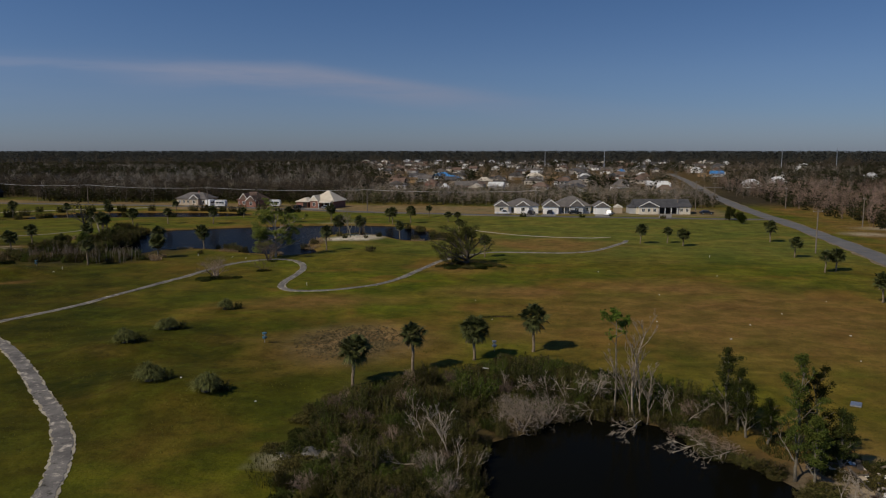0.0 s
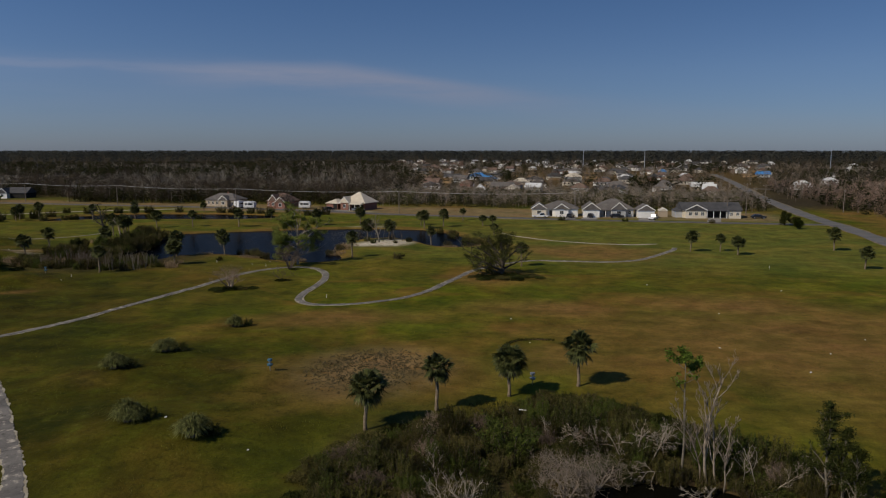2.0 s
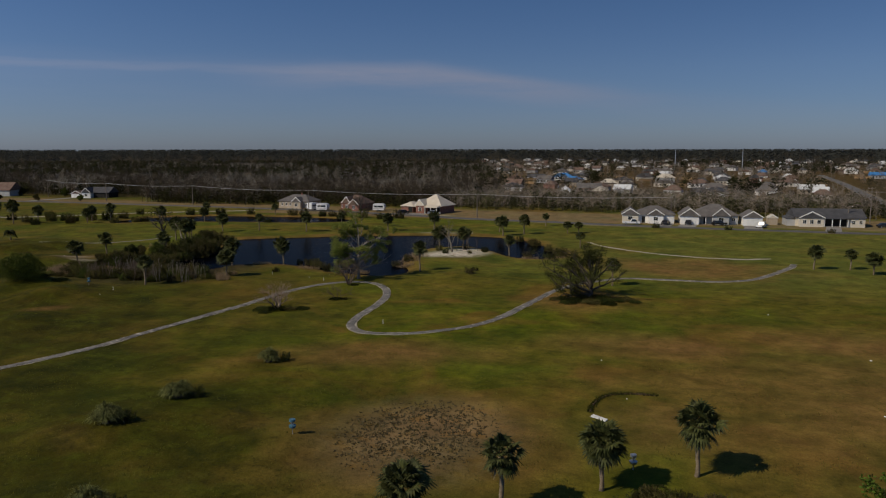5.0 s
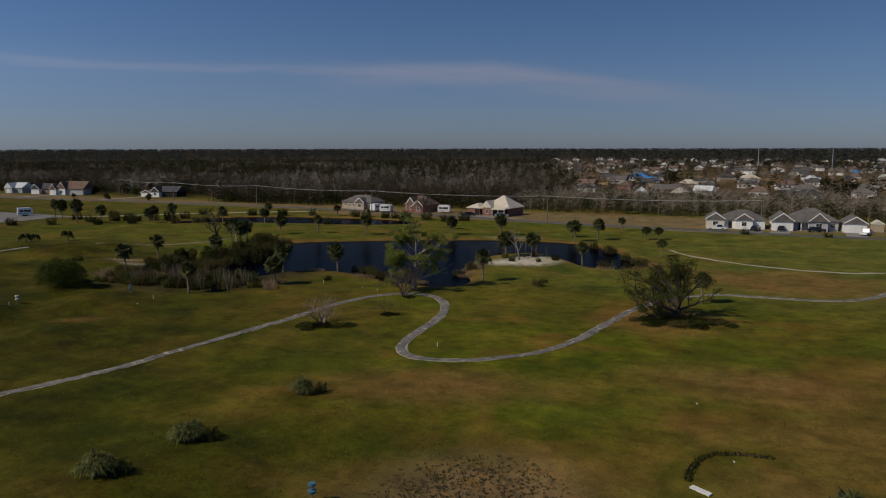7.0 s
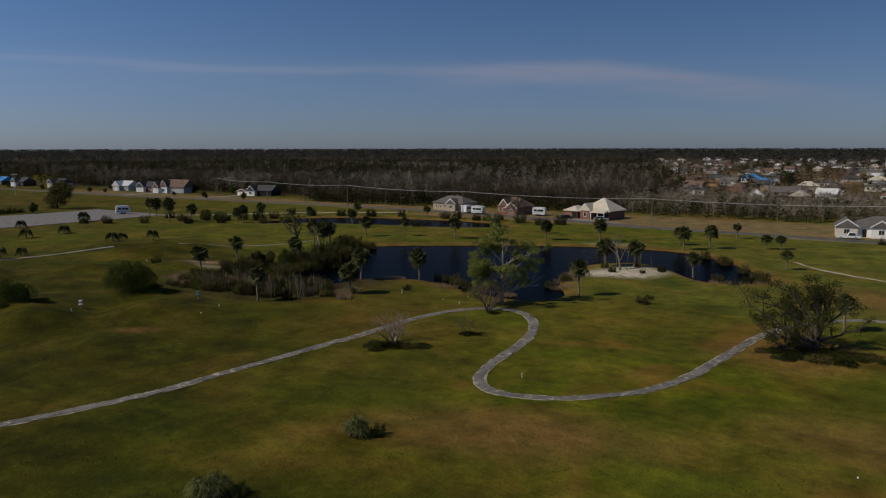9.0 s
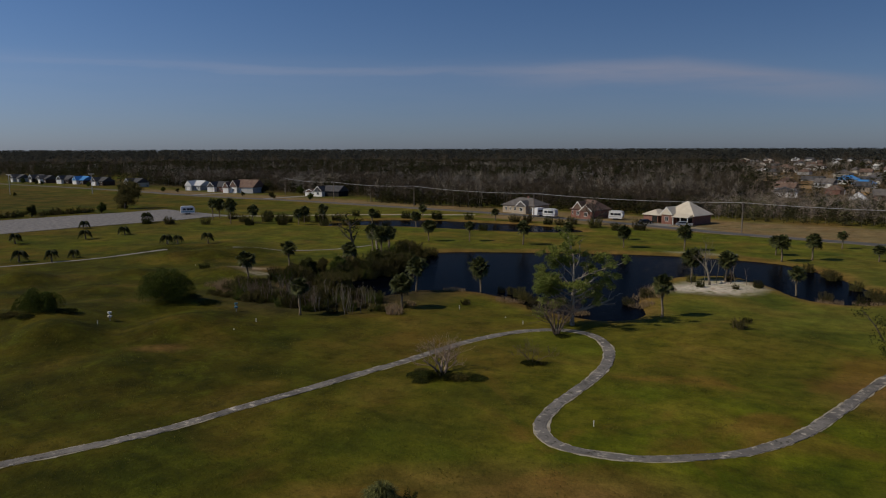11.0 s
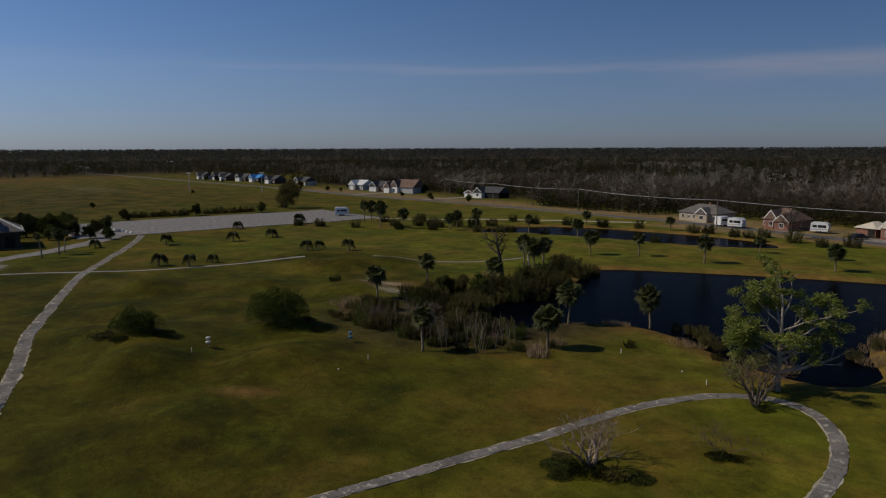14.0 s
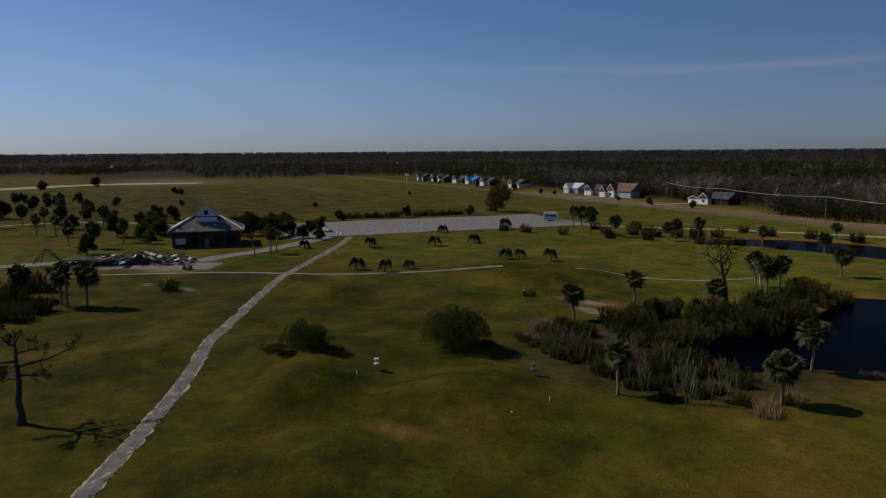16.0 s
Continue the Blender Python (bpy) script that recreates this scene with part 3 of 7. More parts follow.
CART = [(-72.5, 79), (-70, 84), (-66.8, 95), (-65.3, 106), (-64.2, 117), (-63.2, 128), (-62.4, 136), (-60.2, 143), (-57, 146.3), (-52.8, 146.6), (-48.6, 142.8), (-45.6, 136.5), (-44.2, 129.5), (-43.3, 121), (-41.9, 116),
        (-39, 113.4), (-34.5, 113.8), (-30.6, 116.2), (-26.7, 120.8), (-24.2, 127), (-22.6, 136), (-20.8, 148), (-17.5, 157), (-11, 165), (-3.5, 166.2), (4.4, 166.8), (10, 170), (14.6, 177.2), (19.2, 188), (20.4, 193.5)]
WALKWAY = [(-24, 30), (-28.3, 40), (-30, 43.5), (-32.8, 48), (-37, 53), (-44.3, 60), (-52.2, 67.5), (-61.4, 75.2), (-72.5, 81), (-87, 86.5), (-101, 91.3), (-109.4, 94.2), (-124, 98.5), (-137, 102.7), (-153.7, 109), (-171.5, 116.2), (-189.3, 125.7), (-212, 137.8), (-229, 145.5)]
strip("cart_path_verge", CART, 1.3, SAND, 0.03, "pale sandy verge along the cart path", "path", 0.09, 0.4, seed=3)
strip("cart_path", CART, 1.1, PATH_ASPHALT, 0.06, "worn grey asphalt cart path with crumbling edges", "path", 0.06, 0.4, seed=4)
strip("walkway_verge", WALKWAY, 1.6, SAND, 0.034, "pale sandy verge along the cracked path", "path", 0.12, 0.25, seed=5)
strip("walkway", WALKWAY, 1.35, PATH_ASPHALT, 0.064, "cracked grey asphalt path to the parking lot", "path", 0.09, 0.25, seed=6)
strip("loop_path", [(-24.9, 217.1), (-17.9, 207.5), (-8.7, 201.4), (1.7, 197.4), (8.9, 197.2), (16.7, 200.7)], 1.0, SAND, 0.04, "faint sandy track round a dry green", "path", 0.25, seed=7)
strip("cross_path", [(-190, 72), (-187.3, 87), (-183, 102), (-176, 116), (-169.5, 126), (-166.6, 136), (-164.5, 147), (-161, 157)], 1.2, CONCRETE, 0.04, "thin pale concrete path through the grass", "path", 0.15, seed=8)
strip("garden_path", [(-152.6, 168.4), (-144.3, 174), (-138, 179.5), (-134.6, 185), (-133.6, 194)], 0.9, CONCRETE, 0.04, "short pale concrete path through the grass", "path", 0.12, seed=9)
STREET = [(-1500, 262), (-900, 276), (-590, 281), (-480, 285), (-403, 286), (-327, 282), (-266, 287), (-210, 286), (-157, 284), (-106, 277), (-70, 268), (-46, 266), (-20, 262.5), (5, 261), (33, 260.5), (60, 261), (71, 261.5)]
strip("street_verge", STREET, 5.8, VERGE, 0.03, "worn sandy edge of the residential street", "road", 0.5, 2.0, 16, 0.12, 8)
strip("street", STREET, 4.6, STREET_ASPHALT, 0.06, "grey asphalt residential street", "road", 0.08, 3.0, 10, 0.12, 6)
ROAD_LINE = [(70, 40), (71, 140), (73, 190), (74, 245), (73.5, 300), (76, 370), (81, 450), (89, 550), (96, 660), (101, 760)]
strip("main_road_verge", ROAD_LINE, 6.4, VERGE, 0.03, "dry worn shoulder of the main road", "road", 0.5, 5.0, 11)
strip("main_road", ROAD_LINE, 5.3, ROAD, 0.06, "grey two-lane asphalt road", "road", 0.05, 5.0, 12)
strip("side_street", [(85, 486), (102, 482.6), (122, 477.5), (150, 470)], 5, ROAD, 0.05, "narrow side street off the main road", "road", 0.1, 3.0, 54)
strip("lane_by_pond", [(-233, 217), (-226, 222), (-214, 232), (-198, 248), (-180, 262), (-160, 275)], 2.6, SAND, 0.04, "sandy lane from the parking lot to the street", "road", 0.25, 2.0, 13)
for k, (a, b, w) in enumerate([((-151, 284), (-150.6, 289), 5), ((-121, 280), (-120.5, 285), 6), ((-99, 276), (-97.5, 283), 12), ((-9.2, 262.5), (-8, 272), 5), ((-2, 262), (-1, 272), 5), ((17, 262), (17.4, 273), 5), ((38, 262), (40, 276), 4), ((-340, 284), (-341, 305), 5), ((-287, 286), (-286.5, 313), 5)]):
    strip("driveway", [a, ((a[0] + b[0]) / 2, (a[1] + b[1]) / 2), b], w, CONCRETE, 0.045, "pale concrete driveway to a house", "driveway", 0.1, 2.0, 30 + k, 0.12, 5)
strip("parking_lot", [(-252, 130), (-252, 150), (-251, 180), (-249, 205), (-248, 224)], 42, ASPHALT, 0.1, "large faded grey asphalt parking lot", "parking lot", 0.3, 1.6, 14, 0.2, 28)
strip("sand_track", [(-560, -40), (-590, 10), (-628, 55), (-634, 100), (-621, 140)], 24, SAND, 0.05, "broad pale sand track across the far field", "track", 1.2, 5.0, 51, 0.12, 6)
strip("field_path", [(-290, 20), (-306, 45), (-312, 68), (-306, 85), (-292, 98), (-276, 112), (-262, 124)], 2.4, CONCRETE, 0.05, "pale path behind the clubhouse", "path", 0.2, 2.0, 52)
strip("rubble_pad", [(-201, 84), (-196, 95), (-190, 106)], 9, ASPHALT, 0.04, "grey paved pad beside the rubble", "pad", 0.4, 1.6, 53, 0.12, 8)
strip("clubhouse_drive", [(-232, 139), (-222, 131), (-211, 119), (-205, 110), (-199, 101), (-204, 88), (-209, 72), (-207, 55)], 5.0, ASPHALT, 0.055, "grey drive past the ruined clubhouse", "road", 0.3, 2.0, 15)


# ---- plants: kinds ----
def unit(rng):
    while True:
        v = Vector((rng.uniform(-1, 1), rng.uniform(-1, 1), rng.uniform(-1, 1)))
        if 0.05 < v.length < 1:
            return v.normalized()


def palm_kind(seed, height=5.4, crown=2.05, fronds=34, lean=0.0, droop=0.35, skirt=9):
    """A cabbage palm: ringed trunk, a round head of fan leaves, dead leaves hanging below."""
    rng = random.Random(seed)
    trunk, head, dead = Shape(), Shape(), Shape()
    top = height - crown * 0.92
    pts = [(lean * (k / 9) ** 2, 0.05 * math.sin(k), top * k / 9 - (0.25 if k == 0 else 0)) for k in range(10)]
    trunk.tube(pts, [0.22 if k == 0 else 0.145 + 0.02 * (k % 2) + 0.03 * (k > 7) for k in range(10)], 8)
    hub = Vector(pts[-1])

    def fan(shape, d, stalk, size, n):
        d = d.normalized()
        side = d.cross(Vector((0, 0, 1)))
        side = side.normalized() if side.length > 0.1 else Vector((1, 0, 0))
        side.rotate(Matrix.Rotation(rng.uniform(-0.7, 0.7), 3, d))
        up = side.cross(d)
        tip = hub + d * stalk
        shape.add([hub + side * 0.02, hub - side * 0.02, tip - side * 0.015, tip + side * 0.015], [(0, 1, 2, 3)])
        for k in range(n):
            a = (k / (n - 1) - 0.5) * 3.2
            w = (d * math.cos(a) + side * math.sin(a)).normalized()
            ln = size * (0.75 + 0.25 * math.cos(a)) * rng.uniform(0.85, 1.1)
            cross = (w.cross(up)).normalized() * size * 0.085
            mid = tip + w * ln * 0.55 + up * 0.05
            end = tip + w * ln - Vector((0, 0, ln * droop * rng.uniform(0.4, 1.1)))
            shape.add([tip, mid + cross, end, mid - cross], [(0, 1, 2, 3)])

    for k in range(fronds):
        z = 1 - 1.8 * (k + 0.5) / fronds
        a = k * 2.399 + rng.uniform(-0.3, 0.3)
        r = math.sqrt(max(0, 1 - z * z))
        if z < 0:
            r *= 0.85
        d = Vector((r * math.cos(a), r * math.sin(a), z + 0.2))
        fan(head, d, crown * (rng.uniform(0.42, 0.62) if z > 0 else rng.uniform(0.3, 0.5)), crown * rng.uniform(0.42, 0.56), 13)
    for k in range(fronds // 2):
        a, z = k * 2.399 + 1.0, 1 - 1.9 * (k + 0.5) / (fronds // 2)
        r = math.sqrt(max(0, 1 - z * z)) * 0.9
        fan(head, Vector((r * math.cos(a), r * math.sin(a), z + 0.1)), crown * rng.uniform(0.12, 0.3), crown * rng.uniform(0.4, 0.5), 11)
    for k in range(skirt):
        a = rng.uniform(0, 6.28)
        fan(dead, Vector((0.55 * math.cos(a), 0.55 * math.sin(a), -0.8)), crown * 0.3, crown * 0.45, 6)
    return [("trunk", trunk.mesh("trunk", PALM_BARK, smooth=True), ""), ("crown", head.mesh("crown", PALM_LEAF), ""), ("dead_fronds", dead.mesh("dead_fronds", PALM_DEAD), "brown hanging dead fronds")]


def grow(seed, height, r0, levels=3, forks=(6, 4, 3), spread=0.9, first=0.35, gnarl=0.22, ratio=0.62, stems=1, lean=0.0, rise=0.35, sides=(7, 5, 4, 3)):
    """A branching stem; returns the wood and the tips of its last twigs."""
    rng = random.Random(seed)
    wood, tips = Shape(), []

    def limb(p, d, length, r, level):
        n = 5 if level == 0 else 4
        pts, dirs = [p], []
        for k in range(n):
            d = (d + unit(rng) * gnarl + Vector((0, 0, 0.06 * level))).normalized()
            p = p + d * length / n
            pts.append(p)
            dirs.append(d)
        end = 0.42 if level < levels else 0.2
        radii = [r * (1 - (1 - end) * k / n) for k in range(n + 1)]
        wood.tube(pts, radii, sides[min(level, len(sides) - 1)])
        if level >= levels:
            tips.append((pts[-1], d))
            return
        m = forks[min(level, len(forks) - 1)]
        for k in range(m):
            t = first + (1 - first) * (k + rng.uniform(0.2, 0.9)) / m if level == 0 else rng.uniform(0.35, 1.0)
            i = min(int(t * n), n - 1)
            q = pts[i].lerp(pts[i + 1], t * n - i)
            side = dirs[i].orthogonal().normalized()
            side.rotate(Matrix.Rotation(rng.uniform(0, 6.28) if level else k * 2.4 + rng.uniform(-0.4, 0.4), 3, dirs[i]))
            w = (dirs[i] * (1 - spread * 0.6) + side * spread + Vector((0, 0, rise))).normalized()
            limb(q, w, length * ratio * rng.uniform(0.7, 1.15) * (1.15 - 0.45 * t if level == 0 else 1), max(r * (1 - 0.58 * t) * 0.62, 0.012), level + 1)

    for k in range(stems):
        a = k * 6.28 / stems + rng.uniform(-0.4, 0.4)
        tilt = lean if stems == 1 else 0.35 + rng.uniform(0, 0.3)
        limb(Vector((0.12 * math.cos(a), 0.12 * math.sin(a), -0.2)) if stems > 1 else Vector((0, 0, -0.25)), Vector((math.cos(a) * tilt, math.sin(a) * tilt, 1)).normalized(), height * (0.62 if levels > 1 else 0.95), r0, 0)
    return wood, tips


def foliage(tips, seed, per_tip, size, blur, squash=0.7, keep=1.0):
    rng = random.Random(seed)
    s = Shape()
    for p, d in tips:
        if rng.random() > keep:
            continue
        for _ in range(per_tip):
            c = p + unit(rng) * blur * 1.75 * rng.random() ** 0.5
            c.z = p.z + (c.z - p.z) * squash
            u = unit(rng)
            s.leaf(c, u, u.orthogonal().normalized(), size * rng.uniform(0.7, 1.4), size * rng.uniform(0.5, 0.8))
    return s


def tree_kind(seed, height, r0, bark, leaf=None, per_tip=14, size=0.3, blur=0.45, crown="crown", keep=1.0, **kw):
    wood, tips = grow(seed, height, r0, **kw)
    out = [("trunk", wood.mesh("trunk", bark, smooth=True), "")]
    if leaf:
        out.append((crown, foliage(tips, seed + 1, per_tip, size, blur, 0.7, keep).mesh(crown, leaf), ""))
    return out


def dome_kind(seed, height, radius, leaf, leaves=2600, size=0.16, lobes=14, upright=0.5, bark=DARK_BARK, slim=1.0):
    """A shrub in leaf down to the ground: lobes of leaves round a few stems, with an uneven outline."""
    rng = random.Random(seed)
    wood, s = Shape(), Shape()
    centres = []
    for k in range(lobes):
        a, r = k * 2.4 + rng.uniform(-0.5, 0.5), radius * rng.uniform(0.15, 0.72)
        top = height * (1 - 0.55 * (r / radius) ** 2) * rng.uniform(0.5, 1.1)
        centres.append((Vector((r * math.cos(a), r * math.sin(a), 0)), top, radius * rng.uniform(0.22, 0.42)))
        if height < 1:
            continue
        wood.tube([(0.1 * math.cos(a), 0.1 * math.sin(a), -0.15), (r * 0.5 * math.cos(a), r * 0.5 * math.sin(a), top * 0.5), (r * math.cos(a), r * math.sin(a), top * 0.85)], [0.05, 0.035, 0.012], 4)
    if height < 1:
        wood.tube([(0, 0, -0.15), (0, 0, height * 0.3), (0.02, 0, height * 0.6)], [0.16, 0.12, 0.04], 7)
    for k in range(leaves):
        c, top, w = centres[k % lobes]
        z = rng.random() ** 0.75
        d = unit(rng)
        r = w * math.sqrt(max(0.06, 1 - z ** 2.6)) * (0.45 + 0.55 * rng.random() ** 0.5)
        n_ = math.hypot(d.x, d.y) + 1e-3
        p = c + Vector((d.x / n_ * r, d.y / n_ * r, top * z))
        u = (unit(rng) + Vector((d.x, d.y, upright))).normalized()
        s.leaf(p, u, u.orthogonal().normalized(), size * rng.uniform(0.7, 1.7), size * slim * rng.uniform(0.35, 0.7))
    return [("rootstock", wood.mesh("rootstock", bark), ""), ("foliage", s.mesh("foliage", leaf), "")]


def scrub_kind(seed, height, radius, leaf, leaves=9000, size=0.12, sprays=60, bark=TWIG):
    """Rank scrub: many slender stems at all slants, leafy along their upper parts, ragged on top and open at the sides."""
    rng = random.Random(seed)
    wood, s = Shape(), Shape()
    per = leaves // sprays
    for k in range(sprays):
        a, r = rng.uniform(0, 6.283), radius * math.sqrt(rng.random()) * 0.7
        root = Vector((r * math.cos(a), r * math.sin(a), -0.1))
        out = Vector((math.cos(a), math.sin(a), 0)) * (r / radius) * rng.uniform(0.1, 0.9) + Vector((rng.uniform(-0.35, 0.35), rng.uniform(-0.35, 0.35), 0))
        ln = height * rng.uniform(0.35, 1.15) * (1.0 - 0.4 * (r / radius) ** 2)
        bend = rng.uniform(0.0, 0.35)
        line = [root + Vector((0, 0, ln * t * (1 - 0.25 * bend * t))) + out * ln * 0.55 * t * (0.4 + t) for t in (0, 0.33, 0.66, 1.0)]
        wood.tube(line, [0.022, 0.016, 0.011, 0.005], 3)
        bare = rng.random() < 0.12
        w = radius * rng.uniform(0.10, 0.24)
        for _ in range(per // 5 if bare else per):
            t = 0.02 + 0.98 * rng.random() ** 0.9
            i = min(int(t * 3), 2)
            p = line[i].lerp(line[i + 1], t * 3 - i) + unit(rng) * w * (1.15 - 0.7 * t) * rng.random() ** 0.6
            u = (unit(rng) + Vector((0, 0, 0.35))).normalized()
            s.leaf(p, u, u.orthogonal().normalized(), size * rng.uniform(0.6, 1.5), size * rng.uniform(0.3, 0.6))
    return [("rootstock", wood.mesh("rootstock", bark), ""), ("foliage", s.mesh("foliage", leaf), "")]


def limb_tree(seed, height, r0, bark, leaf, limbs, per=170, size=0.2, lean=0.0, crown="crown"):
    """A tree with limbs (height on the trunk, bearing, rise, length, clump radius), each ending in clumps of leaves."""
    rng = random.Random(seed)
    wood, s = Shape(), Shape()
    pts = [Vector((lean * (k / 7) ** 1.5 + rng.uniform(-0.1, 0.1) * (k > 0), rng.uniform(-0.12, 0.12) * (k > 0), -0.3 + (height + 0.3) * k / 7)) for k in range(8)]
    wood.tube(pts, [r0 * (1.35 if k == 0 else 1 - 0.75 * k / 7) for k in range(8)], 9)

    def clump(p, r):
        for _ in range(int(per * r * r) + 12):
            q = p + unit(rng) * r * rng.random() ** 0.45
            q.z = p.z + (q.z - p.z) * 0.72
            u = unit(rng)
            s.leaf(q, u, u.orthogonal().normalized(), size * rng.uniform(0.7, 1.4), size * rng.uniform(0.45, 0.8))

    def limb(p, d, length, r, level, ball):
        path = [p]
        for k in range(5):
            d = (d + unit(rng) * 0.2 + Vector((0, 0, 0.05))).normalized()
            p = p + d * length / 5
            path.append(p)
        wood.tube(path, [r * (1 - 0.8 * k / 5) for k in range(6)], 6 if level == 0 else 4)
        if level < 2:
            for k in range(5 if level == 0 else 3):
                i = 2 + k % 4
                w = (d * 0.8 + unit(rng) * 0.9 + Vector((0, 0, 0.15))).normalized()
                limb(path[i], w, length * rng.uniform(0.25, 0.42), max(r * 0.4, 0.012), level + 1, ball * (0.75 if level == 0 else 0.6) * (1 if rng.random() < 0.8 else 0))
        if ball > 0.15 and leaf:
            clump(path[-1], ball)

    for z, az, el, length, ball in limbs:
        t = min(z / height, 0.98) * 7
        p = pts[int(t)].lerp(pts[min(int(t) + 1, 7)], t - int(t))
        a, e = radians(az), radians(el)
        limb(p, Vector((math.cos(a) * math.cos(e), math.sin(a) * math.cos(e), math.sin(e))), length, r0 * (0.62 - 0.35 * z / height), 0, ball)
    out = [("trunk", wood.mesh("trunk", bark, smooth=True), "")]
    if leaf:
        out.append((crown, s.mesh(crown, leaf), ""))
    return out


def tussock_kind(seed, height, radius, leaf, heads=10, blades=190):
    """A clump of long arching blades in several rosettes."""
    rng = random.Random(seed)
    s = Shape()
    for h in range(heads):
        a, r = rng.uniform(0, 6.28), radius * 0.6 * math.sqrt(rng.uniform(0, 1))
        c = Vector((r * math.cos(a), r * math.sin(a), height * rng.uniform(0.15, 0.5) * (1 - r / radius)))
        for k in range(blades):
            w = unit(rng)
            w.z = abs(w.z) * 1.1 + 0.2
            w.normalize()
            ln = height * rng.uniform(0.45, 0.75)
            side = w.cross(Vector((0, 0, 1))).normalized() * 0.03
            mid, end = c + w * ln * 0.6 + Vector((0, 0, 0.12)), c + Vector((w.x, w.y, w.z * 0.85)) * ln - Vector((0, 0, 0.2 * ln))
            s.add([c + side * 0.4, c - side * 0.4, mid - side, mid + side], [(0, 1, 2, 3)])
            s.add([mid + side, mid - side, end], [(0, 1, 2)])
    core = Shape()
    core.tube([(0, 0, -0.15), (0, 0, height * 0.25)], [radius * 0.35, radius * 0.2], 7)
    return [("root_crown", core.mesh("root_crown", DARK_BARK), ""), ("leaf_mass", s.mesh("leaf_mass", leaf), "")]


PALMS = [palm_kind(11), palm_kind(12, lean=0.25), palm_kind(13, crown=1.8, fronds=26), palm_kind(14, crown=2.15, fronds=46, skirt=16)]


def feather_palm_kind(seed, height=2.6, reach=1.7, fronds=36, lean=0.2):
    """A short palm with arching feather leaves that hang at their ends."""
    rng = random.Random(seed)
    trunk, head = Shape(), Shape()
    top = height * 0.55
    pts = [(lean * (k / 5) ** 2, 0, top * k / 5 - (0.25 if k == 0 else 0)) for k in range(6)]
    trunk.tube(pts, [0.24, 0.2, 0.17, 0.18, 0.17, 0.2], 8)
    hub = Vector(pts[-1])
    for k in range(fronds):
        a = k * 2.399 + rng.uniform(-0.3, 0.3)
        rise = rng.uniform(0.0, 1.25)
        out = Vector((math.cos(a), math.sin(a), 0))
        side = Vector((-math.sin(a), math.cos(a), 0))
        ln = reach * rng.uniform(0.8, 1.1) * (1.05 - 0.3 * rise)
        line = [hub + out * ln * t + Vector((0, 0, ln * (rise * 1.1 * t - (0.75 + 0.5 * rise) * t * t))) for t in [j / 9 for j in range(10)]]
        head.tube(line, [0.03 * (1 - 0.08 * j) for j in range(10)], 3)
        for j in range(1, 10):
            for q in (-1, 1):
                d = (side * q + out * 0.5 + Vector((0, 0, -0.55 - rng.uniform(0, 0.4)))).normalized()
                b = line[j]
                e = b + d * reach * 0.40 * (1.1 - 0.05 * j)
                w = out * 0.075
                head.add([b - w, b + w, e], [(0, 1, 2)])
                head.add([b + out * 0.09 - w, b + out * 0.09 + w, e + out * 0.1], [(0, 1, 2)])
    return [("trunk", trunk.mesh("trunk", PALM_BARK, smooth=True), ""), ("crown", head.mesh("crown", PALM_LEAF), "")]


YOUNG_PALMS = [feather_palm_kind(21), feather_palm_kind(22, 2.8, 1.6, 34, 0.5), feather_palm_kind(23, 2.5, 1.75, 40, -0.3)]
LEAN_PALMS = [palm_kind(31, 6.6, 1.3, 24, 1.0), palm_kind(32, 6.6, 1.25, 22, -0.8)]
palm_count = 0


def palm(x, y, h, group, label="tall cabbage palm with a dense round green head", rz=None):
    global palm_count
    palm_count += 1
    e = stand(PALMS[palm_count % 4], "palm_tree", x, y, palm_count * 77 if rz is None else rz, 1.0, label, "palm tree", group)
    w = (h / 5.4) ** 0.45
    e.scale = (w, w, h / 5.4)


def young_palm(x, y, h, group):
    global palm_count
    palm_count += 1
    stand(YOUNG_PALMS[palm_count % 3], "young_palm_tree", x, y, palm_count * 53, 0.92 * h / 3.0, "short drooping dark green young palm on the grass", "palm tree", group, sz=1.3 * h / 3.0)


# ---- palms of the course ----
G = "four palms by the black pond"
palm(-14.6, 66.4, 5.4, G, "full-headed cabbage palm with a dark round crown")
palm(-9.8, 72.2, 5.5, G)
palm(-4.0, 77.6, 5.2, G, "cabbage palm with pale leaning fronds")
palm(2.3, 82.0, 5.8, G, "slender cabbage palm with an open fan crown")
G = "palms along the fairway"
for x, y, h in [(23.4, 187.5, 5.2), (30.2, 189.8, 4.3), (33.2, 184.6, 4.5), (56, 196.4, 5.7), (54.2, 168.5, 4.8), (54.1, 148, 4.5), (56.6, 149.8, 4.6), (53.4, 119.2, 5)]:
    palm(x, y, h, G, "cabbage palm on the open fairway")
G = "palms round the blue pond"
for x, y, h in [(-118, 145.6, 5.5), (-89.7, 132.3, 5.5), (-81.2, 144.1, 5.3), (-87.5, 155.1, 5.9), (-80.4, 163, 6.5), (-49.1, 161, 6.2), (-55.8, 192, 6.0), (-50.6, 194, 5.6), 
                (-51.6, 200, 4.6), (-38.6, 190.4, 5.3), (-83, 224.6, 5.4), (-70.2, 228.6, 6.3), (-104.4, 215.6, 6.1), (-119, 214, 5.4), (-127.5, 208.3, 5.5)]:
    palm(x, y, h, G, "cabbage palm beside the blue pond")
G = "palms beyond the blue pond"
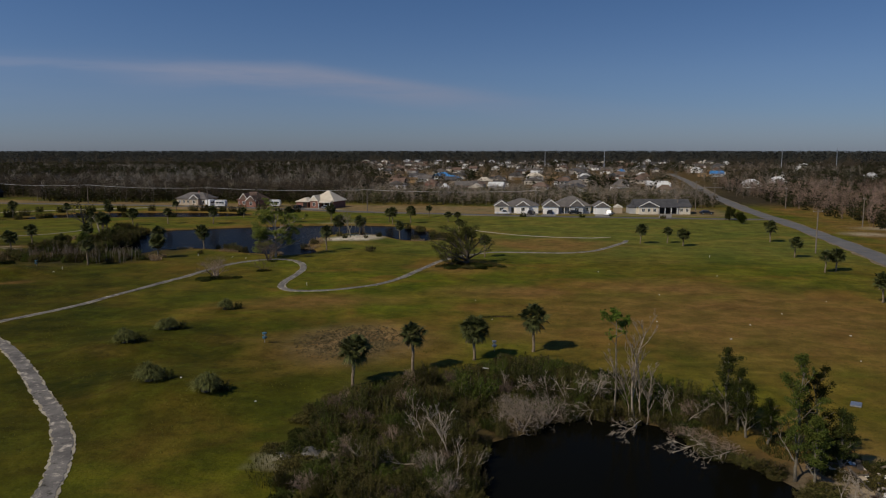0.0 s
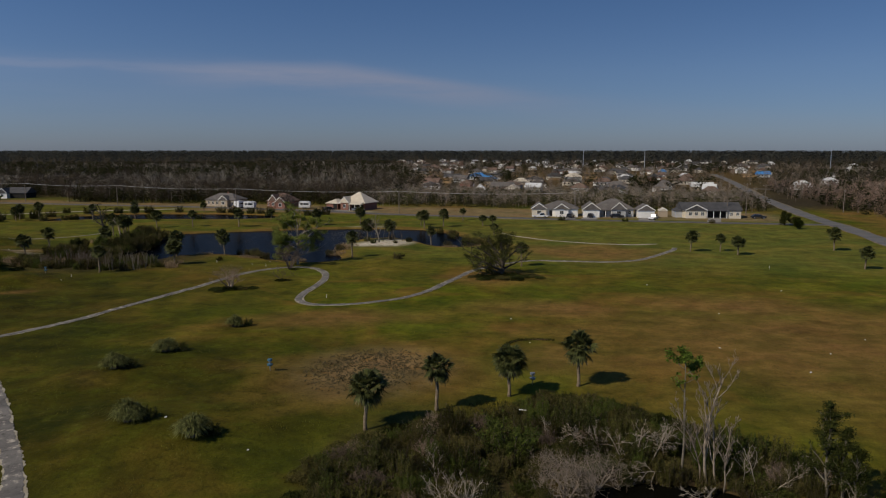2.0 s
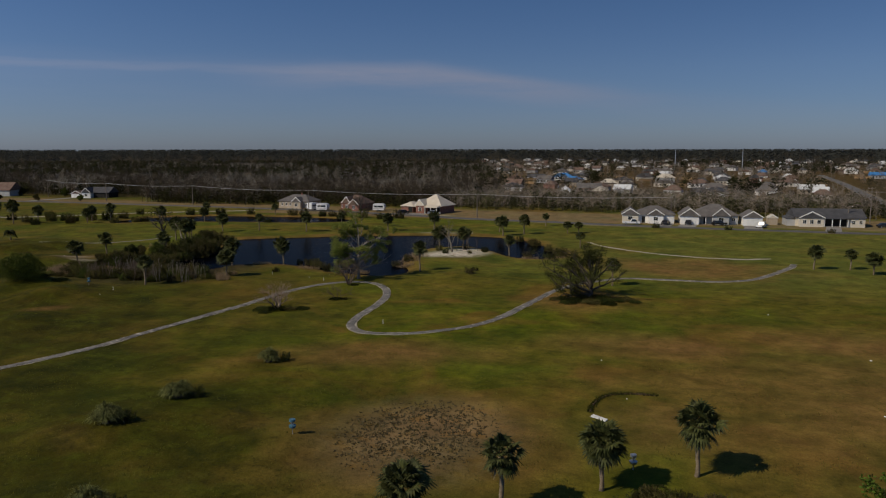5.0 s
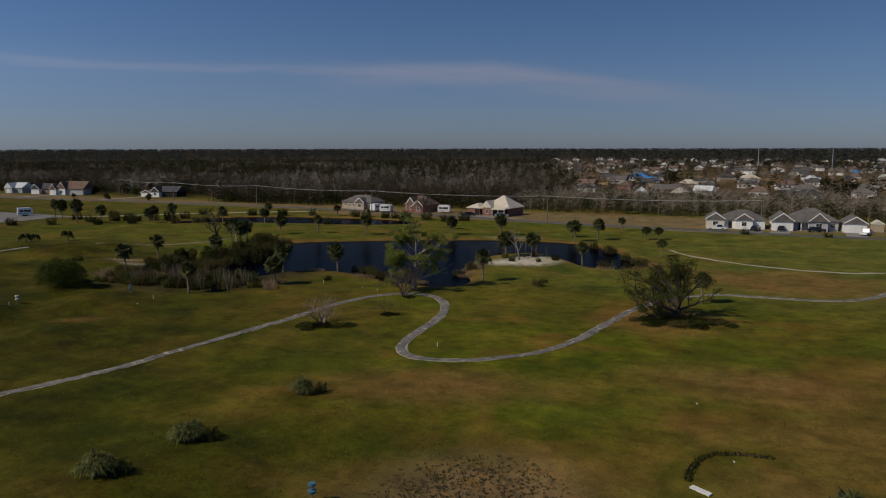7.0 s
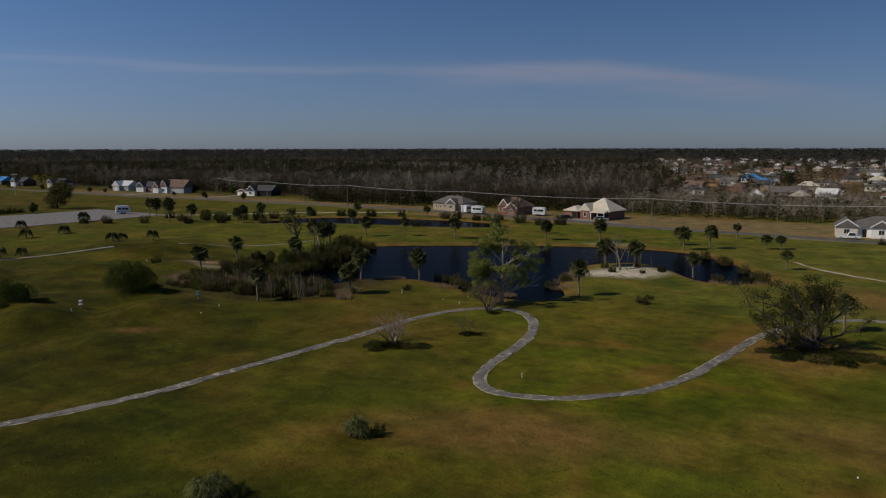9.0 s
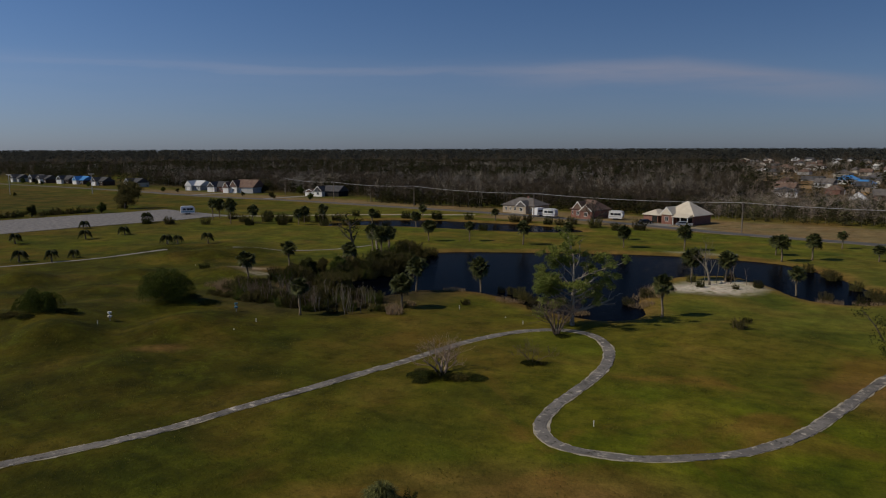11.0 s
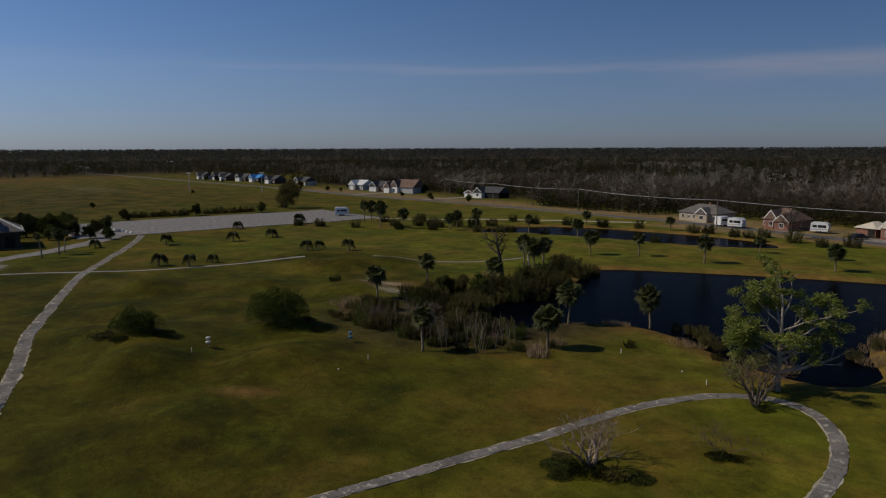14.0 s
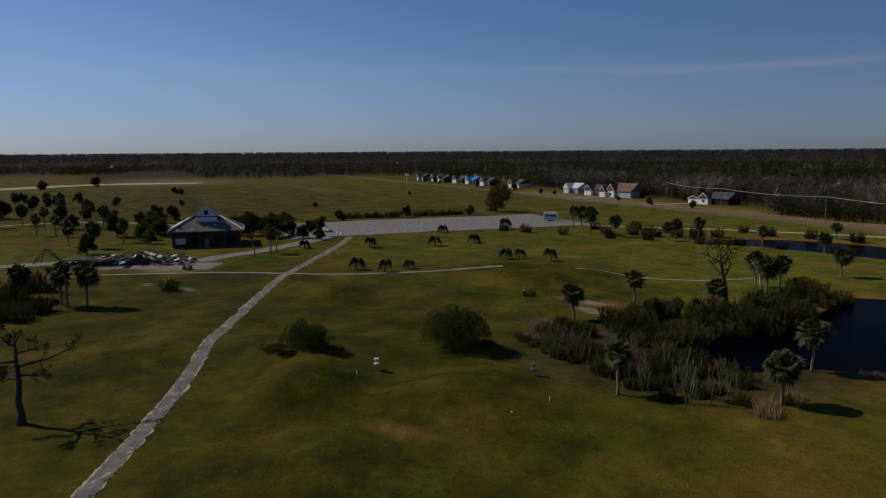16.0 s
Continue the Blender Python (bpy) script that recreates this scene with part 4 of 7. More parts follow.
for x, y, h in [(-126.7, 187, 6.4), (-127.2, 193, 5.4), (-123.2, 188.8, 5.4), (-121.5, 184.2, 6.5), (-125, 161, 5.2), (-113.7, 166.2, 5.3), (-104.3, 237.5, 3.9), (-89.3, 239.6, 3.3), (-48.8, 224.5, 5.7), (-44.2, 229.9, 5.8),
                (-42.4, 252, 4.2), (-51.8, 232.4, 4.4), (-32.9, 234.9, 3.6), (-30, 236.2, 3.4), (-24.9, 205.5, 4.1), (-187, 221, 5.5), (-183, 225, 6), (-184, 216, 5), (-163, 226, 5.5), (-152, 233, 5), (-168, 256, 4.5), (-143, 262, 4)]:
    palm(x, y, h, G, "cabbage palm standing in mown grass")
G = "palms by the parking lot"
for x, y, h in [(-220.6, 211.5, 7.3), (-222.2, 215.3, 6.7), (-204.6, 206.6, 8.3), (-197, 209, 6.4), (-203.7, 119.7, 6.5), (-162.4, 74.2, 5.7), (-157.4, 80.2, 6.7), (-155.7, 83.8, 7.3)]:
    palm(x, y, h, G, "old cabbage palm near the parking lot")
stand(LEAN_PALMS[0], "palm_tree", -155.6, 81.2, 200, 1.1, "leaning old cabbage palm with a bent trunk", "palm tree", G)
stand(LEAN_PALMS[1], "palm_tree", -200.7, 115.6, 60, 0.85, "leaning cabbage palm beside the drive", "palm tree", G)
stand(LEAN_PALMS[0], "palm_tree", -206.1, 121.4, 140, 0.8, "leaning cabbage palm beside the drive", "palm tree", G)
for x, y, h in [(-227.9, 193, 3.9), (-227.2, 171.9, 2.9), (-201.2, 159.2, 3.2), (-205.2, 143.7, 3.2), (-201.7, 170.2, 3.0), (-173, 130.9, 3.2), (-168.2, 135.2, 3.0), (-170.9, 141, 2.3), (-167.5, 161.2, 2.9), (-162.1, 168.5, 3.2), (-210.3, 128.9, 2.6), (-171, 166.1, 2.6)]:
    young_palm(x, y, h, "young palms on the slope")

# ---- single trees ----
stand(limb_tree(41, 9.6, 0.25, PALE_WOOD, LEAF, [(2.6, 225, 22, 4.6, 1.15), (3.2, 200, 38, 4.8, 1.1), (4.0, 250, 32, 4.4, 1.15), (5.0, 215, 45, 4.4, 1.0), (6.4, 232, 58, 3.8, 0.8), (2.8, 178, 28, 3.8, 1.0), (3.8, 48, 26, 5.0, 0.9), (5.0, 30, 20, 5.4, 0.85),
                                                         (5.0, 62, 42, 4.6, 0.8), (7.4, 48, 55, 3.6, 0.3), (3.0, 85, 24, 4.2, 0.9), (6.0, 18, 36, 4.8, 0.7), (6.2, 140, 45, 3.8, 0.8), (4.2, 320, 28, 4.2, 0.9), (8.2, 265, 66, 3.0, 0.6), (8.8, 120, 72, 3.4, 0.6), (1.9, 210, 18, 4.0, 1.0), (2.2, 260, 15, 3.6, 0.9), (2.0, 60, 12, 3.4, 0.6)], 330, 0.17),
      "shade_tree", -56.7, 149.6, 0, 1.14, "pale-barked tree in fresh green leaf by the pond", "tree", sz=1.0)
stand(limb_tree(43, 4.6, 0.42, DARK_BARK, OAK_LEAF, [(0.9, 202, 24, 7.6, 1.2), (1.5, 190, 32, 6.4, 1.2), (0.8, 216, 9, 5.6, 1.1), (2.0, 160, 42, 5.2, 1.2), (2.6, 100, 56, 4.4, 1.2), (2.6, 60, 56, 4.2, 1.1), (2.0, 22, 42, 4.8, 1.0), (1.2, 350, 28, 4.4, 0.8),
                                                     (1.5, 280, 28, 4.0, 1.1), (1.0, 240, 26, 5.4, 1.2), (3.0, 200, 50, 4.6, 1.3), (3.2, 300, 56, 3.4, 1.0), (3.6, 140, 66, 3.4, 1.2), (2.0, 90, 28, 4.8, 1.2), (4.2, 220, 60, 3.0, 1.0), (0.9, 130, 12, 4.5, 1.1), (0.6, 190, 4, 4.0, 1.2), (0.7, 225, 4, 3.2, 1.2)], 88, 0.15),
      "oak_tree", -13.9, 143.5, 0, 1.08, "broad storm-thinned oak with low leaning limbs beside the path", "tree")
palm(-12, 157.1, 5.2, "palms along the fairway", "cabbage palm close behind the broad oak")
stand(tree_kind(45, 8.0, 0.22, DARK_BARK, OAK_LEAF, 40, 0.22, 0.5, keep=0.7, forks=(6, 4, 3), first=0.2, spread=1.1, ratio=0.65), "oak_sapling", -17.6, 147.6, 10, 0.8, "smaller thin-leaved oak beside the broad oak", "tree")
stand(tree_kind(47, 14.5, 0.42, DARK_BARK, DARK_LEAF, 5, 0.3, 0.5, forks=(8, 4, 2), first=0.45, spread=0.95, ratio=0.42, gnarl=0.16), "dying_tree", -118, 172.5, 0, 0.95, "tall dark storm-broken tree with few remaining leaves", "tree")
stand(tree_kind(48, 9.5, 0.3, PALE_WOOD, None, forks=(6, 3, 2), first=0.5, spread=0.8, ratio=0.42), "dead_tree", -121.8, 183.6, 40, 0.9, "bleached dead snag among palms", "tree")
stand(limb_tree(49, 8.0, 0.36, DARK_BARK, DARK_LEAF, [(5.2, 95, 8, 4.4, 0.55), (4.5, 105, -6, 2.4, 0.4), (6.4, 78, 14, 2.6, 0.4), (5.7, 268, 4, 3.0, 0.5), (7.0, 285, 24, 1.8, 0.3), (6.8, 185, 10, 2.4, 0.4), (5.4, 5, 4, 3.2, 0.5), (4.2, 230, -8, 1.6, 0.0), (7.4, 40, 30, 1.4, 0.3)], 120, 0.16), "broken_pine_tree", -104.1, 80.8, 0, 1.0, "dark broken pine with a few level limbs", "tree")
stand(tree_kind(50, 10.5, 0.26, BARK, None, forks=(8, 5, 4), first=0.3, spread=0.7, ratio=0.5), "bare_tree", -51.8, 189.3, 0, 0.9, "grey leafless tree on the sandy spit", "tree")
stand(tree_kind(51, 11.5, 0.32, DARK_BARK, None, levels=4, forks=(10, 6, 5, 3), first=0.2, spread=0.85, ratio=0.55, sides=(7, 5, 4, 3, 3)), "bare_tree", -112, 268, 0, 1.0, "dark leafless yard tree by the street", "tree")
for k, (x, y, h, w) in enumerate([(-57.2, 122.4, 4.4, 1.3), (-52, 131.5, 3.4, 0.9), (-55.9, 144.0, 5.8, 0.95)]):
    e_ = stand(tree_kind(60 + k, h, (0.12, 0.05, 0.14)[k], (BUSH_TWIG, TWIG, TWIG)[k], None, levels=3, forks=(3, 4, 4) if k == 1 else (4, 5, 4), first=0.3, spread=0.75, ratio=0.7, stems=(5, 4, 6)[k], gnarl=0.26, rise=0.3, sides=(6, 4, 3, 3)), "bare_shrub", x, y, k * 40, 1.0,
               "leafless reddish-grey shrub with many thin stems", "shrub", "bare shrubs along the cart path")
    e_.scale = (w, w, 0.95)
LOW_WEEDS = [dome_kind(64 + k, 0.45, 1.5, (DARK_LEAF, OLIVE_LEAF)[k], 2200, 0.11, 20) for k in range(2)]
for k, (x, y, w) in enumerate([(-15.6, 140.6, 1.2), (-13.4, 140.2, 1.3), (-11.6, 141.4, 1.2), (-17.4, 141.8, 1.1), (-14.4, 142.4, 1.3), (-12.4, 143.4, 1.2), (-9.8, 142.4, 0.9), (-8.6, 143.6, 1.1), (-7.0, 142.6, 0.8), (-16.6, 139.4, 1.0), (-19.0, 141.4, 0.9), (-10.6, 140.0, 1.0), (-56.8, 121.6, 1.3), (-55.0, 122.2, 1.0), (-58.6, 120.6, 1.1), (-53.4, 123.2, 0.8), (-59.6, 122.0, 0.7), (-57.4, 119.4, 0.7), (-51.8, 131.0, 0.8), (-50.9, 131.6, 0.6), (-55.0, 143.6, 0.7)]):
    stand(LOW_WEEDS[k % 3 == 1], "ground_cover", x, y, k * 50, w, "low dark weeds under a shrub or tree", "shrub", "weeds under trees and shrubs")
stand(dome_kind(70, 4.3, 4.3, MID_LEAF, 34000, 0.13, 46, 0.7), "large_bush", -108.3, 123.6, 0, 1.0, "large round dark green bush on a low mound", "bush")
stand(dome_kind(71, 3.0, 3.2, MID_LEAF, 16000, 0.13, 34, 0.9), "ragged_bush", -112, 107.5, 0, 1.0, "ragged dark bush spread over a grassy mound", "bush")
for k, (x, y, w) in enumerate([(-109.0, 109.6, 1.0), (-113.8, 104.4, 1.2), (-110.2, 105.0, 0.9), (-106.8, 126.8, 1.0), (-103.4, 127.0, 1.1), (-116.4, 107.4, 1.0)]):
    stand(LOW_WEEDS[k % 2], "low_shrub", x, y, k * 50, w, "low dark weeds on a grassy mound", "shrub", "weeds on the mounds")
SMALL_BUSH = [scrub_kind(72 + k, 1.5, 1.3, (DARK_LEAF, OLIVE_LEAF, DARK_LEAF)[k], 3600, 0.11, 34) for k in range(3)]
for k, (x, y, s_) in enumerate([(-133, 147.2, 1.0), (-38.2, 158.5, 1.0), (-165.2, 95.9, 1.5), (-38.5, 163, 0.6), (-75.5, 152, 0.7), (-66, 155, 0.8), (-196.5, 70, 1.0), (-188.5, 100.5, 1.0), (-10.5, 257.5, 1.3), (10, 259, 1.1), (37, 258.5, 1.0)]):
    stand(SMALL_BUSH[k % 3], "small_bush", x, y, k * 50, s_, "small dark rounded bush in the grass", "bush", "small bushes in the grass")
TUSSOCKS = [tussock_kind(80 + k, 2.4, 1.6, GREY_LEAF) for k in range(3)]
for k, (x, y, s_) in enumerate([(-43.2, 97.7, 0.74), (-44.2, 83.6, 0.84), (-44.8, 75.2, 0.78), (-33.6, 61.7, 0.85), (-27.2, 60.6, 0.92)]):
    stand(TUSSOCKS[k % 3], "tussock", x, y, k * 70, s_, "grey-green clump of long arching blades", "ornamental grass", "grey-green clumps on the slope", sz=s_ * 1.1)
    # added dark bush imitates the shadow beside each clump
    stand(SMALL_BUSH[2], "weed_patch", x + 1.3, y + 0.9, k * 33, 0.7, "low dark bush standing in for the clump's shadow", "shrub", "weeds beside the clumps")

# ---- bank of the black pond ----
def within(line, x, y):
    return inside_depth(np.array(line, float), np.array([x]), np.array([y]))[0]


rb = random.Random(5)
BANK = [scrub_kind(130 + k, 2.3, 1.8, (OAK_LEAF, OLIVE_LEAF, WEED_LEAF, MID_LEAF)[k]) for k in range(4)]
BRUSH = [tree_kind(142 + k, 2.6, 0.04, (TWIG, BUSH_TWIG)[k], None, levels=3, forks=(6, 5, 3), first=0.1, spread=0.9, ratio=0.6, stems=6, rise=0.3, sides=(4, 3, 3, 3)) for k in range(2)]
WEST_BANK = [(-13.5, 42.5), (-16.6, 50.7), (-16.1, 60), (-14, 64.5), (-9.5, 70.5), (-3, 73), (0.8, 68), (1.5, 62), (-0.4, 54.6), (-0.6, 44.8), (-4, 38), (-10, 38)]
NORTH_BANK = [(0, 61), (-5, 73), (-1.5, 77.5), (3.5, 79.5), (8, 76), (13, 72), (20.5, 66), (22, 60.5), (18, 59.5), (14.6, 62), (9, 63), (4.6, 61.6)]
EAST_BANK = [(19.8, 55), (21.5, 59), (28, 60), (31, 54), (30, 44), (25.5, 45), (22.6, 50.5)]
for line, count, lo, hi in ((WEST_BANK, 170, 0.5, 1.05), (NORTH_BANK, 150, 0.5, 1.0), (EAST_BANK, 13, 0.25, 0.5)):
    placed = 0
    while placed < count:
        x, y = rb.uniform(-17, 31), rb.uniform(38, 80)
        d = within(line, x, y)
        if d < 0 or inside_depth(NEAR_POND, np.array([x]), np.array([y]))[0] > -0.6 or ((x + 13.4) / 4.0) ** 2 + ((y - 48.2) / 3.6) ** 2 < 1:
            continue
        placed += 1
        olive = placed % 3 == 1
        stand(BANK[1 if olive else 3 if y > 66 and placed % 2 else (0, 2, 2, 3)[placed % 4] if placed % 11 else 3], "bank_shrub", x, y, rb.uniform(0, 360), rb.uniform(lo, hi) * min(1, 0.5 + 0.12 * d) * 1.15, "dense olive shrub on the pond bank" if olive else "dense dark shrub on the pond bank", "shrub", "shrubs on the pond bank", sz=rb.uniform(0.3, 1.15) * (0.5 if line is EAST_BANK else 0.72 if y > 68 else 1.0) * min(1, 0.5 + 0.12 * d))
edge = grown(NEAR_POND, 0.7)
for k, (x, y) in enumerate(edge[::1]):
    if y < 43 or rb.random() < 0.25:
        continue
    x, y = float(x) + rb.uniform(-0.5, 0.5), float(y) + rb.uniform(-0.3, 0.6)
    low = 0.45 if x > 14 else 0.9
    stand(BANK[(0, 1, 2, 1)[k % 4]], "water_edge_shrub", x, y, rb.uniform(0, 360), rb.uniform(0.45, 0.8), "dark ragged shrub overhanging the black water", "shrub", "shrubs at the water's edge", z=max(hgt(x, y), -0.4), sz=low * rb.uniform(0.5, 0.9))
for k in range(30):
    while True:
        x, y = rb.uniform(-15, 24), rb.uniform(42, 68)
        if max(within(WEST_BANK, x, y), within(NORTH_BANK, x, y)) > 0.8 and inside_depth(NEAR_POND, np.array([x]), np.array([y]))[0] < -0.6:
            break
    stand(BRUSH[k % 2], "twiggy_brush", x, y, k * 37, rb.uniform(0.5, 0.85), "brown leafless brush among the bank shrubs", "shrub", "brush on the pond bank")
stand(BANK[3], "bright_bush", -2.2, 63.6, 0, 1.45, "tall light green bush near the black pond", "bush")
for k, (x, y, w, h) in enumerate([(14.8, 65.4, 1.0, 1.5), (16.6, 64.6, 0.9, 1.3), (13.2, 66.2, 0.8, 1.2), (18.2, 63.6, 0.9, 1.2), (9.4, 66.6, 0.8, 1.1), (6.6, 67.4, 0.9, 1.2), (2.4, 68.6, 1.0, 1.4), (3.8, 70.2, 0.9, 1.2), (-0.6, 70.6, 0.9, 1.1), (-7.4, 66.4, 0.8, 1.1)]):
    stand(BANK[(3, 2, 0, 3)[k % 4]], "tall_shrub", x, y, k * 61, w, "tall dark green shrub behind the dead trees", "shrub", "tall shrubs on the pond bank", sz=h)

# bleached snags
for k in range(110):
    while True:
        x, y = rb.uniform(-17, 30), rb.uniform(40, 80)
        if max(within(WEST_BANK, x, y), within(NORTH_BANK, x, y), within(EAST_BANK, x, y)) > 0.2 and inside_depth(NEAR_POND, np.array([x]), np.array([y]))[0] < -0.4:
            break
    stand(LOW_WEEDS[k % 2], "low_shrub", x, y, k * 50, rb.uniform(0.8, 1.4), "low dark weeds between the bank shrubs", "shrub", "weeds on the pond bank", sz=rb.uniform(0.8, 1.6))
FINE = dict(levels=3, forks=(6, 4, 3), first=0.3, spread=0.8, ratio=0.46, rise=0.25, gnarl=0.36, sides=(6, 4, 3, 3))
for k, (x, y, h, r) in enumerate([(12.1, 62.0, 15.5, 0.13), (12.7, 62.3, 12.6, 0.09), (11.7, 62.9, 11.0, 0.08), (13.1, 61.7, 9.0, 0.07)]):
    stand(tree_kind(90 + k, h, r, PALE_TWIG, None, levels=4, forks=(14, 7, 5, 3), first=0.22, spread=0.72, ratio=0.30, rise=0.6, gnarl=0.18, sides=(6, 4, 3, 3, 3)), "dead_tree", x, y, k * 90, 0.9, "tall bleached dead tree with fine bare twigs", "tree", "dead trees on the bank")
stand(limb_tree(96, 9.0, 0.10, BARK, LIME_LEAF, [(7.8, 30, 22, 1.2, 0.5), (8.2, 160, 25, 1.2, 0.5), (8.6, 280, 28, 1.0, 0.45), (8.8, 90, 50, 0.8, 0.4), (6.6, 200, 40, 1.2, 0.25), (5.4, 80, 35, 1.0, 0.0), (7.2, 330, 35, 1.1, 0.3)], 330, 0.16), "topped_tree", 10.4, 62.8, 0, 1.0, "thin tree with one green tuft at the top", "tree")
SNAGS = [tree_kind(97 + k, 6.0, 0.058, PALE_WOOD, None, **FINE) for k in range(4)]
for k, (x, y, h, tip) in enumerate([(-3.3, 51.6, 6.2, -14), (-2.4, 50.8, 6.6, 4), (-4.2, 52.2, 5.2, -24), (-3.0, 52.6, 5.4, -6), (-5.2, 53.4, 4.6, -12), (-1.4, 47.4, 4.8, 16), (-0.9, 48.6, 3.8, 24), (-2.2, 46.4, 4.2, -10), (6.2, 63.8, 5.2, 4), (7.2, 64.2, 4.8, -6), (8.2, 64.6, 5.6, 3), (9.5, 65.4, 4.8, -3),
                                   (15.3, 62.2, 5.0, 8), (16.2, 61.4, 4.2, 16), (14.6, 63.0, 4.2, -8), (24.4, 48.4, 3.6, 4), (25.3, 48.0, 3.2, -8), (25.0, 46.8, 4.0, 6), (0.6, 66.8, 3.6, 5), (4.4, 64.8, 4.4, -8), (17.8, 62.6, 3.6, 10), (-7.6, 47.6, 4.0, -10), (-6.4, 57.6, 4.2, 8)]):
    e_ = stand(SNAGS[k % 4], "dead_sapling", x, y, 0, h / 6.0, "thin bleached dead sapling standing at the water", "tree", "dead saplings on the bank")
    e_.matrix_basis = pose(x, y, hgt(x, y) - 0.1, 0, tip, 0) @ Matrix.Rotation(k * 1.3, 4, "Z") @ Matrix.Diagonal((h / 6.0, h / 6.0, h / 6.0, 1))
for k, (x, y, h) in enumerate([(19.4, 61.0, 6.2), (22.4, 51.6, 8.6), (24.0, 53.4, 7.0), (20.6, 58.8, 4.2), (23.4, 50.8, 4.6), (20.2, 60.4, 4.8), (25.6, 52.6, 4.4), (22.0, 57.6, 3.4)]):
    plumes = [(h * (0.18 + 0.05 * j), 137 * j + 40 * k, 40 + 4 * (j % 5) + 1.5 * j, h * (0.30 - 0.009 * j), 0.5 if j % 4 else 0.25) for j in range(15)]
    stand(limb_tree(120 + k, h * 0.92, 0.11, BARK, (DARK_LEAF, MID_LEAF, DARK_LEAF)[k % 3], plumes, 330, 0.11), "green_sapling", x, y, k * 80, 1.0, "upright dark green broadleaf sapling on the bank", "tree", "green saplings on the bank")
TANGLE = tree_kind(140, 3.4, 0.07, PALE_TWIG, None, levels=3, forks=(6, 5, 4), first=0.1, spread=1.1, ratio=0.72, stems=5, rise=0.0, gnarl=0.3, sides=(4, 3, 3, 3))
for k, (x, y, w, label) in enumerate([(2.6, 58.2, 1.15, "pale tangled dead brush hanging over the water"), (4.4, 60.4, 1.1, "pale tangled dead brush hanging over the water"), (1.2, 60.8, 0.8, "pale tangled dead brush hanging over the water"), (-3.6, 48.0, 0.7, "pale tangled dead brush on the bank"), (-1.8, 44.8, 0.7, "pale tangled dead brush on the bank")]):
    stand(TANGLE, "dead_brush", x, y, k * 70, w, label, "dead shrub", "dead brush on the bank", sz=w * 0.85)
for k, (x, y, w) in enumerate([(15.8, 59.6, 0.95), (17.2, 57.8, 1.0), (18.6, 56.2, 0.8)]):
    stand(BRUSH[1], "flattened_brush", x, y, k * 60, w * 1.2, "reddish dead brush flattened at the water's edge", "dead shrub", "dead brush on the bank", sz=w * 0.4)
for k, (x, y, z, rz, s_) in enumerate([(12.4, 61.0, -0.1, 250, 1.15), (17.6, 57.0, -0.1, 200, 1.1), (18.6, 55.6, -0.1, 215, 0.9), (6.4, 64.8, 1.3, 10, 0.9), (4.6, 65.2, 1.1, 170, 0.8), (7.4, 66.0, 1.5, -15, 0.8), (-5.0, 48.6, 0.2, 200, 0.8), (8.8, 62.4, 0.3, 200, 0.7), (26.0, 49.5, 0.1, 80, 0.6)]):
    wood, _ = grow(150 + k, 5.5, 0.055, levels=3, forks=(9, 6, 5), first=0.15, spread=0.7, ratio=0.45, rise=0.0, sides=(5, 4, 3))
    e = thing("fallen_branch", x, y, z, rz, "bleached fallen branch lying at the water's edge", "fallen branch", "fallen branches", s_)
    b = part("limb", wood, PALE_WOOD, e)
    b.matrix_basis = pose(0, 0, 0.15, 0, 82, 0)

wood, _ = grow(158, 7.5, 0.15, levels=2, forks=(5, 3, 2), first=0.4, spread=0.6, ratio=0.35, rise=0.0, sides=(6, 4, 3))
e = thing("fallen_branch", -56.4, 149.9, 1.7, 40, "long pale limb broken from the shade tree", "fallen branch", "fallen branches", 1.3)
b = part("limb", wood, PALE_WOOD, e)
b.matrix_basis = pose(0, 0, 0.1, 0, 83, 0)

# ---- thicket by the blue pond ----
rt = random.Random(8)
STEMS = [tree_kind(160 + k, 4.6, 0.06, (BARK, BARK, TWIG)[k], None, forks=(5, 3, 2), first=0.35, spread=0.45, ratio=0.36, rise=0.7, sides=(4, 3, 3)) for k in range(3)]
for k in range(80):
    a, r = rt.uniform(0, 6.28), math.sqrt(rt.uniform(0, 1))
    x, y = -95 + 13 * r * math.cos(a), 138.5 + 5.0 * r * math.sin(a) + 1.1 * r * math.cos(a)
    stand(STEMS[k % 3], "thin_dead_tree", x, y, rt.uniform(0, 360), rt.uniform(0.7, 1.2), "thin grey leafless young tree in the thicket", "tree", "bare stems of the thicket")
for k in range(120):
    a, r = rt.uniform(0, 6.28), math.sqrt(rt.uniform(0, 1))
    if k < 60:
        x, y, s_ = -99 + 16 * r * math.cos(a), 141 + 7.5 * r * math.sin(a), rt.uniform(0.5, 0.95)
    else:
        x, y, s_ = -108 + 9 * r * math.cos(a), 158 + 13 * r * math.sin(a), rt.uniform(0.6, 1.25)
    if inside_depth(MAIN_POND, np.array([x]), np.array([y]))[0] > -0.5:
        continue
    stand(BANK[(0, 1, 1, 2, 3, 1)[k % 6]], "thicket_shrub", x, y, rt.uniform(0, 360), s_, "tangled dark shrub in the thicket", "shrub", "shrubs of the thicket")
for k, (x, y, h) in enumerate([(-51.4, 191.6, 6.4), (-53.2, 190.4, 5.6), (-49.4, 192.6, 6.0), (-48.2, 190.6, 5.2), (-54.6, 188.4, 5.0), (-46.6, 192.2, 4.6)]):
    stand(STEMS[k % 3], "thin_dead_tree", x, y, k * 60, h / 4.6, "thin grey leafless young tree on the sandy spit", "tree", "bare trees on the spit")
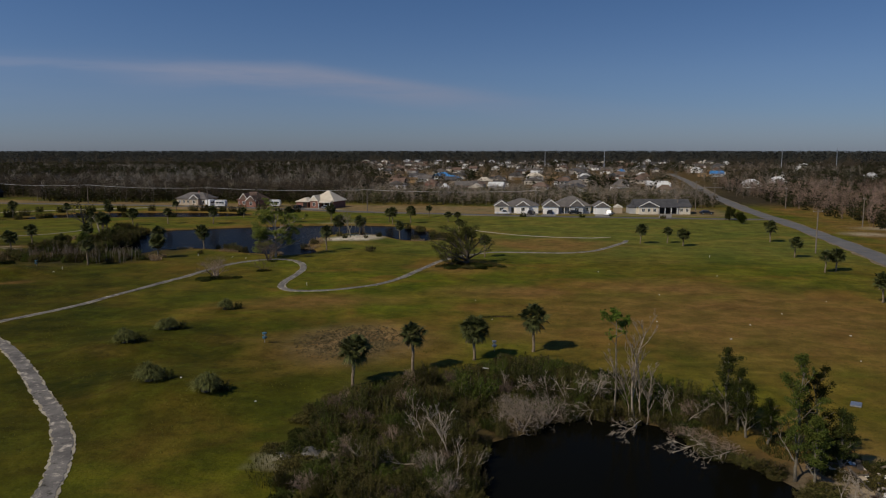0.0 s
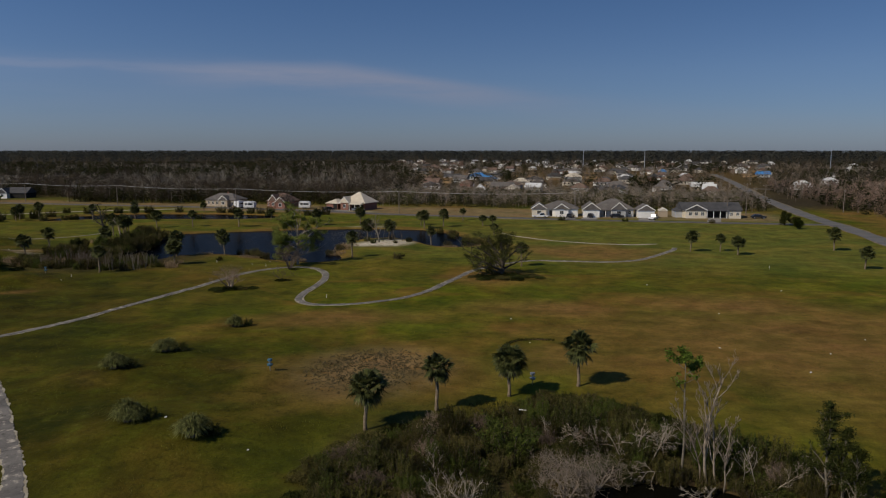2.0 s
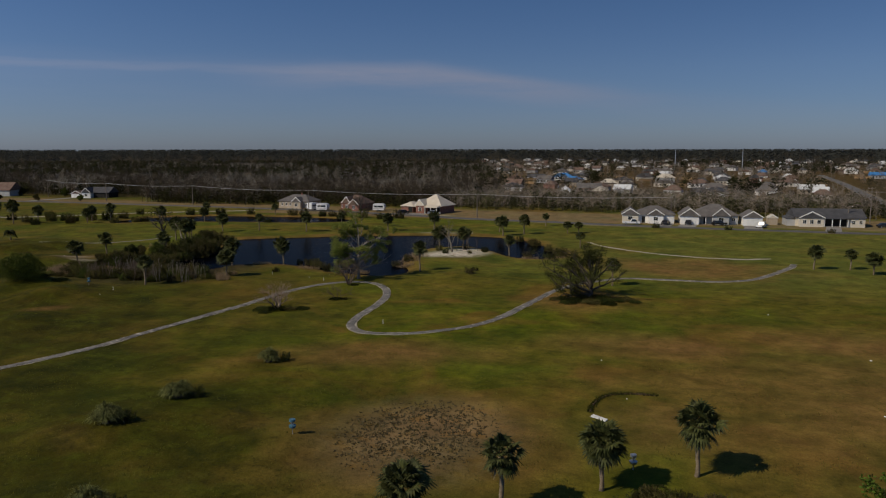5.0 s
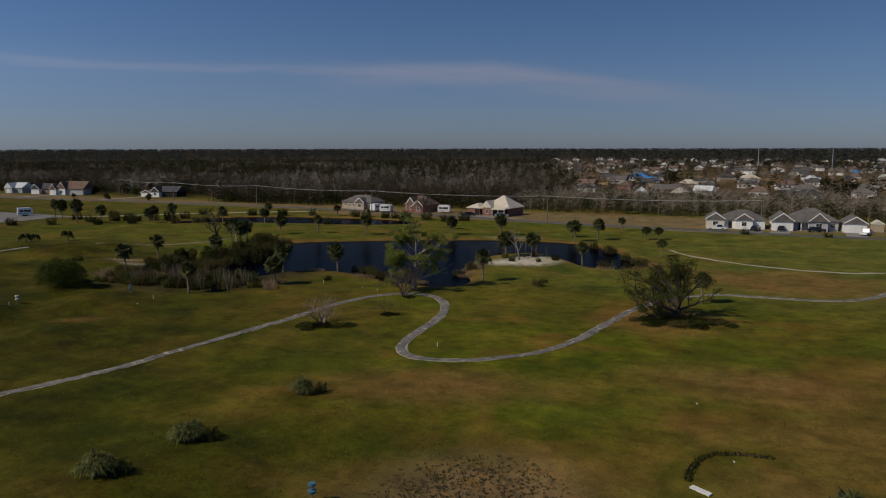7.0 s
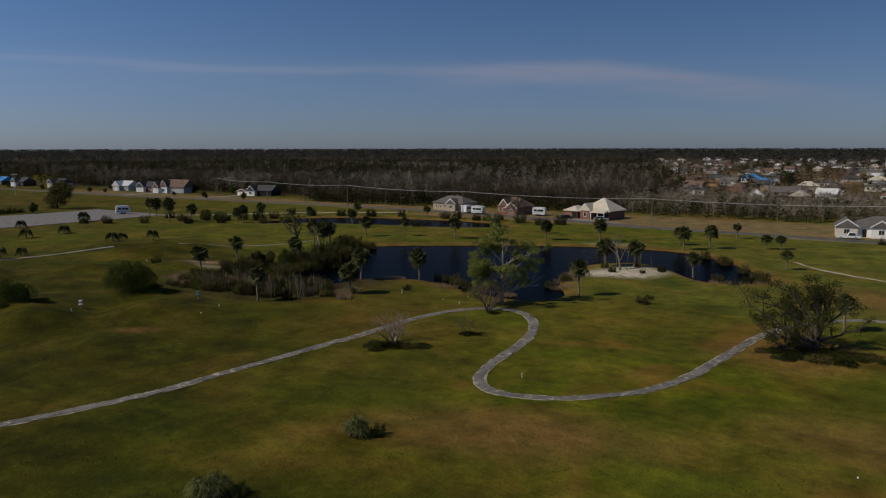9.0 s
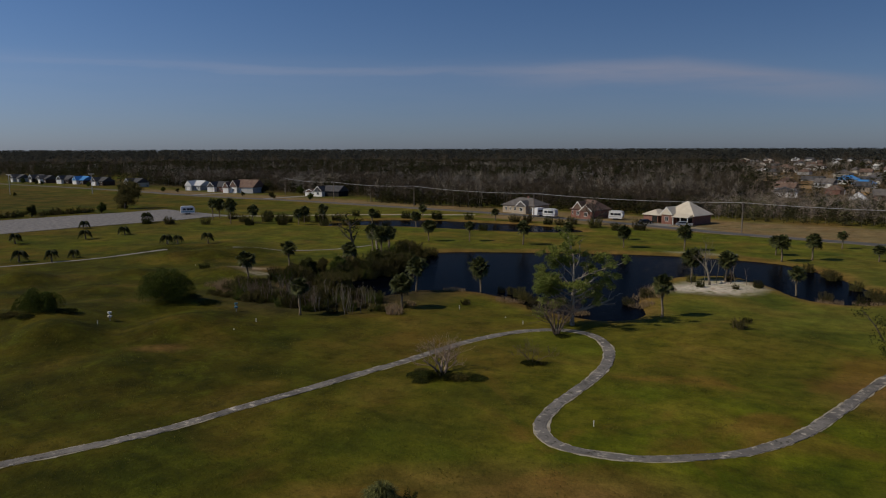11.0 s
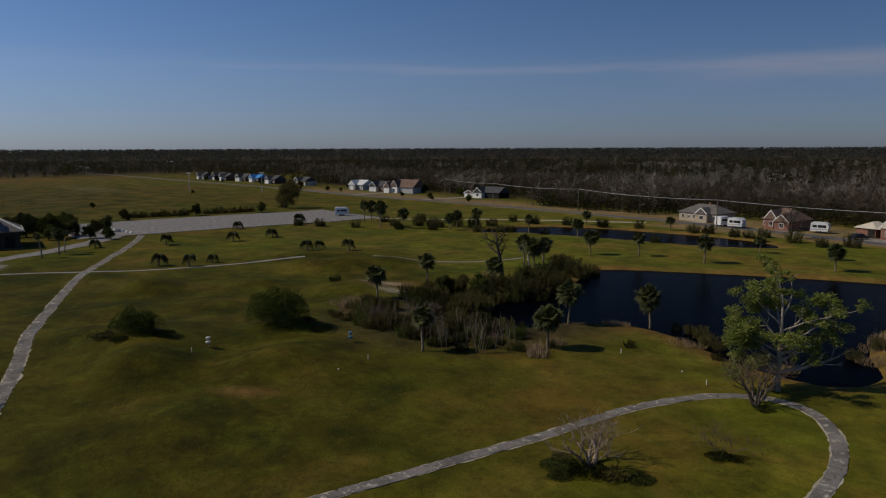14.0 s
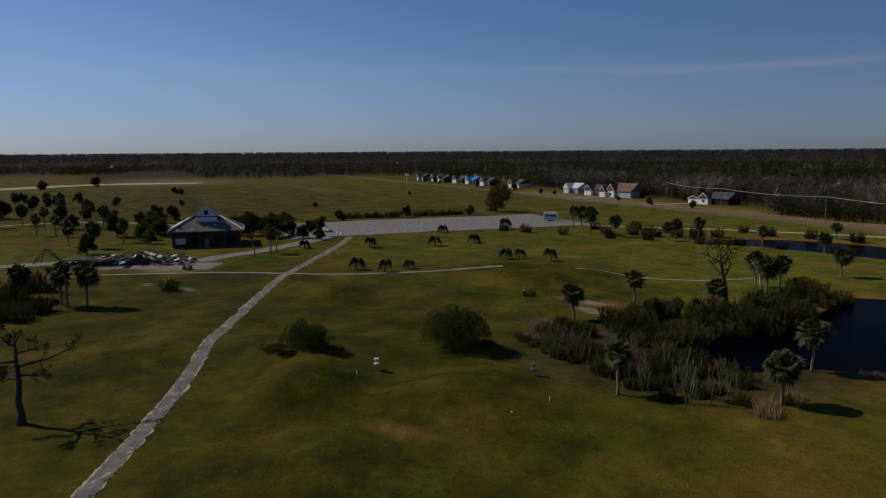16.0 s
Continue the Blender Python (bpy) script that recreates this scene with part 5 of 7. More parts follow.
for k, (x, y, w) in enumerate([(-52.4, 186.2, 0.5), (-47.2, 188.0, 0.4), (-55.4, 190.6, 0.6), (-44.6, 191.4, 0.6), (-50.2, 194.8, 0.7)]):
    stand(BANK[k % 3], "spit_shrub", x, y, k * 60, w, "small dark shrub on the sandy spit", "shrub", "shrubs on the spit")
for k in range(46):
    t = rt.uniform(0, 1)
    x, y = -104 - 12 * t + rt.uniform(-4, 3.5), 163 + 29 * t + rt.uniform(-3, 3)
    d = inside_depth(MAIN_POND, np.array([x]), np.array([y]))[0]
    if d > 1.0:
        continue
    stand(BANK[(1, 0, 1, 2)[k % 4]], "pond_edge_shrub", x, y, rt.uniform(0, 360), rt.uniform(0.9, 1.6) if d < -1 else rt.uniform(0.7, 1.1), "dense olive shrub at the pond's edge", "shrub", "shrubs at the pond's edge", z=max(hgt(x, y), -0.6))
for k in range(46):
    t = rt.uniform(0, 1)
    x, y = -112 + 30 * t + rt.uniform(-1.5, 1.5), 135.5 - 9 * t * (1 - t) + 6.5 * t * t + rt.uniform(-1.6, 3.5)
    stand(BANK[(2, 3, 1, 2)[k % 4]], "low_scrub", x, y, k * 41, rt.uniform(0.35, 0.65), "low olive-green scrub at the front of the thicket", "shrub", "low scrub of the thicket", sz=rt.uniform(0.25, 0.5))
for k, (x, y, w) in enumerate([(-75.4, 164.6, 0.6), (-73.0, 163.2, 0.8), (-71.0, 161.2, 0.7), (-69.0, 160.4, 0.6), (-77.6, 164.8, 0.5), (-57.0, 168.0, 0.6), (-56.4, 173.5, 0.7), (-31.6, 200.4, 0.8), (-28.6, 196.0, 0.8), (-27.0, 192.0, 0.9), (-29.0, 188.6, 0.7), (-34.0, 189.0, 0.7), (-36.4, 209.0, 0.9), (-42.0, 216.0, 0.8), (-38.0, 212.0, 0.8)]):
    stand(BANK[(1, 2, 1)[k % 3]], "shore_scrub", x, y, k * 57, w, "olive-brown scrub on the blue pond's shore", "shrub", "scrub on the blue pond's shore", z=max(hgt(x, y), -0.55))
for k in range(6):
    a, r = rt.uniform(0, 6.28), math.sqrt(rt.uniform(0, 1))
    stand(BRUSH[0], "twiggy_brush", -98 + 15 * r * math.cos(a), (140 if k < 22 else 154) + (6 if k < 22 else 10) * r * math.sin(a), k * 37, rt.uniform(0.7, 1.2), "brown leafless brush in the thicket", "shrub", "brush of the thicket")
ROUND = [tree_kind(170 + k, 5.6, 0.16, DARK_BARK, (OAK_LEAF, MID_LEAF, OLIVE_LEAF)[k], 90, 0.2, 0.46, keep=1.0, forks=(11, 4, 3), first=0.15, spread=1.0, ratio=0.5, rise=0.2) for k in range(3)]
for k, (x, y, h) in enumerate([(-112, 154.5, 4.2), (-109.6, 158.6, 4.4), (-115, 160, 3.2), (-107, 168, 3.6), (-113, 178, 3.8), (-117, 186, 3.6)]):
    stand(ROUND[k % 3], "wax_myrtle_tree", x, y, k * 77, h / 5.6, "small dark green tree at the pond thicket", "tree", "trees of the thicket")


def scatter_blades(name, spots, material, label, height, per_spot, width=0.05, seed=3, kind="stuff", category="reeds"):
    """Upright blades round many spots (x, y, radius), joined."""
    rng = np.random.default_rng(seed)
    P = []
    for x, y, r in spots:
        a, d = rng.uniform(0, 6.283, per_spot), r * np.sqrt(rng.uniform(0, 1, per_spot))
        P.append(np.stack([x + d * np.cos(a), y + d * np.sin(a)], -1))
    P = np.concatenate(P)
    n = len(P)
    Z = np.maximum(heights(P[:, 0], P[:, 1]), -0.5)
    h, a = height * rng.uniform(0.5, 1.2, n), rng.uniform(0, 6.283, n)
    tip = rng.normal(0, 0.25, (n, 2)) * h[:, None]
    w = np.stack([np.cos(a), np.sin(a)], -1) * width
    base = np.concatenate([P, Z[:, None] - 0.05], 1)
    V = np.empty((n, 3, 3))
    V[:, 0], V[:, 1] = base, base
    V[:, 0, :2] += w
    V[:, 1, :2] -= w
    V[:, 2, :2], V[:, 2, 2] = P + tip, Z + h
    me = bpy.data.meshes.new(name)
    me.from_pydata(V.reshape(-1, 3).tolist(), [], np.arange(3 * n).reshape(-1, 3).tolist())
    me.materials.append(material)
    return tagged(new(name, me), label, category, kind=kind)


scatter_blades("dry_reeds", [(-114.5, 138.6, 1.8), (-82, 146.5, 1.2), (-117, 139.5, 1.8), (-112.5, 136.6, 1.4), (-108, 147, 3), (-57, 180, 3), (-56.5, 174, 2.5), (-55, 168, 2), (-118, 140, 3), (-72, 158.5, 2.2), (-28, 189, 2.5), (-33, 187, 2), (-60, 158, 1.5), (-84, 160.5, 2)], REED, "tan dry reeds at the water's edge", 0.6, 340, 0.03, 3)
scatter_blades("tall_dead_grass", [(-79.9, 141.0, 1.3), (-81.2, 142.2, 0.9), (-114.6, 138.4, 1.6), (-117, 140.6, 1.4), (-120.5, 172, 1.6), (-57.2, 177, 1.8)], TAN_GRASS, "tall tan dead grass in thick clumps", 1.3, 260, 0.03, 23, category="grass")
rg = np.random.default_rng(12)
GX, GY = rg.uniform(-135, 45, 1500), rg.uniform(42, 165, 1500)
free_ = (inside_depth(MAIN_POND, GX, GY) < -1.5) & (inside_depth(NEAR_POND, GX, GY) < -1.5)
for ln in (spline(CART, 3), spline(WALKWAY, 3)):
    free_ &= np.min((ln[:, 0, None] - GX) ** 2 + (ln[:, 1, None] - GY) ** 2, axis=0) > 7
spots = list(zip(GX[free_].tolist(), GY[free_].tolist(), [1.6] * int(free_.sum())))
scatter_blades("grass_tufts", spots, GRASS, "tufts of rough grass over the meadow", 0.16, 34, 0.035, 4, category="grass")
bx, by = rg.uniform(-27, -13.5, 2600), rg.uniform(74, 92, 2600)
in_bunker = ((bx + 20) / 6.4) ** 2 + ((by - 83.3) / 8.2) ** 2 < rg.uniform(0.35, 1.2, 2600)
scatter_blades("bunker_clumps", list(zip(bx[in_bunker].tolist(), by[in_bunker].tolist(), (0.06 + 0.3 * rg.random(int(in_bunker.sum())) ** 3).tolist())), BUNKER_GRASS, "small dry clumps in the old sand bunker", 0.13, 11, 0.045, 9, category="grass")
scatter_blades("bank_weeds", [(-12, 48, 5), (-10, 55, 5), (-6, 61, 4), (2, 65, 4), (10, 66, 4), (18, 62, 3.5), (24, 57, 3), (-4, 72, 4), (1, 76, 3), (5, 74, 4), (11, 70, 3.5), (16, 67, 3), (-12, 63, 3)], WEED_LEAF, "coarse olive weeds under the shrubs", 0.4, 1800, 0.03, 6, category="weeds")


# ---- woods in the distance ----
def woods(name, count, seed, where, material, label, template, hmin, hmax, wide=1.0):
    """Many trees as one mesh: copies of a template of triangles, turned and sized at random."""
    rng = np.random.default_rng(seed)
    P = where(rng, count)
    n = len(P)
    h, a, w = rng.uniform(hmin, hmax, n), rng.uniform(0, 6.283, n), rng.uniform(0.8, 1.25, n) * wide
    T = [np.array(t) for t in template]
    pick = rng.integers(0, len(T), n)
    out = []
    for k, t in enumerate(T):
        q = np.nonzero(pick == k)[0]
        c, s = np.cos(a[q])[:, None], np.sin(a[q])[:, None]
        x, y, z = t[:, 0][None] * (h[q] * w[q])[:, None], t[:, 1][None] * (h[q] * w[q])[:, None], t[:, 2][None] * h[q][:, None]
        out.append(np.stack([x * c - y * s + P[q, 0][:, None], x * s + y * c + P[q, 1][:, None], z - 0.2], -1).reshape(-1, 3))
    V = np.concatenate(out).astype(np.float32)
    m = len(V) // 3
    me = bpy.data.meshes.new(name)
    me.vertices.add(len(V))
    me.vertices.foreach_set("co", V.ravel())
    me.loops.add(len(V))
    me.loops.foreach_set("vertex_index", np.arange(len(V), dtype=np.int32))
    me.polygons.add(m)
    me.polygons.foreach_set("loop_start", np.arange(0, len(V), 3, dtype=np.int32))
    me.update(calc_edges=True)
    me.materials.append(material)
    return tagged(new(name, me), label, "woods", kind="stuff")


def bare_template(seed, slivers=46, thick=0.0075):
    rng = random.Random(seed)
    t = []
    for k in range(3):
        a, b = 2.1 * k, 2.1 * (k + 1)
        p, q = (thick * math.cos(a), thick * math.sin(a), 0), (thick * math.cos(b), thick * math.sin(b), 0)
        t += [p, q, (0, 0, 0.9)]
    for k in range(slivers):
        z = rng.uniform(0.25, 0.85)
        d = unit(rng)
        d.z = abs(d.z) * 0.8 + 0.25
        ln = rng.uniform(0.14, 0.34) * (1.15 - 0.5 * z)
        s = d.orthogonal().normalized() * thick * rng.uniform(0.5, 0.95)
        c = Vector((0, 0, z)) + Vector((d.x, d.y, 0)) * rng.uniform(0, 0.12)
        t += [tuple(c + s), tuple(c - s), tuple(c + d * ln)]
    return t


def leafy_template(seed, leaves=56, low=0.2):
    rng = random.Random(seed)
    t = [(0.015, 0, 0), (-0.015, 0, 0), (0, 0, 0.8), (0, 0.015, 0), (0, -0.015, 0), (0, 0, 0.8)]
    for k in range(leaves):
        z = rng.uniform(low, 0.95)
        r = 0.3 * math.sqrt(max(0.05, 1 - ((z - 0.5) / 0.5) ** 2)) * rng.uniform(0.2, 1)
        a = rng.uniform(0, 6.28)
        c = Vector((r * math.cos(a), r * math.sin(a), z))
        u = unit(rng)
        v = u.orthogonal().normalized()
        g = rng.uniform(0.035, 0.085)
        t += [tuple(c + u * g), tuple(c - u * g * 0.5 + v * g), tuple(c - u * g * 0.5 - v * g)]
    return t


def clear_of(P):
    """Leaves out lots, roads and the open field."""
    x, y = P[:, 0], P[:, 1]
    road = np.abs(x - np.interp(y, [p[1] for p in ROAD_LINE], [p[0] for p in ROAD_LINE])) < 10
    lots = ((y < 306) & (x > -175) & (x < 95)) | ((y < 326) & (x < -235) & (x > -400)) | ((x <= -400) & (x > -640) & (y < 330)) | ((y < 297) & (x >= -235) & (x <= -175))
    side_yard = (x > 60) & (x < 128) & (y > 470) & (y < 520) | (x > 42) & (x < 70) & (y > 385) & (y < 415)
    field = side_yard | ((x > -640) & (x < -100) & (y < 290)) | ((x > -690) & (x <= -640) & (y < 350)) | ((x > -900) & (x <= -640) & (y < 50))
    cam_side = (y < 150) & (x > -900)
    return P[~(((y < 780) & road) | lots | field | cam_side)]


def sector(r0, r1):
    def where(rng, n):
        a, r = np.radians(rng.uniform(-98, 30, n)), np.sqrt(rng.uniform(r0 * r0, r1 * r1, n))
        P = np.stack([np.sin(a) * r - 10, np.cos(a) * r + 40], -1)
        return clear_of(P)
    return where


def belt(rng, n):
    P = np.stack([rng.uniform(-470, -95, n), 298 + 120 * rng.uniform(0, 1, n) ** 1.3], -1)
    return clear_of(P)


def house_belt(rng, n):
    return clear_of(np.stack([rng.uniform(-100, 70, n), 298 + 80 * rng.uniform(0, 1, n)], -1))


def clustered(where, groups, spread):
    """Bunches the trees of a wood round some of its places."""
    def f(rng, n):
        c = where(rng, groups)
        return clear_of(c[rng.integers(0, len(c), n)] + rng.normal(0, spread, (n, 2)))
    return f


def roadside(rng, n):
    return clear_of(np.stack([93 + 195 * rng.uniform(0, 1, n) ** 1.1, rng.uniform(225, 480, n)], -1))


def suburb_thin(where, share=0.3):
    """Thins the trees between the far houses."""
    def f(rng, n):
        P = where(rng, n)
        inside = (P[:, 1] > 385) & (P[:, 1] < 1150) & (P[:, 0] > -0.30 * P[:, 1] + 20) & (P[:, 0] < 0.3 * P[:, 1])
        return P[~inside | (rng.uniform(0, 1, len(P)) < share)]
    return f


BARE_T = [bare_template(200 + k) for k in range(5)]
STEM_T = [bare_template(205 + k, 16, 0.010) for k in range(4)]
LEAFY_T = [leafy_template(210 + k) for k in range(5)]
SCRUB_T = [leafy_template(220 + k, 44, 0.05) for k in range(4)]
FAR_BARE_T = [bare_template(230 + k, 16, 0.014) for k in range(4)]
FAR_LEAFY_T = [leafy_template(240 + k, 24, 0.1) for k in range(4)]
woods("bare_woods_behind_street", 3600, 1, belt, WOODS_TWIG, "grey leafless storm-damaged woods", BARE_T, 6, 11, 1.1)
woods("pale_dead_trees", 1400, 2, clustered(belt, 40, 11), WOODS_PALE, "pale dead trunks among the woods", STEM_T, 7, 12, 0.9)
woods("green_understory", 2600, 3, belt, WOODS_GREEN, "dark evergreen undergrowth of the woods", LEAFY_T, 2.5, 7, 1.3)
woods("bare_belt", 900, 11, house_belt, SUBURB_TWIG, "thin leafless trees behind the houses", BARE_T, 4, 8.5, 1.1)
woods("pale_belt", 620, 12, house_belt, WOODS_PALE, "pale bare trees behind the houses", STEM_T, 4, 9, 1.0)
woods("green_belt", 1000, 13, house_belt, BELT_GREEN, "dark green scrub behind the houses", LEAFY_T, 2, 6, 1.4)
def suburb(rng, n):
    y = rng.uniform(375, 1150, n)
    return clear_of(np.stack([y * rng.uniform(-0.29, 0.34, n), y], -1))


woods("yard_trees", 1900, 14, suburb, SUBURB_TWIG, "thin bare trees between the far houses", BARE_T, 4, 8.5, 1.2)
woods("yard_evergreens", 760, 15, suburb, WOODS_GREEN, "dark green trees between the far houses", LEAFY_T, 2.5, 6, 1.2)
woods("roadside_woods", 2100, 4, roadside, ROAD_TWIG, "brown leafless woods beyond the main road", BARE_T, 4, 9, 1.2)
woods("roadside_scrub", 1000, 5, roadside, WOODS_GREEN, "dark scrub beyond the main road", SCRUB_T, 2, 7.5, 1.3)
woods("bare_woods", 11000, 6, suburb_thin(sector(390, 1150)), WOODS_TWIG, "brown-grey leafless woods to the distance", BARE_T, 5, 11, 1.2)
woods("dead_woods", 2000, 7, clustered(suburb_thin(sector(390, 900)), 110, 24), WOODS_PALE, "pale dead trees in the distant woods", BARE_T, 6, 11, 0.9)
woods("evergreen_woods", 9500, 8, clustered(suburb_thin(sector(390, 1150)), 700, 14), WOODS_GREEN, "dark evergreens in the distant woods", LEAFY_T, 3, 9, 1.3)
woods("far_bare_woods", 3500, 9, sector(1150, 4700), WOODS_TWIG, "brown haze of far leafless woods", FAR_BARE_T, 9, 18, 1.6)
woods("far_evergreen_woods", 16000, 10, sector(1150, 4800), HAZED_GREEN, "dark far woods to the horizon", FAR_LEAFY_T, 9, 22, 1.8)

# ---- trees round the clubhouse and the lot ----
G = "trees round the clubhouse"
for k, (x, y, h) in enumerate([(-257, 87, 7.5), (-247, 92.5, 6.5), (-254, 98, 6.5), (-293, 85, 6), (-250, 133.6, 6.4), (-241, 137, 4.8), (-237.4, 127, 6.2), (-262, 134, 6.2), (-277, 156, 4.6), (-278.5, 180, 5), (-273.5, 202, 5), (-286, 218.2, 13.5), (-244, 121, 6.5), (-248, 127, 6), (-246, 118, 6.5), (-252, 124, 6.8),
                            (-259, 129, 6.2), (-240, 131, 5.6), (-246, 141, 5.4), (-236, 95, 5), (-284, 96, 6), (-296, 99, 7), (-288, 94, 6), (-305, 105, 6.5), (-231, 133, 4.5), (-234, 124, 5), (-255, 117, 6.5), (-264, 123, 6), (-226, 137, 4), (-336, 49, 9), (-345, 44, 8.5), (-262, 96, 8)]):
    stand(ROUND[k % 3], "shade_tree", x, y, k * 47, h / 5.6, "dark round evergreen tree near the clubhouse", "tree", G)
G = "palms behind the clubhouse"
for x, y, h in [(-384.6, 47.6, 7), (-381.2, 54.1, 7.5), (-378.3, 59.6, 7), (-374, 65, 7), (-363.8, 74.9, 7), (-292.8, 66, 6.5), (-286.6, 71.2, 7), (-285, 74.4, 6.5), (-286.8, 78.2, 6.5), (-284.3, 83, 7), (-264.9, 71.3, 6), (-306.4, 58.4, 6.5), (-336, 67.7, 6.5), (-352.7, 61.7, 6.5), (-242.2, 88.7, 6), (-221.7, 81, 6), (-232, 82, 6.5), (-240, 76, 6), (-318.6, 77.7, 6.5), (-270, 66, 6), (-300, 52, 6)]:
    if int(x) % 2:
        stand(ROUND[int(-y) % 3], "shade_tree", x, y, x * 7, h / 6.2, "dark round evergreen tree behind the clubhouse", "tree", "trees round the clubhouse")
    else:
        palm(x, y, h * 1.1, G, "round-headed cabbage palm behind the clubhouse")
for k, (x, y, h) in enumerate([(-467.5, 117, 4.6), (-481, 115, 4.8), (-418, 69, 6), (-405, 60, 6), (-390, 85, 5), (-405, 228, 2.2), (-338, 162, 3), (-375, 112, 3.5), (-430, 45, 6), (-560, 40, 8), (-600, 70, 9), (58.1, 256.0, 5.2), (59.9, 246.3, 4.5), (60.6, 252, 4.0)]):
    stand(ROUND[(k + 1) % 3], "field_tree", x, y, k * 47, h / 5.6, "dark rounded tree in an open field", "tree", "trees in the open fields")
ry = random.Random(17)
for k in range(26):
    x = -600 + 13.5 * k + ry.uniform(-4, 4)
    stand(ROUND[k % 3], "yard_tree", x, ry.choice((293, 296, 318, 320)) + ry.uniform(-2, 2), k * 47, ry.uniform(0.45, 1.0), "dark rounded yard tree among the houses", "tree", "yard trees on the street")
for k, (x, y, h) in enumerate([(-359.7, 141.2, 9.7), (-362.7, 135, 7.3), (-372, 118, 6)]):
    stand(STEMS[k], "bare_field_tree", x, y, k * 47, h / 4.6, "thin leafless tree in an open field", "tree", "trees in the open fields")
for k, (x, y, s_) in enumerate([(-151, 72, 1.3), (-154, 69, 1.6), (-158, 71, 1.6), (-149, 76, 1.1), (-161, 72.3, 1.7), (-167.4, 73.8, 1.5), (-154.3, 77.5, 1.2), (-151.4, 74.9, 1.3), (-165.9, 77.2, 1.4), (-172.2, 75, 1.5), (-158, 74.5, 1.4), (-147, 71, 1.2), (-224, 190, 1.0), (-218, 194, 1.2), (-208, 200, 1.1), (-196, 207, 1.0), (-188, 213, 1.1), (-172, 224, 1.0), (-150, 238, 1.2), (-120, 250, 1.1), (-190, 247, 1.0), (-210, 226, 1.2), (-216, 216, 1.1), (-200, 217, 1.3), (-197, 220, 1.2), (-193, 219, 1.4), (-190, 224, 1.3), (-186, 227, 1.4), (-185, 233, 1.2), (-181, 247, 1.2), (-172, 252, 1.1), (-205, 212, 1.2), (-176, 219, 1.0), (-170, 226, 1.0), (-160, 229, 0.9), (-146, 233, 0.9), (-130, 236, 0.9), (-136, 262, 1.2), (-152, 260, 1.1), (-162, 256, 1.2), (-120, 262, 1.0)]):
    if inside_depth(grown(FAR_POND, 1), np.array([x]), np.array([y]))[0] > 0:
        continue
    stand(BANK[k % 3], "pond_shrub", x, y, k * 61, s_, "dark shrub beside the water or lawn", "shrub", "shrubs beside the lawn")
for k in range(17):
    stand(SMALL_BUSH[k % 2], "hedge_bush", -284 + 0.2 * k + 0.5 * (k % 2), 158 + 2.4 * k + (5 if k > 8 else 0), k * 50, 1.3 + 0.3 * (k % 3), "dark hedge bush behind the parking lot", "bush", "hedge behind the parking lot")
for k, (x, y) in enumerate([(-124, 262), (-118, 266), (-108, 261), (-100, 258), (-132, 263), (-95, 262), (-115, 258)]):
    stand(BANK[k % 3], "street_shrub", x, y, k * 50, 1.0 + 0.2 * (k % 3), "dark shrub on the street verge", "shrub", "shrubs on the street verge")


# ---- houses ----
SIDING = surface("white_siding", (0.76, 0.74, 0.70), (0.84, 0.82, 0.79), 0.6, 0.7, 0.1)
CREAM = surface("cream_siding", (0.58, 0.52, 0.42), (0.68, 0.62, 0.52), 0.6, 0.7, 0.1)
GREY_SIDING = surface("grey_siding", (0.36, 0.36, 0.36), (0.45, 0.45, 0.44), 0.6, 0.7, 0.1)
BRICK = surface("red_brick", (0.19, 0.088, 0.066), (0.27, 0.135, 0.10), 0.8, 0.9, 0.3)
TAN_BRICK = surface("tan_brick", (0.36, 0.29, 0.21), (0.46, 0.38, 0.29), 0.8, 0.9, 0.3)
BROWN_BRICK = surface("dark_brown_brick", (0.050, 0.031, 0.023), (0.090, 0.060, 0.046), 0.8, 0.9, 0.3)
SHINGLE = surface("grey_shingle", (0.10, 0.09, 0.085), (0.16, 0.145, 0.135), 0.5, 0.9, 0.5, fine=4)
DARK_SHINGLE = surface("dark_shingle", (0.05, 0.05, 0.055), (0.09, 0.088, 0.09), 0.5, 0.9, 0.5, fine=4)
BROWN_SHINGLE = surface("brown_shingle", (0.13, 0.08, 0.06), (0.19, 0.13, 0.10), 0.5, 0.9, 0.5, fine=4)
TAN_METAL = surface("tan_metal_roof", (0.56, 0.49, 0.38), (0.66, 0.59, 0.48), 0.4, 0.5, 0.1, spec=0.5)
WHITE_METAL = surface("white_metal_roof", (0.55, 0.56, 0.56), (0.68, 0.68, 0.67), 0.4, 0.5, 0.1, spec=0.5)
BLUE_TARP = surface("blue_tarpaulin", (0.04, 0.18, 0.46), (0.08, 0.28, 0.60), 0.6, 0.5, 0.3)
TRIM = surface("white_trim", (0.70, 0.69, 0.66), (0.78, 0.77, 0.74), 1.0, 0.6, 0.05)
# near-black for dark doors and walls, and for shade painted in openings
DARK_PAINT_AND_SHADE = surface("dark_paint_and_shade", (0.012, 0.011, 0.010), (0.03, 0.028, 0.025), 1.0, 0.9, 0.0)
CHROME = surface("galvanised_steel", (0.45, 0.46, 0.48), (0.60, 0.61, 0.62), 3.0, 0.4, 0.05, metal=0.8)
POLE_WOOD = surface("weathered_pole_wood", (0.13, 0.105, 0.085), (0.22, 0.185, 0.155), 2.0, 0.9, 0.4, fine=20)
WIRE = surface("aluminium_wire", (0.42, 0.41, 0.40), (0.52, 0.51, 0.50), 1.0, 0.5, 0.0, metal=0.3)
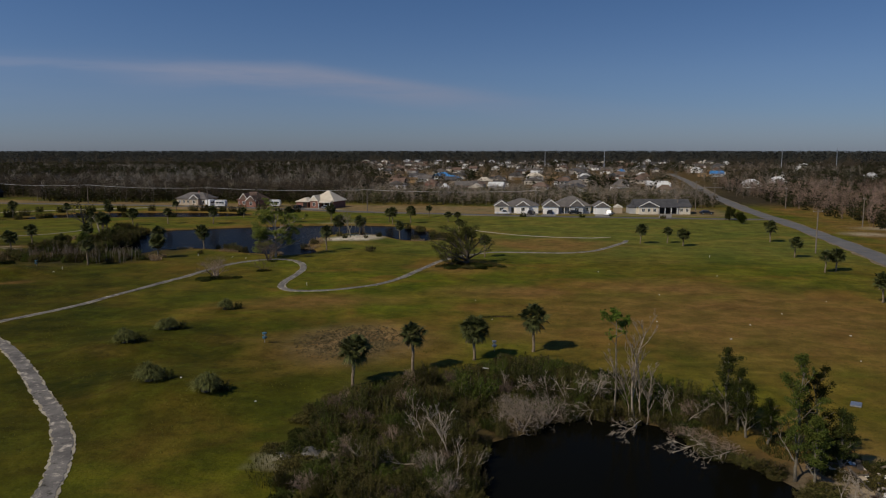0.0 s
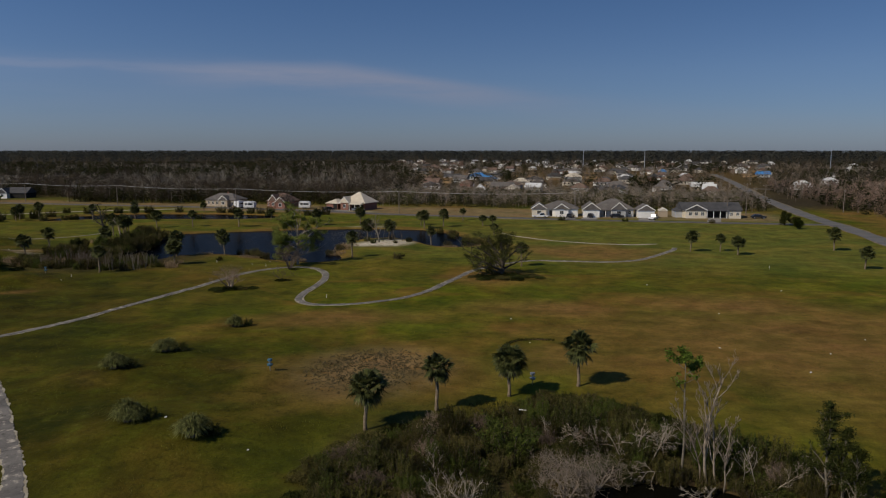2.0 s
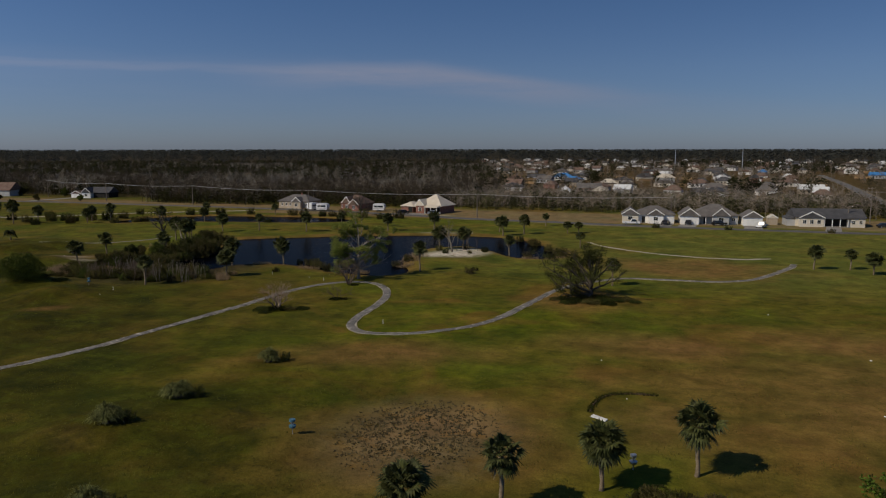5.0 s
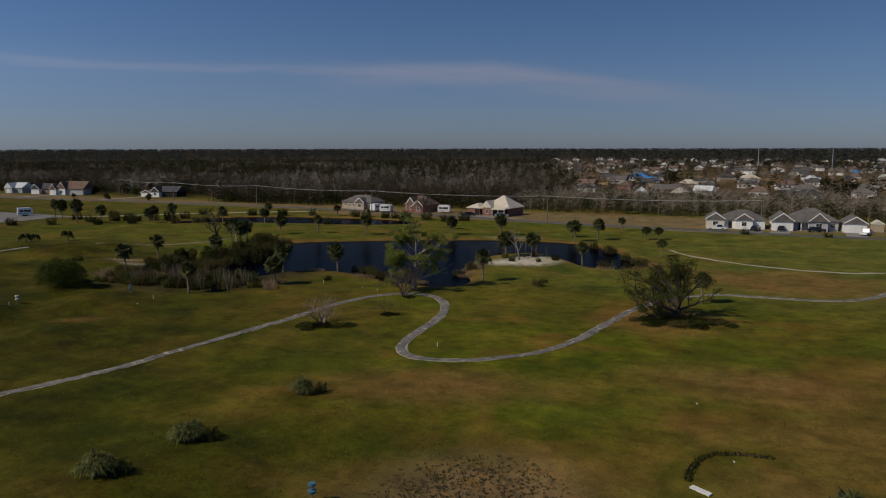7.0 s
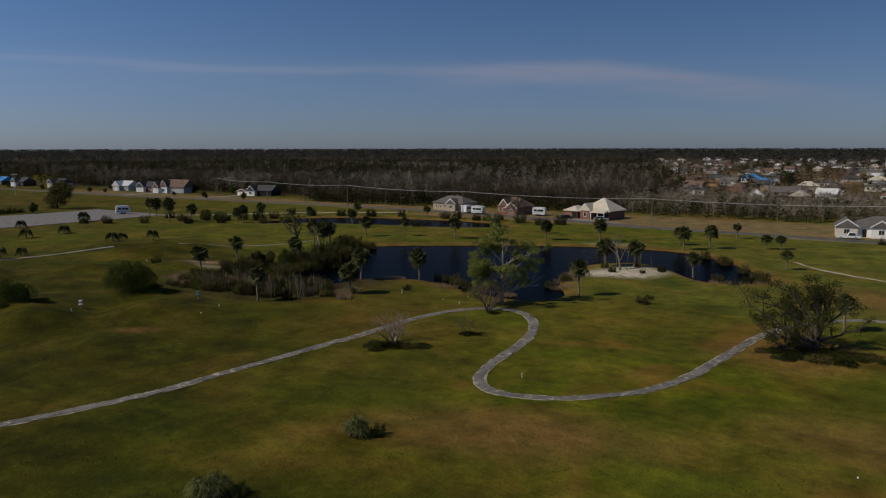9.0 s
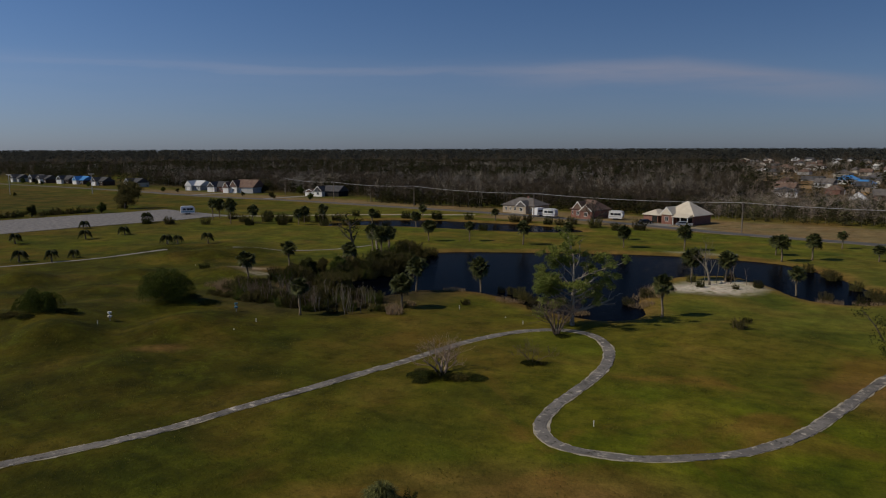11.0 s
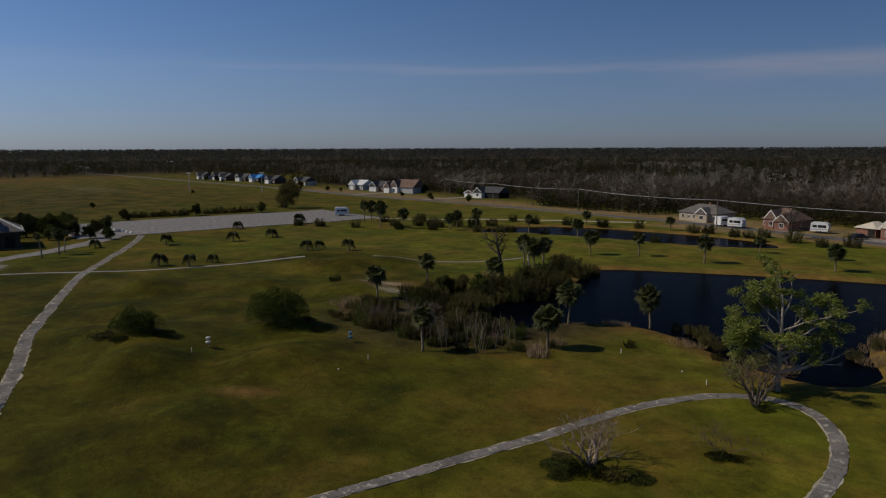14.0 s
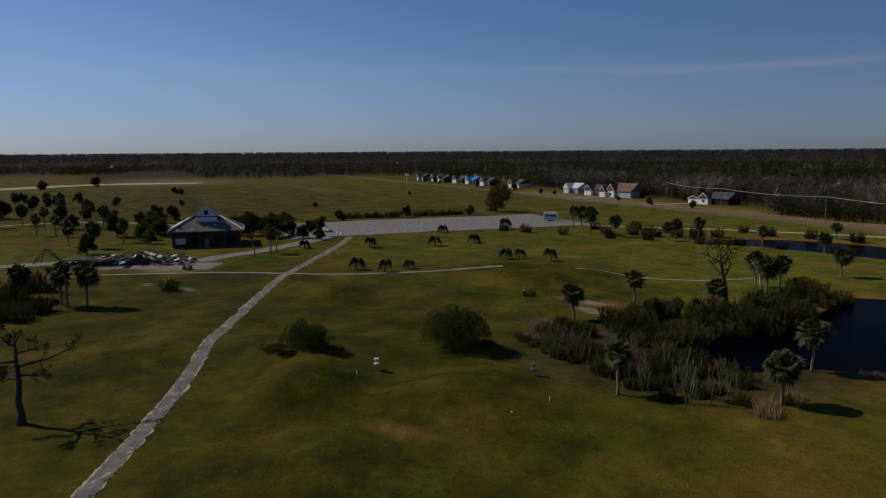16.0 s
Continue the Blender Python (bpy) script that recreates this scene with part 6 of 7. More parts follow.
CAR_WHITE = surface("white_car_paint", (0.68, 0.68, 0.68), (0.74, 0.74, 0.74), 1.0, 0.3, 0.0, spec=0.5)
CAR_BLACK = surface("black_car_paint", (0.012, 0.012, 0.014), (0.02, 0.02, 0.022), 1.0, 0.3, 0.0, spec=0.5)
CAR_SILVER = surface("silver_car_paint", (0.35, 0.36, 0.37), (0.42, 0.43, 0.44), 1.0, 0.3, 0.0, metal=0.5, spec=0.5)
TYRE = surface("rubber", (0.015, 0.015, 0.015), (0.03, 0.03, 0.03), 2.0, 0.9, 0.1)
BLUE_PLASTIC = surface("blue_plastic", (0.05, 0.13, 0.19), (0.08, 0.19, 0.26), 2.0, 0.5, 0.0)
SCRAP_WHITE = surface("white_scrap", (0.60, 0.59, 0.56), (0.74, 0.73, 0.70), 2.0, 0.8, 0.1)
TEAL = surface("teal_paint", (0.05, 0.22, 0.26), (0.09, 0.30, 0.33), 1.0, 0.4, 0.0)


def glass_material():
    m, n, l, p = nodes_of("window_glass")
    p.inputs["Base Color"].default_value = (0.02, 0.025, 0.03, 1)
    p.inputs["Roughness"].default_value, p.inputs["IOR"].default_value = 0.06, 1.5
    return m


GLASS = glass_material()


def roof_shape(x0, x1, y0, y1, h, rise, style, over=0.5, fascia=0.18):
    """A closed roof body: gable along x or y, hip, or a lean-to shed that rises to the back."""
    a, b, c, d = x0 - over, x1 + over, y0 - over, y1 + over
    s, z = Shape(), h - 0.12
    base = [(a, c, z), (b, c, z), (b, d, z), (a, d, z)]
    eave = [(x, y, z + fascia) for x, y, _ in base]
    top = z + fascia + rise
    if style == "x":
        ridge = [(a, (c + d) / 2, top), (b, (c + d) / 2, top)]
        f = [(4, 5, 9, 8), (6, 7, 8, 9), (7, 4, 8), (5, 6, 9)]
    elif style == "y":
        ridge = [((a + b) / 2, c, top), ((a + b) / 2, d, top)]
        f = [(5, 6, 9, 8), (7, 4, 8, 9), (4, 5, 8), (6, 7, 9)]
    elif style == "shed":
        ridge = [(a, d, top), (b, d, top)]
        f = [(4, 5, 9, 8), (6, 7, 8, 9), (7, 4, 8), (5, 6, 9)]
    else:
        w = min(b - a, d - c) / 2 * 0.98
        if b - a >= d - c:
            ridge = [(a + w, (c + d) / 2, top), (b - w, (c + d) / 2, top)]
            f = [(4, 5, 9, 8), (6, 7, 8, 9), (7, 4, 8), (5, 6, 9)]
        else:
            ridge = [((a + b) / 2, c + w, top), ((a + b) / 2, d - w, top)]
            f = [(5, 6, 9, 8), (7, 4, 8, 9), (4, 5, 8), (6, 7, 9)]
    s.add(base + eave + ridge, [(3, 2, 1, 0), (0, 1, 5, 4), (1, 2, 6, 5), (2, 3, 7, 6), (3, 0, 4, 7)] + f)
    return s


def wall_shape(x0, x1, y0, y1, h, rise, style):
    s = Shape().box(x0, y0, -0.4, x1, y1, h)
    if style == "y":
        s.add([(x0, y0, h), (x1, y0, h), ((x0 + x1) / 2, y0, h + rise * 0.92), (x0, y1, h), (x1, y1, h), ((x0 + x1) / 2, y1, h + rise * 0.92)], [(0, 1, 2), (4, 3, 5), (1, 4, 5, 2), (3, 0, 2, 5)])
    if style == "x":
        s.add([(x0, y0, h), (x0, y1, h), (x0, (y0 + y1) / 2, h + rise * 0.92), (x1, y0, h), (x1, y1, h), (x1, (y0 + y1) / 2, h + rise * 0.92)], [(1, 0, 2), (3, 4, 5), (0, 3, 5, 2), (4, 1, 2, 5)])
    return s


def wing(house, x0, x1, y0, y1, h, rise, style, wall, roof, over=0.5, trim=True):
    w = part("wall", wall_shape(x0, x1, y0, y1, h, rise, style), wall, house)
    r = part("roof", roof_shape(x0, x1, y0, y1, h, rise, style, over), roof, house)
    if trim and style == "y":
        # barge boards along the front gable
        mx, z, top = (x0 + x1) / 2, h + 0.06, h + 0.06 + rise
        s = Shape()
        for e in (x0 - over, x1 + over):
            yf = y0 - over - 0.06
            s.add([(e, yf, z - 0.25), (e, yf, z + 0.05), (mx, yf, top + 0.05), (mx, yf, top - 0.3), (e, yf + 0.05, z - 0.25), (e, yf + 0.05, z + 0.05), (mx, yf + 0.05, top + 0.05), (mx, yf + 0.05, top - 0.3)], [(0, 1, 2, 3), (7, 6, 5, 4), (1, 5, 6, 2), (0, 3, 7, 4)])
        part("barge_board", s, TRIM, r, "white barge board")
    return w


def window(wall, x, y, z, w=1.2, h=1.3, side="front"):
    """A framed pane on a wall face; side says which way it looks."""
    f, g = Shape(), Shape()
    t = 0.1
    if side == "front":
        for a, b, c, d in ((x - w / 2, z, x - w / 2 + t, z + h), (x + w / 2 - t, z, x + w / 2, z + h), (x - w / 2, z, x + w / 2, z + t), (x - w / 2, z + h - t, x + w / 2, z + h), (x - 0.03, z, x + 0.03, z + h)):
            f.box(a, y - 0.07, b, c, y + 0.02, d)
        g.box(x - w / 2 + t, y - 0.03, z + t, x + w / 2 - t, y + 0.01, z + h - t)
    else:
        k = 1 if side == "right" else -1
        for a, b, c, d in ((y - w / 2, z, y - w / 2 + t, z + h), (y + w / 2 - t, z, y + w / 2, z + h), (y - w / 2, z, y + w / 2, z + t), (y - w / 2, z + h - t, y + w / 2, z + h)):
            f.box(min(x, x + 0.07 * k), a, b, max(x, x + 0.07 * k), c, d)
        g.box(min(x, x + 0.03 * k), y - w / 2 + t, z + t, max(x, x + 0.03 * k), y + w / 2 - t, z + h - t)
    p = part("window", f, TRIM, wall, "white window frame")
    if wall.parent is None or wall.parent.parent is None:
        part("pane", g, GLASS, p)
    return p


def garage_door(wall, x, y, w=2.6, h=2.2, material=None):
    s = Shape()
    for k in range(4):
        s.box(x - w / 2, y - 0.05, 0.02 + h / 4 * k, x + w / 2, y + 0.03, h / 4 * (k + 1) - 0.03)
    return part("garage_door", s, material or TRIM, wall, "white panelled garage door")


def door(wall, x, y, material=None):
    s = Shape().box(x - 0.5, y - 0.05, 0.1, x + 0.5, y + 0.03, 2.15)
    s.box(x - 0.3, y - 0.07, 1.2, x + 0.3, y - 0.04, 1.9)
    return part("door", s, material or DARK_PAINT_AND_SHADE, wall)


def porch(house, x0, x1, y0, y1, h, roofmat, posts=3):
    part("porch_roof", roof_shape(x0, x1, y0, y1, h, 0.5, "shed", 0.2), roofmat, house)
    part("porch_floor", Shape().box(x0, y0, -0.2, x1, y1, 0.12), CONCRETE, house)
    for k in range(posts):
        x = x0 + 0.15 + (x1 - x0 - 0.3) * k / (posts - 1)
        part("post", Shape().box(x - 0.11, y0, 0.1, x + 0.11, y0 + 0.22, h), TRIM, house, "white porch post")


# hip-roofed house with a small front gable
h_ = thing("house", -151.8, 290, 0, -4, "low tan house with a grey hip roof and gabled entry", "house", "houses on the street")
h_.scale = (0.78, 0.8, 0.95)
w_ = wing(h_, -9, 9, 0, 11, 2.9, 2.6, "hip", TAN_BRICK, SHINGLE)
wing(h_, 0.5, 5.5, -2.2, 2, 2.9, 1.9, "y", TAN_BRICK, SHINGLE, 0.35)
for x in (-7, -4.5, -2, 7.4):
    window(w_, x, 0, 0.9)
door(w_, -0.6, 0)
window(h_.children[2], 3, -2.2, 0.9, 1.8, 1.4)
part("chimney", Shape().box(1.2, 5, 4.6, 1.9, 5.7, 6.2), BRICK, h_)
# brick house with two front gables
h_ = thing("house", -124.5, 287, 0, -8, "red brick house with brown roof and white-trimmed gables", "house", "houses on the street")
h_.scale = (0.72, 0.8, 0.95)
w_ = wing(h_, -7.5, 6.5, 0, 10, 2.9, 3.2, "hip", BRICK, BROWN_SHINGLE)
w2 = wing(h_, -5, 0, -1.6, 4, 3.1, 2.6, "y", BRICK, BROWN_SHINGLE, 0.4)
w3 = wing(h_, 0.8, 6.8, -4, 4, 2.7, 2.2, "y", BRICK, BROWN_SHINGLE, 0.4)
window(w2, -2.5, -1.6, 0.9, 1.6, 1.5)
window(w3, 3.8, -4, 0.8, 1.8, 1.5)
door(w2, -0.9, -1.6)
window(w_, -6.3, 0, 0.9)
# brick house with a pale metal roof and open carport
h_ = thing("house", -95, 285, 0, -12, "red brick house with steep pale metal hip roof", "house", "houses on the street")
h_.scale = (0.8, 0.8, 0.92)
w_ = wing(h_, -2.5, 10, 0, 12, 3.0, 4.3, "hip", BRICK, TAN_METAL, 0.7)
w2 = wing(h_, -2, 2.4, -2.4, 4, 3.2, 2.4, "y", BRICK, TAN_METAL, 0.4)
w3 = wing(h_, -11, -4.5, -1, 8, 2.6, 1.6, "hip", BRICK, TAN_METAL, 0.5)
part("carport_roof", roof_shape(-4.5, -2.2, -2, 6, 2.7, 0.5, "shed", 0.3), TAN_METAL, h_)
# solid wall here: the carport's inner shade is painted as a dark panel
part("carport_opening", Shape().box(-7, -1.12, 0.05, -4.8, -0.95, 2.3), DARK_PAINT_AND_SHADE, w3, "dark panel painting the open carport's inner shade")
part("porch_roof", roof_shape(3.0, 9.6, -3.2, 0, 2.6, 0.9, "shed", 0.2), TAN_METAL, h_)
# porch shade painted as a dark panel on the wall
part("porch_shade", Shape().box(3.2, -0.14, 0.1, 9.4, -0.02, 2.4), DARK_PAINT_AND_SHADE, w_, "dark panel painting the shade under the porch")
for x in (3.3, 6.3, 9.4):
    part("post", Shape().box(x - 0.12, -3.1, 0, x + 0.12, -2.86, 2.6), TRIM, h_, "white porch post")
window(w2, 0.2, -2.4, 0.9, 1.5, 1.6)
# the four buildings on the fairway's far side
h_ = thing("house", -13.6, 272.5, 0, 6, "low white house with dark hip roof and garages", "house", "houses on the street")
w_ = wing(h_, -4, 8, 0, 10, 2.8, 2.4, "hip", SIDING, SHINGLE)
w2 = wing(h_, -8, -3, -1, 7, 2.8, 1.9, "y", CREAM, SHINGLE, 0.35)
w3 = wing(h_, 0, 4.6, -1.6, 5, 2.8, 1.8, "y", SIDING, SHINGLE, 0.35)
garage_door(w_, 6.3, 0, 3.0)
window(w2, -5.5, -1, 0.9, 1.5, 1.3)
window(w3, 2.3, -1.6, 0.9, 1.4, 1.3)
door(w_, -1.4, 0)
h_ = thing("house", 4.8, 275, 0, 6, "white gabled house with big grey roof and porch", "house", "houses on the street")
w_ = wing(h_, -4.5, 8.5, 0, 11, 2.8, 3.2, "hip", GREY_SIDING, SHINGLE)
w2 = wing(h_, -8.8, -3.4, -3, 6, 2.8, 2.3, "y", SIDING, SHINGLE, 0.4)
w3 = wing(h_, 1.0, 5.6, -2, 5, 2.8, 2.4, "y", GREY_SIDING, SHINGLE, 0.4)
garage_door(w2, -6.1, -3, 3.6, 2.2)
porch(h_, -3.3, 0.9, -1.8, 0, 2.5, SHINGLE, 3)
window(w3, 3.3, -2, 0.8, 1.6, 1.5)
window(w_, 7.2, 0, 0.9, 1.2, 1.3)
door(w_, -1.2, 0)
h_ = thing("garage", 17.4, 273.5, 0, 6, "white detached garage with a front gable", "garage", "houses on the street")
w_ = wing(h_, -2.8, 2.8, 0, 8, 2.6, 1.9, "y", SIDING, SHINGLE, 0.3)
garage_door(w_, 0, 0, 3.4, 2.1)
h_ = thing("shed", 23.4, 278.5, 0, 6, "small tan wooden garden shed", "shed")
w_ = wing(h_, -1.4, 1.4, 0, 3, 2.2, 1.0, "y", TAN_BRICK, TAN_METAL, 0.15)
door(w_, 0, 0, TAN_BRICK)
h_ = thing("house", 38.3, 278.0, 0, 7, "long cream house with blue-grey roof and columned porch", "house", "houses on the street")
w_ = wing(h_, -8.6, 10.6, 0, 10, 2.8, 2.3, "x", CREAM, DARK_SHINGLE)
w2 = wing(h_, -8, -1.2, -2, 6, 2.8, 1.9, "y", CREAM, DARK_SHINGLE, 0.3)
w3 = wing(h_, 5.8, 10.4, -1.2, 6, 2.7, 1.0, "hip", CREAM, DARK_SHINGLE, 0.3)
wing(h_, -11, -8.6, 1, 7, 2.3, 0.8, "hip", GREY_SIDING, DARK_SHINGLE, 0.2)
# dark panel puts the long porch's shade into colour
part("porch_shade", Shape().box(-1.0, -0.1, 0.1, 5.6, -0.02, 2.5), DARK_PAINT_AND_SHADE, w_, "dark panel painting the shade under the porch")
porch(h_, -1.1, 5.7, -1.8, 0, 2.6, DARK_SHINGLE, 4)
for x in (-6.6, -4.6, -2.6):
    window(w2, x, -2, 0.9, 1.1, 1.3)
window(w3, 7.2, -1.2, 0.9, 1.0, 1.2)
window(w3, 9.2, -1.2, 0.9, 1.0, 1.2)
# houses farther along the street
h_ = thing("house", -335, 308, 0, 14, "large white gabled house with a brown roof", "house", "houses on the street")
h_.scale = (0.78, 0.85, 0.95)
w_ = wing(h_, -3, 13, 0, 12, 3.2, 4.0, "x", GREY_SIDING, BROWN_SHINGLE)
w2 = wing(h_, -9, -4.5, -3, 8, 3.0, 3.0, "y", SIDING, BROWN_SHINGLE, 0.3)
w3 = wing(h_, -4.5, 1, -1.4, 9, 3.6, 3.4, "y", SIDING, BROWN_SHINGLE, 0.3)
garage_door(w2, -6.7, -3, 3.2)
window(w3, -1.8, -1.4, 0.9, 1.6, 1.5)
window(w3, -1.8, -1.4, 4.0, 1.0, 1.0)
h_ = thing("house", -279, 315, 0, 12, "white-fronted house with a black roof", "house", "houses on the street")
h_.scale = (0.82, 0.85, 0.9)
w_ = wing(h_, 0, 12, 0, 10, 2.8, 2.8, "x", DARK_PAINT_AND_SHADE, DARK_SHINGLE)
w2 = wing(h_, -3.2, 2.4, -3, 6, 2.8, 2.7, "y", SIDING, DARK_SHINGLE, 0.3)
w3 = wing(h_, -11, -5, -1, 5, 2.3, 1.4, "y", SIDING, BROWN_SHINGLE, 0.3)
garage_door(w3, -8, -1, 2.8, 2.0)
window(w2, -0.4, -3, 0.9, 1.6, 1.4)
for x, y, rz, wm, rm, lab in [(-354, 309, 14, BRICK, DARK_SHINGLE, "brick house with white gable trim and dark roof"), (-376, 310, 10, GREY_SIDING, WHITE_METAL, "grey house with a pale metal roof"),
                              (-438, 309, 4, CREAM, DARK_SHINGLE, "low cream house with a dark roof"), (-474, 307, 4, SIDING, DARK_SHINGLE, "tall white gabled house with a dark roof"),
                              (-502, 309, 3, SIDING, BLUE_TARP, "white house with a blue tarpaulin roof"), (-521, 308, 12, SIDING, DARK_SHINGLE, "narrow white house with a dark roof"), (-539, 303, -8, SIDING, DARK_SHINGLE, "narrow white house with a dark roof"),
                              (-558, 306, 8, DARK_PAINT_AND_SHADE, DARK_SHINGLE, "dark-walled gabled house with a dark roof"), (-576, 301, -4, GREY_SIDING, DARK_SHINGLE, "grey gabled house with a charcoal roof"), (-262, 560, 20, SIDING, SHINGLE, "white house among bare woods")]:
    h_ = thing("house", x, y, 0, rz, lab, "house", "houses on the street")
    h_.scale = (0.8, 0.85, 0.92)
    w_ = wing(h_, -4, 6, 0, 10, 3.0, 2.8, "x", BROWN_BRICK if wm is SIDING else wm, rm)
    w2 = wing(h_, -5.4, 0.4, -2.5, 6, 3.0, 2.8, "y", SIDING if wm is BRICK else wm, rm, 0.35)
    garage_door(w2, -2.5, -2.5, 2.8)
    window(w_, 2, 0, 0.9)
    window(w_, 4.4, 0, 0.9)

# ---- far neighbourhood ----
rv = random.Random(21)
FAR_WALLS = [(SIDING, "white"), (CREAM, "cream"), (GREY_SIDING, "grey"), (BRICK, "brick"), (TAN_BRICK, "tan")]
FAR_ROOFS = [(SHINGLE, "grey"), (DARK_SHINGLE, "dark"), (BROWN_SHINGLE, "brown"), (WHITE_METAL, "pale metal"), (TAN_METAL, "tan metal"), (DARK_SHINGLE, "dark"), (BROWN_SHINGLE, "brown"), (DARK_SHINGLE, "dark")]
SHELL = {}


def far_house(x, y, rz, wi, ri, style, tarp=False):
    wm, wn_ = FAR_WALLS[wi]
    rm, rn = (BLUE_TARP, "blue-tarped") if tarp else FAR_ROOFS[ri]
    key = (wi, ri, style, tarp)
    if key not in SHELL:
        SHELL[key] = (wall_shape(-7, 7, -4.5, 4.5, 2.8, 2.4, style).mesh("wall", wm), roof_shape(-7, 7, -4.5, 4.5, 2.8, 2.4, style).mesh("roof", rm))
    if "bits" not in SHELL:
        g = Shape().box(3, -4.56, 0.1, 6, -4.45, 2.2).mesh("garage_door", TRIM)
        w = Shape().box(-0.6, -0.06, 0, 0.6, 0.05, 1.2).mesh("window", GLASS)
        SHELL["bits"] = (g, w)
    e = thing("far_house", x, y, 0, rz, f"{wn_} bungalow with a {rn} roof in the far neighbourhood", "house", "far neighbourhood houses")
    e.scale = (rv.uniform(0.55, 0.95), rv.uniform(0.65, 0.95), rv.uniform(0.85, 1.1))
    w = part("wall", SHELL[key][0], None, e)
    part("roof", SHELL[key][1], None, e)
    part("garage_door", SHELL["bits"][0], None, w)
    for wx in (-5, -2, 1):
        o = part("window", SHELL["bits"][1], None, w)
        o.location = (wx, -4.5, 1.0)


for row in range(18):
    y = 395 + 29 * row + 1.9 * row * row
    lo, hi = -0.30 * y + 24, 0.215 * y - 6
    n_row = int((hi - lo) / (20 + 0.8 * row))
    for k in range(n_row):
        if rv.random() < 0.22:
            continue
        x = lo + (hi - lo) * (k + rv.uniform(0.2, 0.8)) / n_row
        road_x = float(np.interp(y, [p[1] for p in ROAD_LINE], [p[0] for p in ROAD_LINE]))
        if (abs(x - road_x) < 16 and y < 780) or (60 < x < 130 and 465 < y < 525) or (40 < x < 72 and 380 < y < 420):
            continue
        tarp = (row, k) == (7, 5) or rv.random() < 0.012
        far_house(x, y + rv.uniform(-9, 9), rv.choice((0, 0, 0, 90, 180)) + rv.uniform(-14, 14), rv.choice((0, 0, 0, 1, 1, 2, 3, 4)), rv.choice((0, 1, 2, 5, 0, 1, 2, 7, 3, 4)), rv.choice(("x", "hip", "hip", "y")), tarp)
for k in range(64):
    y = rv.uniform(400, 900)
    x = y * rv.uniform(-0.25, 0.19)
    if abs(x - float(np.interp(y, [p[1] for p in ROAD_LINE], [p[0] for p in ROAD_LINE]))) < 18:
        continue
    e_ = thing("garden_fence", x, y, 0, rv.choice((0, 0, 0, 90)) + rv.uniform(-14, 14), "orange-tan wooden garden fence between far houses", "fence", "garden fences", rv.uniform(0.7, 1.2))
    part("fence_panel", Shape().box(-7, -0.03, 0, 7, 0.03, 1.7), FENCE_WOOD, e_)
    part("rail", Shape().box(-7, -0.07, 1.3, 7, -0.03, 1.42), FENCE_WOOD, e_)
for x, y, rz, wi, ri in [(115, 484, 5, 0, 3), (54.5, 404, 0, 0, 2), (62, 606, 0, 3, 2), (130, 478, 10, 1, 0), (150, 560, 10, 0, 3), (186, 700, 0, 1, 0), (240, 640, 15, 0, 3), (260, 900, 0, 0, 3), (300, 760, 0, 0, 0), (320, 1100, 0, 0, 3), (-420, 760, 10, 0, 3), (-300, 1000, 0, 0, 3), (-900, 300, 60, 0, 3), (-1200, 500, 70, 0, 3), (-1150, 40, 80, 0, 3), (-1180, 70, 85, 0, 3)]:
    far_house(x, y, rz, wi, ri, "hip")
far_house(-95.5, 586, 5, 0, 0, "hip", True)


